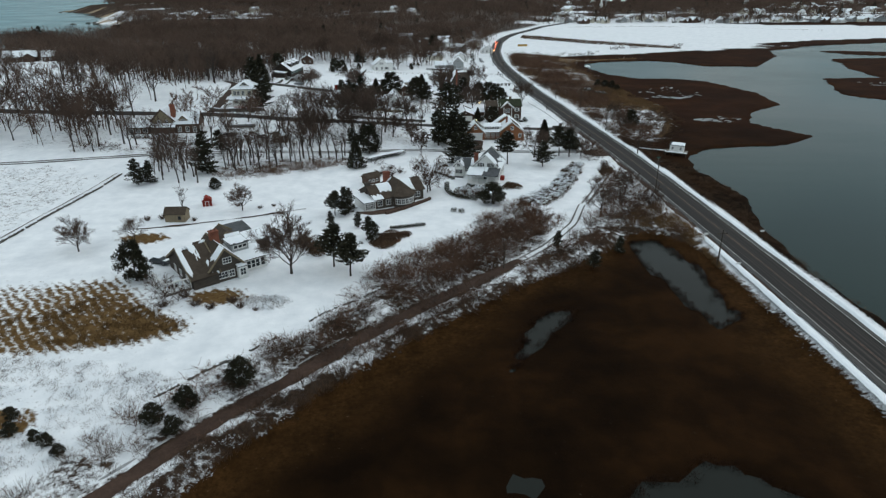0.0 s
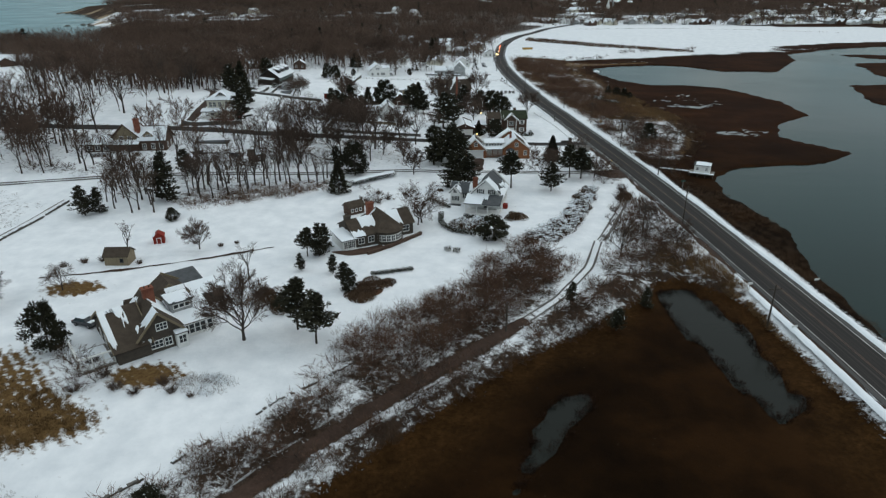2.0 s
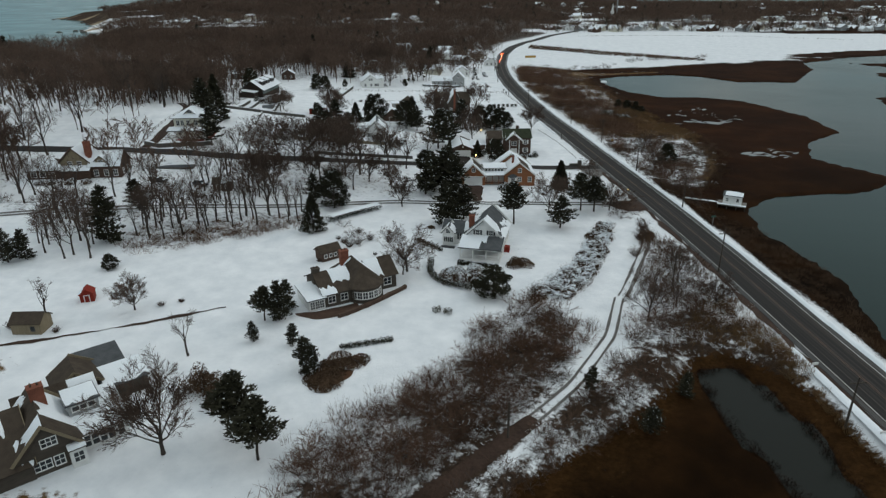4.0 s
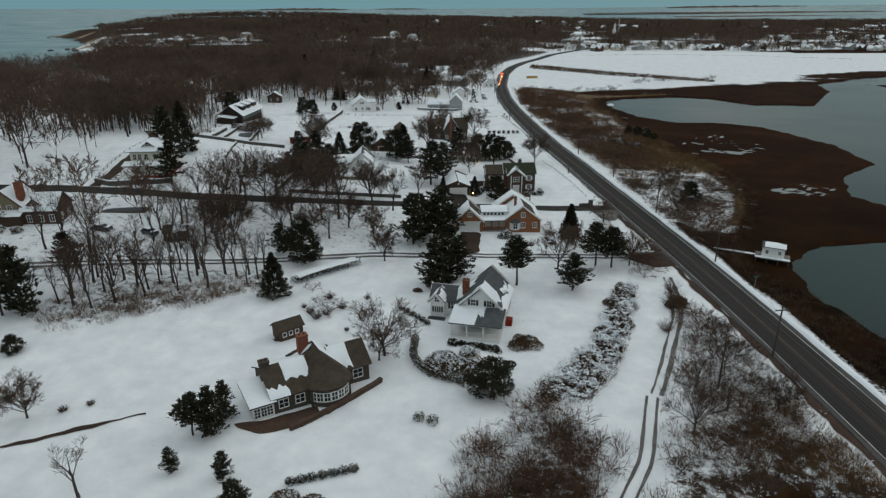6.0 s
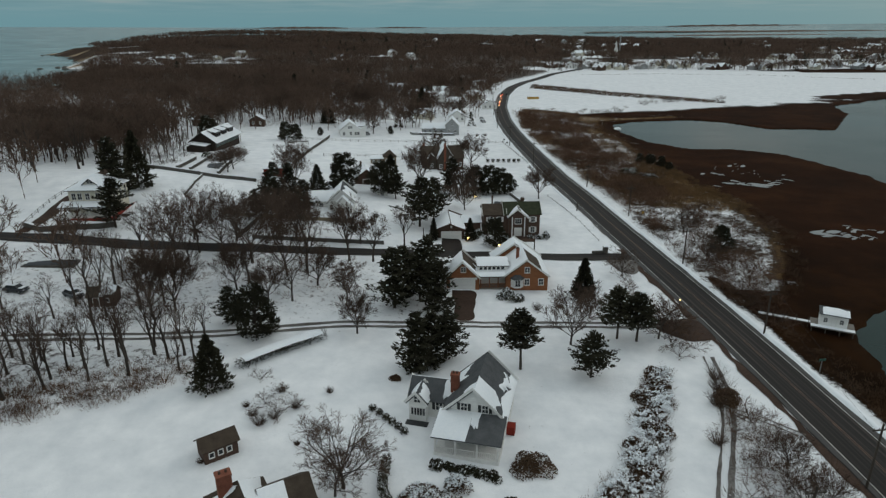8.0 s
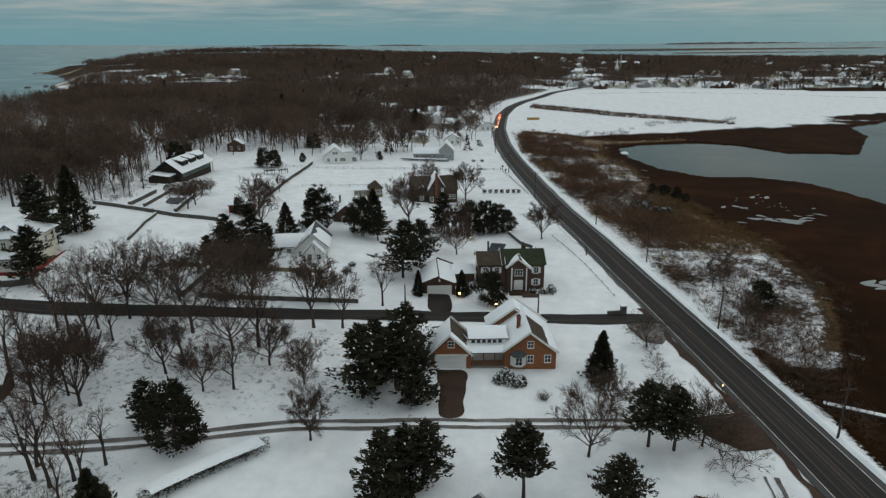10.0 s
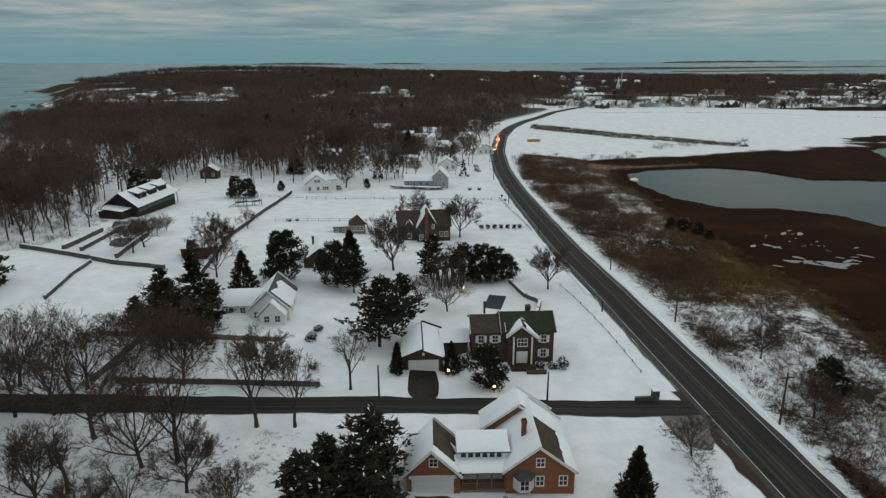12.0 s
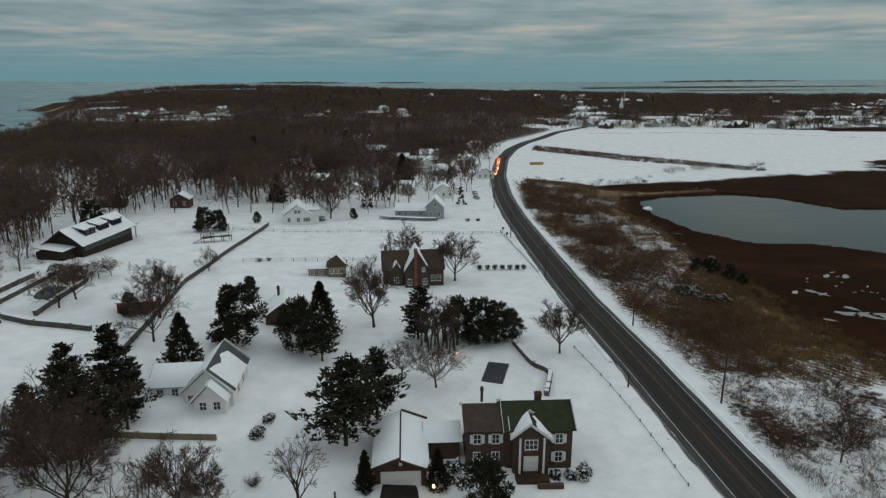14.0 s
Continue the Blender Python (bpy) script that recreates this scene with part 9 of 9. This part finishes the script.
woods(FRONT_WOODS, 330, 12, 17, NEAR_SET, 1.05, "bare winter woods over thin snow", clear_of_houses, 14.0)
woods(FRONT_WOODS, 320, 13, 17, TALL_SET, 1.15, "bare winter woods filling in behind the front row", clear_of_houses, 14.0)
woods(GROVE_4, 120, 12, 16, TALL_SET, 1.1, "bare wood filling in behind the yards", clear_of_houses)
woods(GROVE_6, 60, 12, 16, TALL_SET, 1.1, "bare wood filling in round a long house", clear_of_houses)
woods(NEAR_WOODS, 2300, 12, 16, MID_SET, 1.2, "dense bare winter woods", beyond_front, 22.0)
woods(MID_WOODS, 3300, 11, 15, MID_SET, 1.5, "bare woods beyond the village", not_cleared, 30.0)
woods(FIELD_EDGE, 420, 9, 15, MID_SET, 1.3, "bare trees among houses along a field", not_field, 12.0)
woods(FAR_WOODS, 8800, 9, 13, FAR_SET, 2.0, "far brown woods along the coast", not_cleared, 45.0)
FIRS = [fir_template(300 + i) for i in range(4)]
woods(FIELD_EDGE, 34, 8, 14, FIRS, 1.0, "dark evergreens among houses along a field", not_field, 0, NEEDLE)
woods([(95, 900), (900, 900), (1100, 1500), (600, 1700), (-300, 1500), (-300, 950), (60, 860)], 150, 9, 15, FIRS, 1.1, "dark evergreens scattered through far woods", not_field, 30.0, NEEDLE)
woods(NEAR_WOODS, 26, 11, 16, FIRS, 1.2, "dark evergreens among bare woods", beyond_front, 0, NEEDLE)
woods(VILLAGE_YARDS, 110, 8, 13, MID_SET, 1.1, "bare trees filling in among village houses", clear_of_houses)
woods(VILLAGE_YARDS, 22, 7, 12, FIRS, 1.0, "dark evergreens in village yards", clear_of_houses, 0, NEEDLE)
thicket([(77, 656), (128, 599), (197, 549), (204, 562), (136, 627), (84, 694)], 1700, 0.9, 1.7, 2.4, 22, "strip of dead stalks across the snowy field", 0, 0, BRUSH, 0.06)
thicket([(150, 806), (240, 818), (340, 800), (430, 752), (432, 756), (341, 804), (240, 822), (149, 810)], 260, 0.4, 0.9, 1.0, 16, "thin row of dry stalks across a snowy field", 0, 0, BRUSH, 0.05)
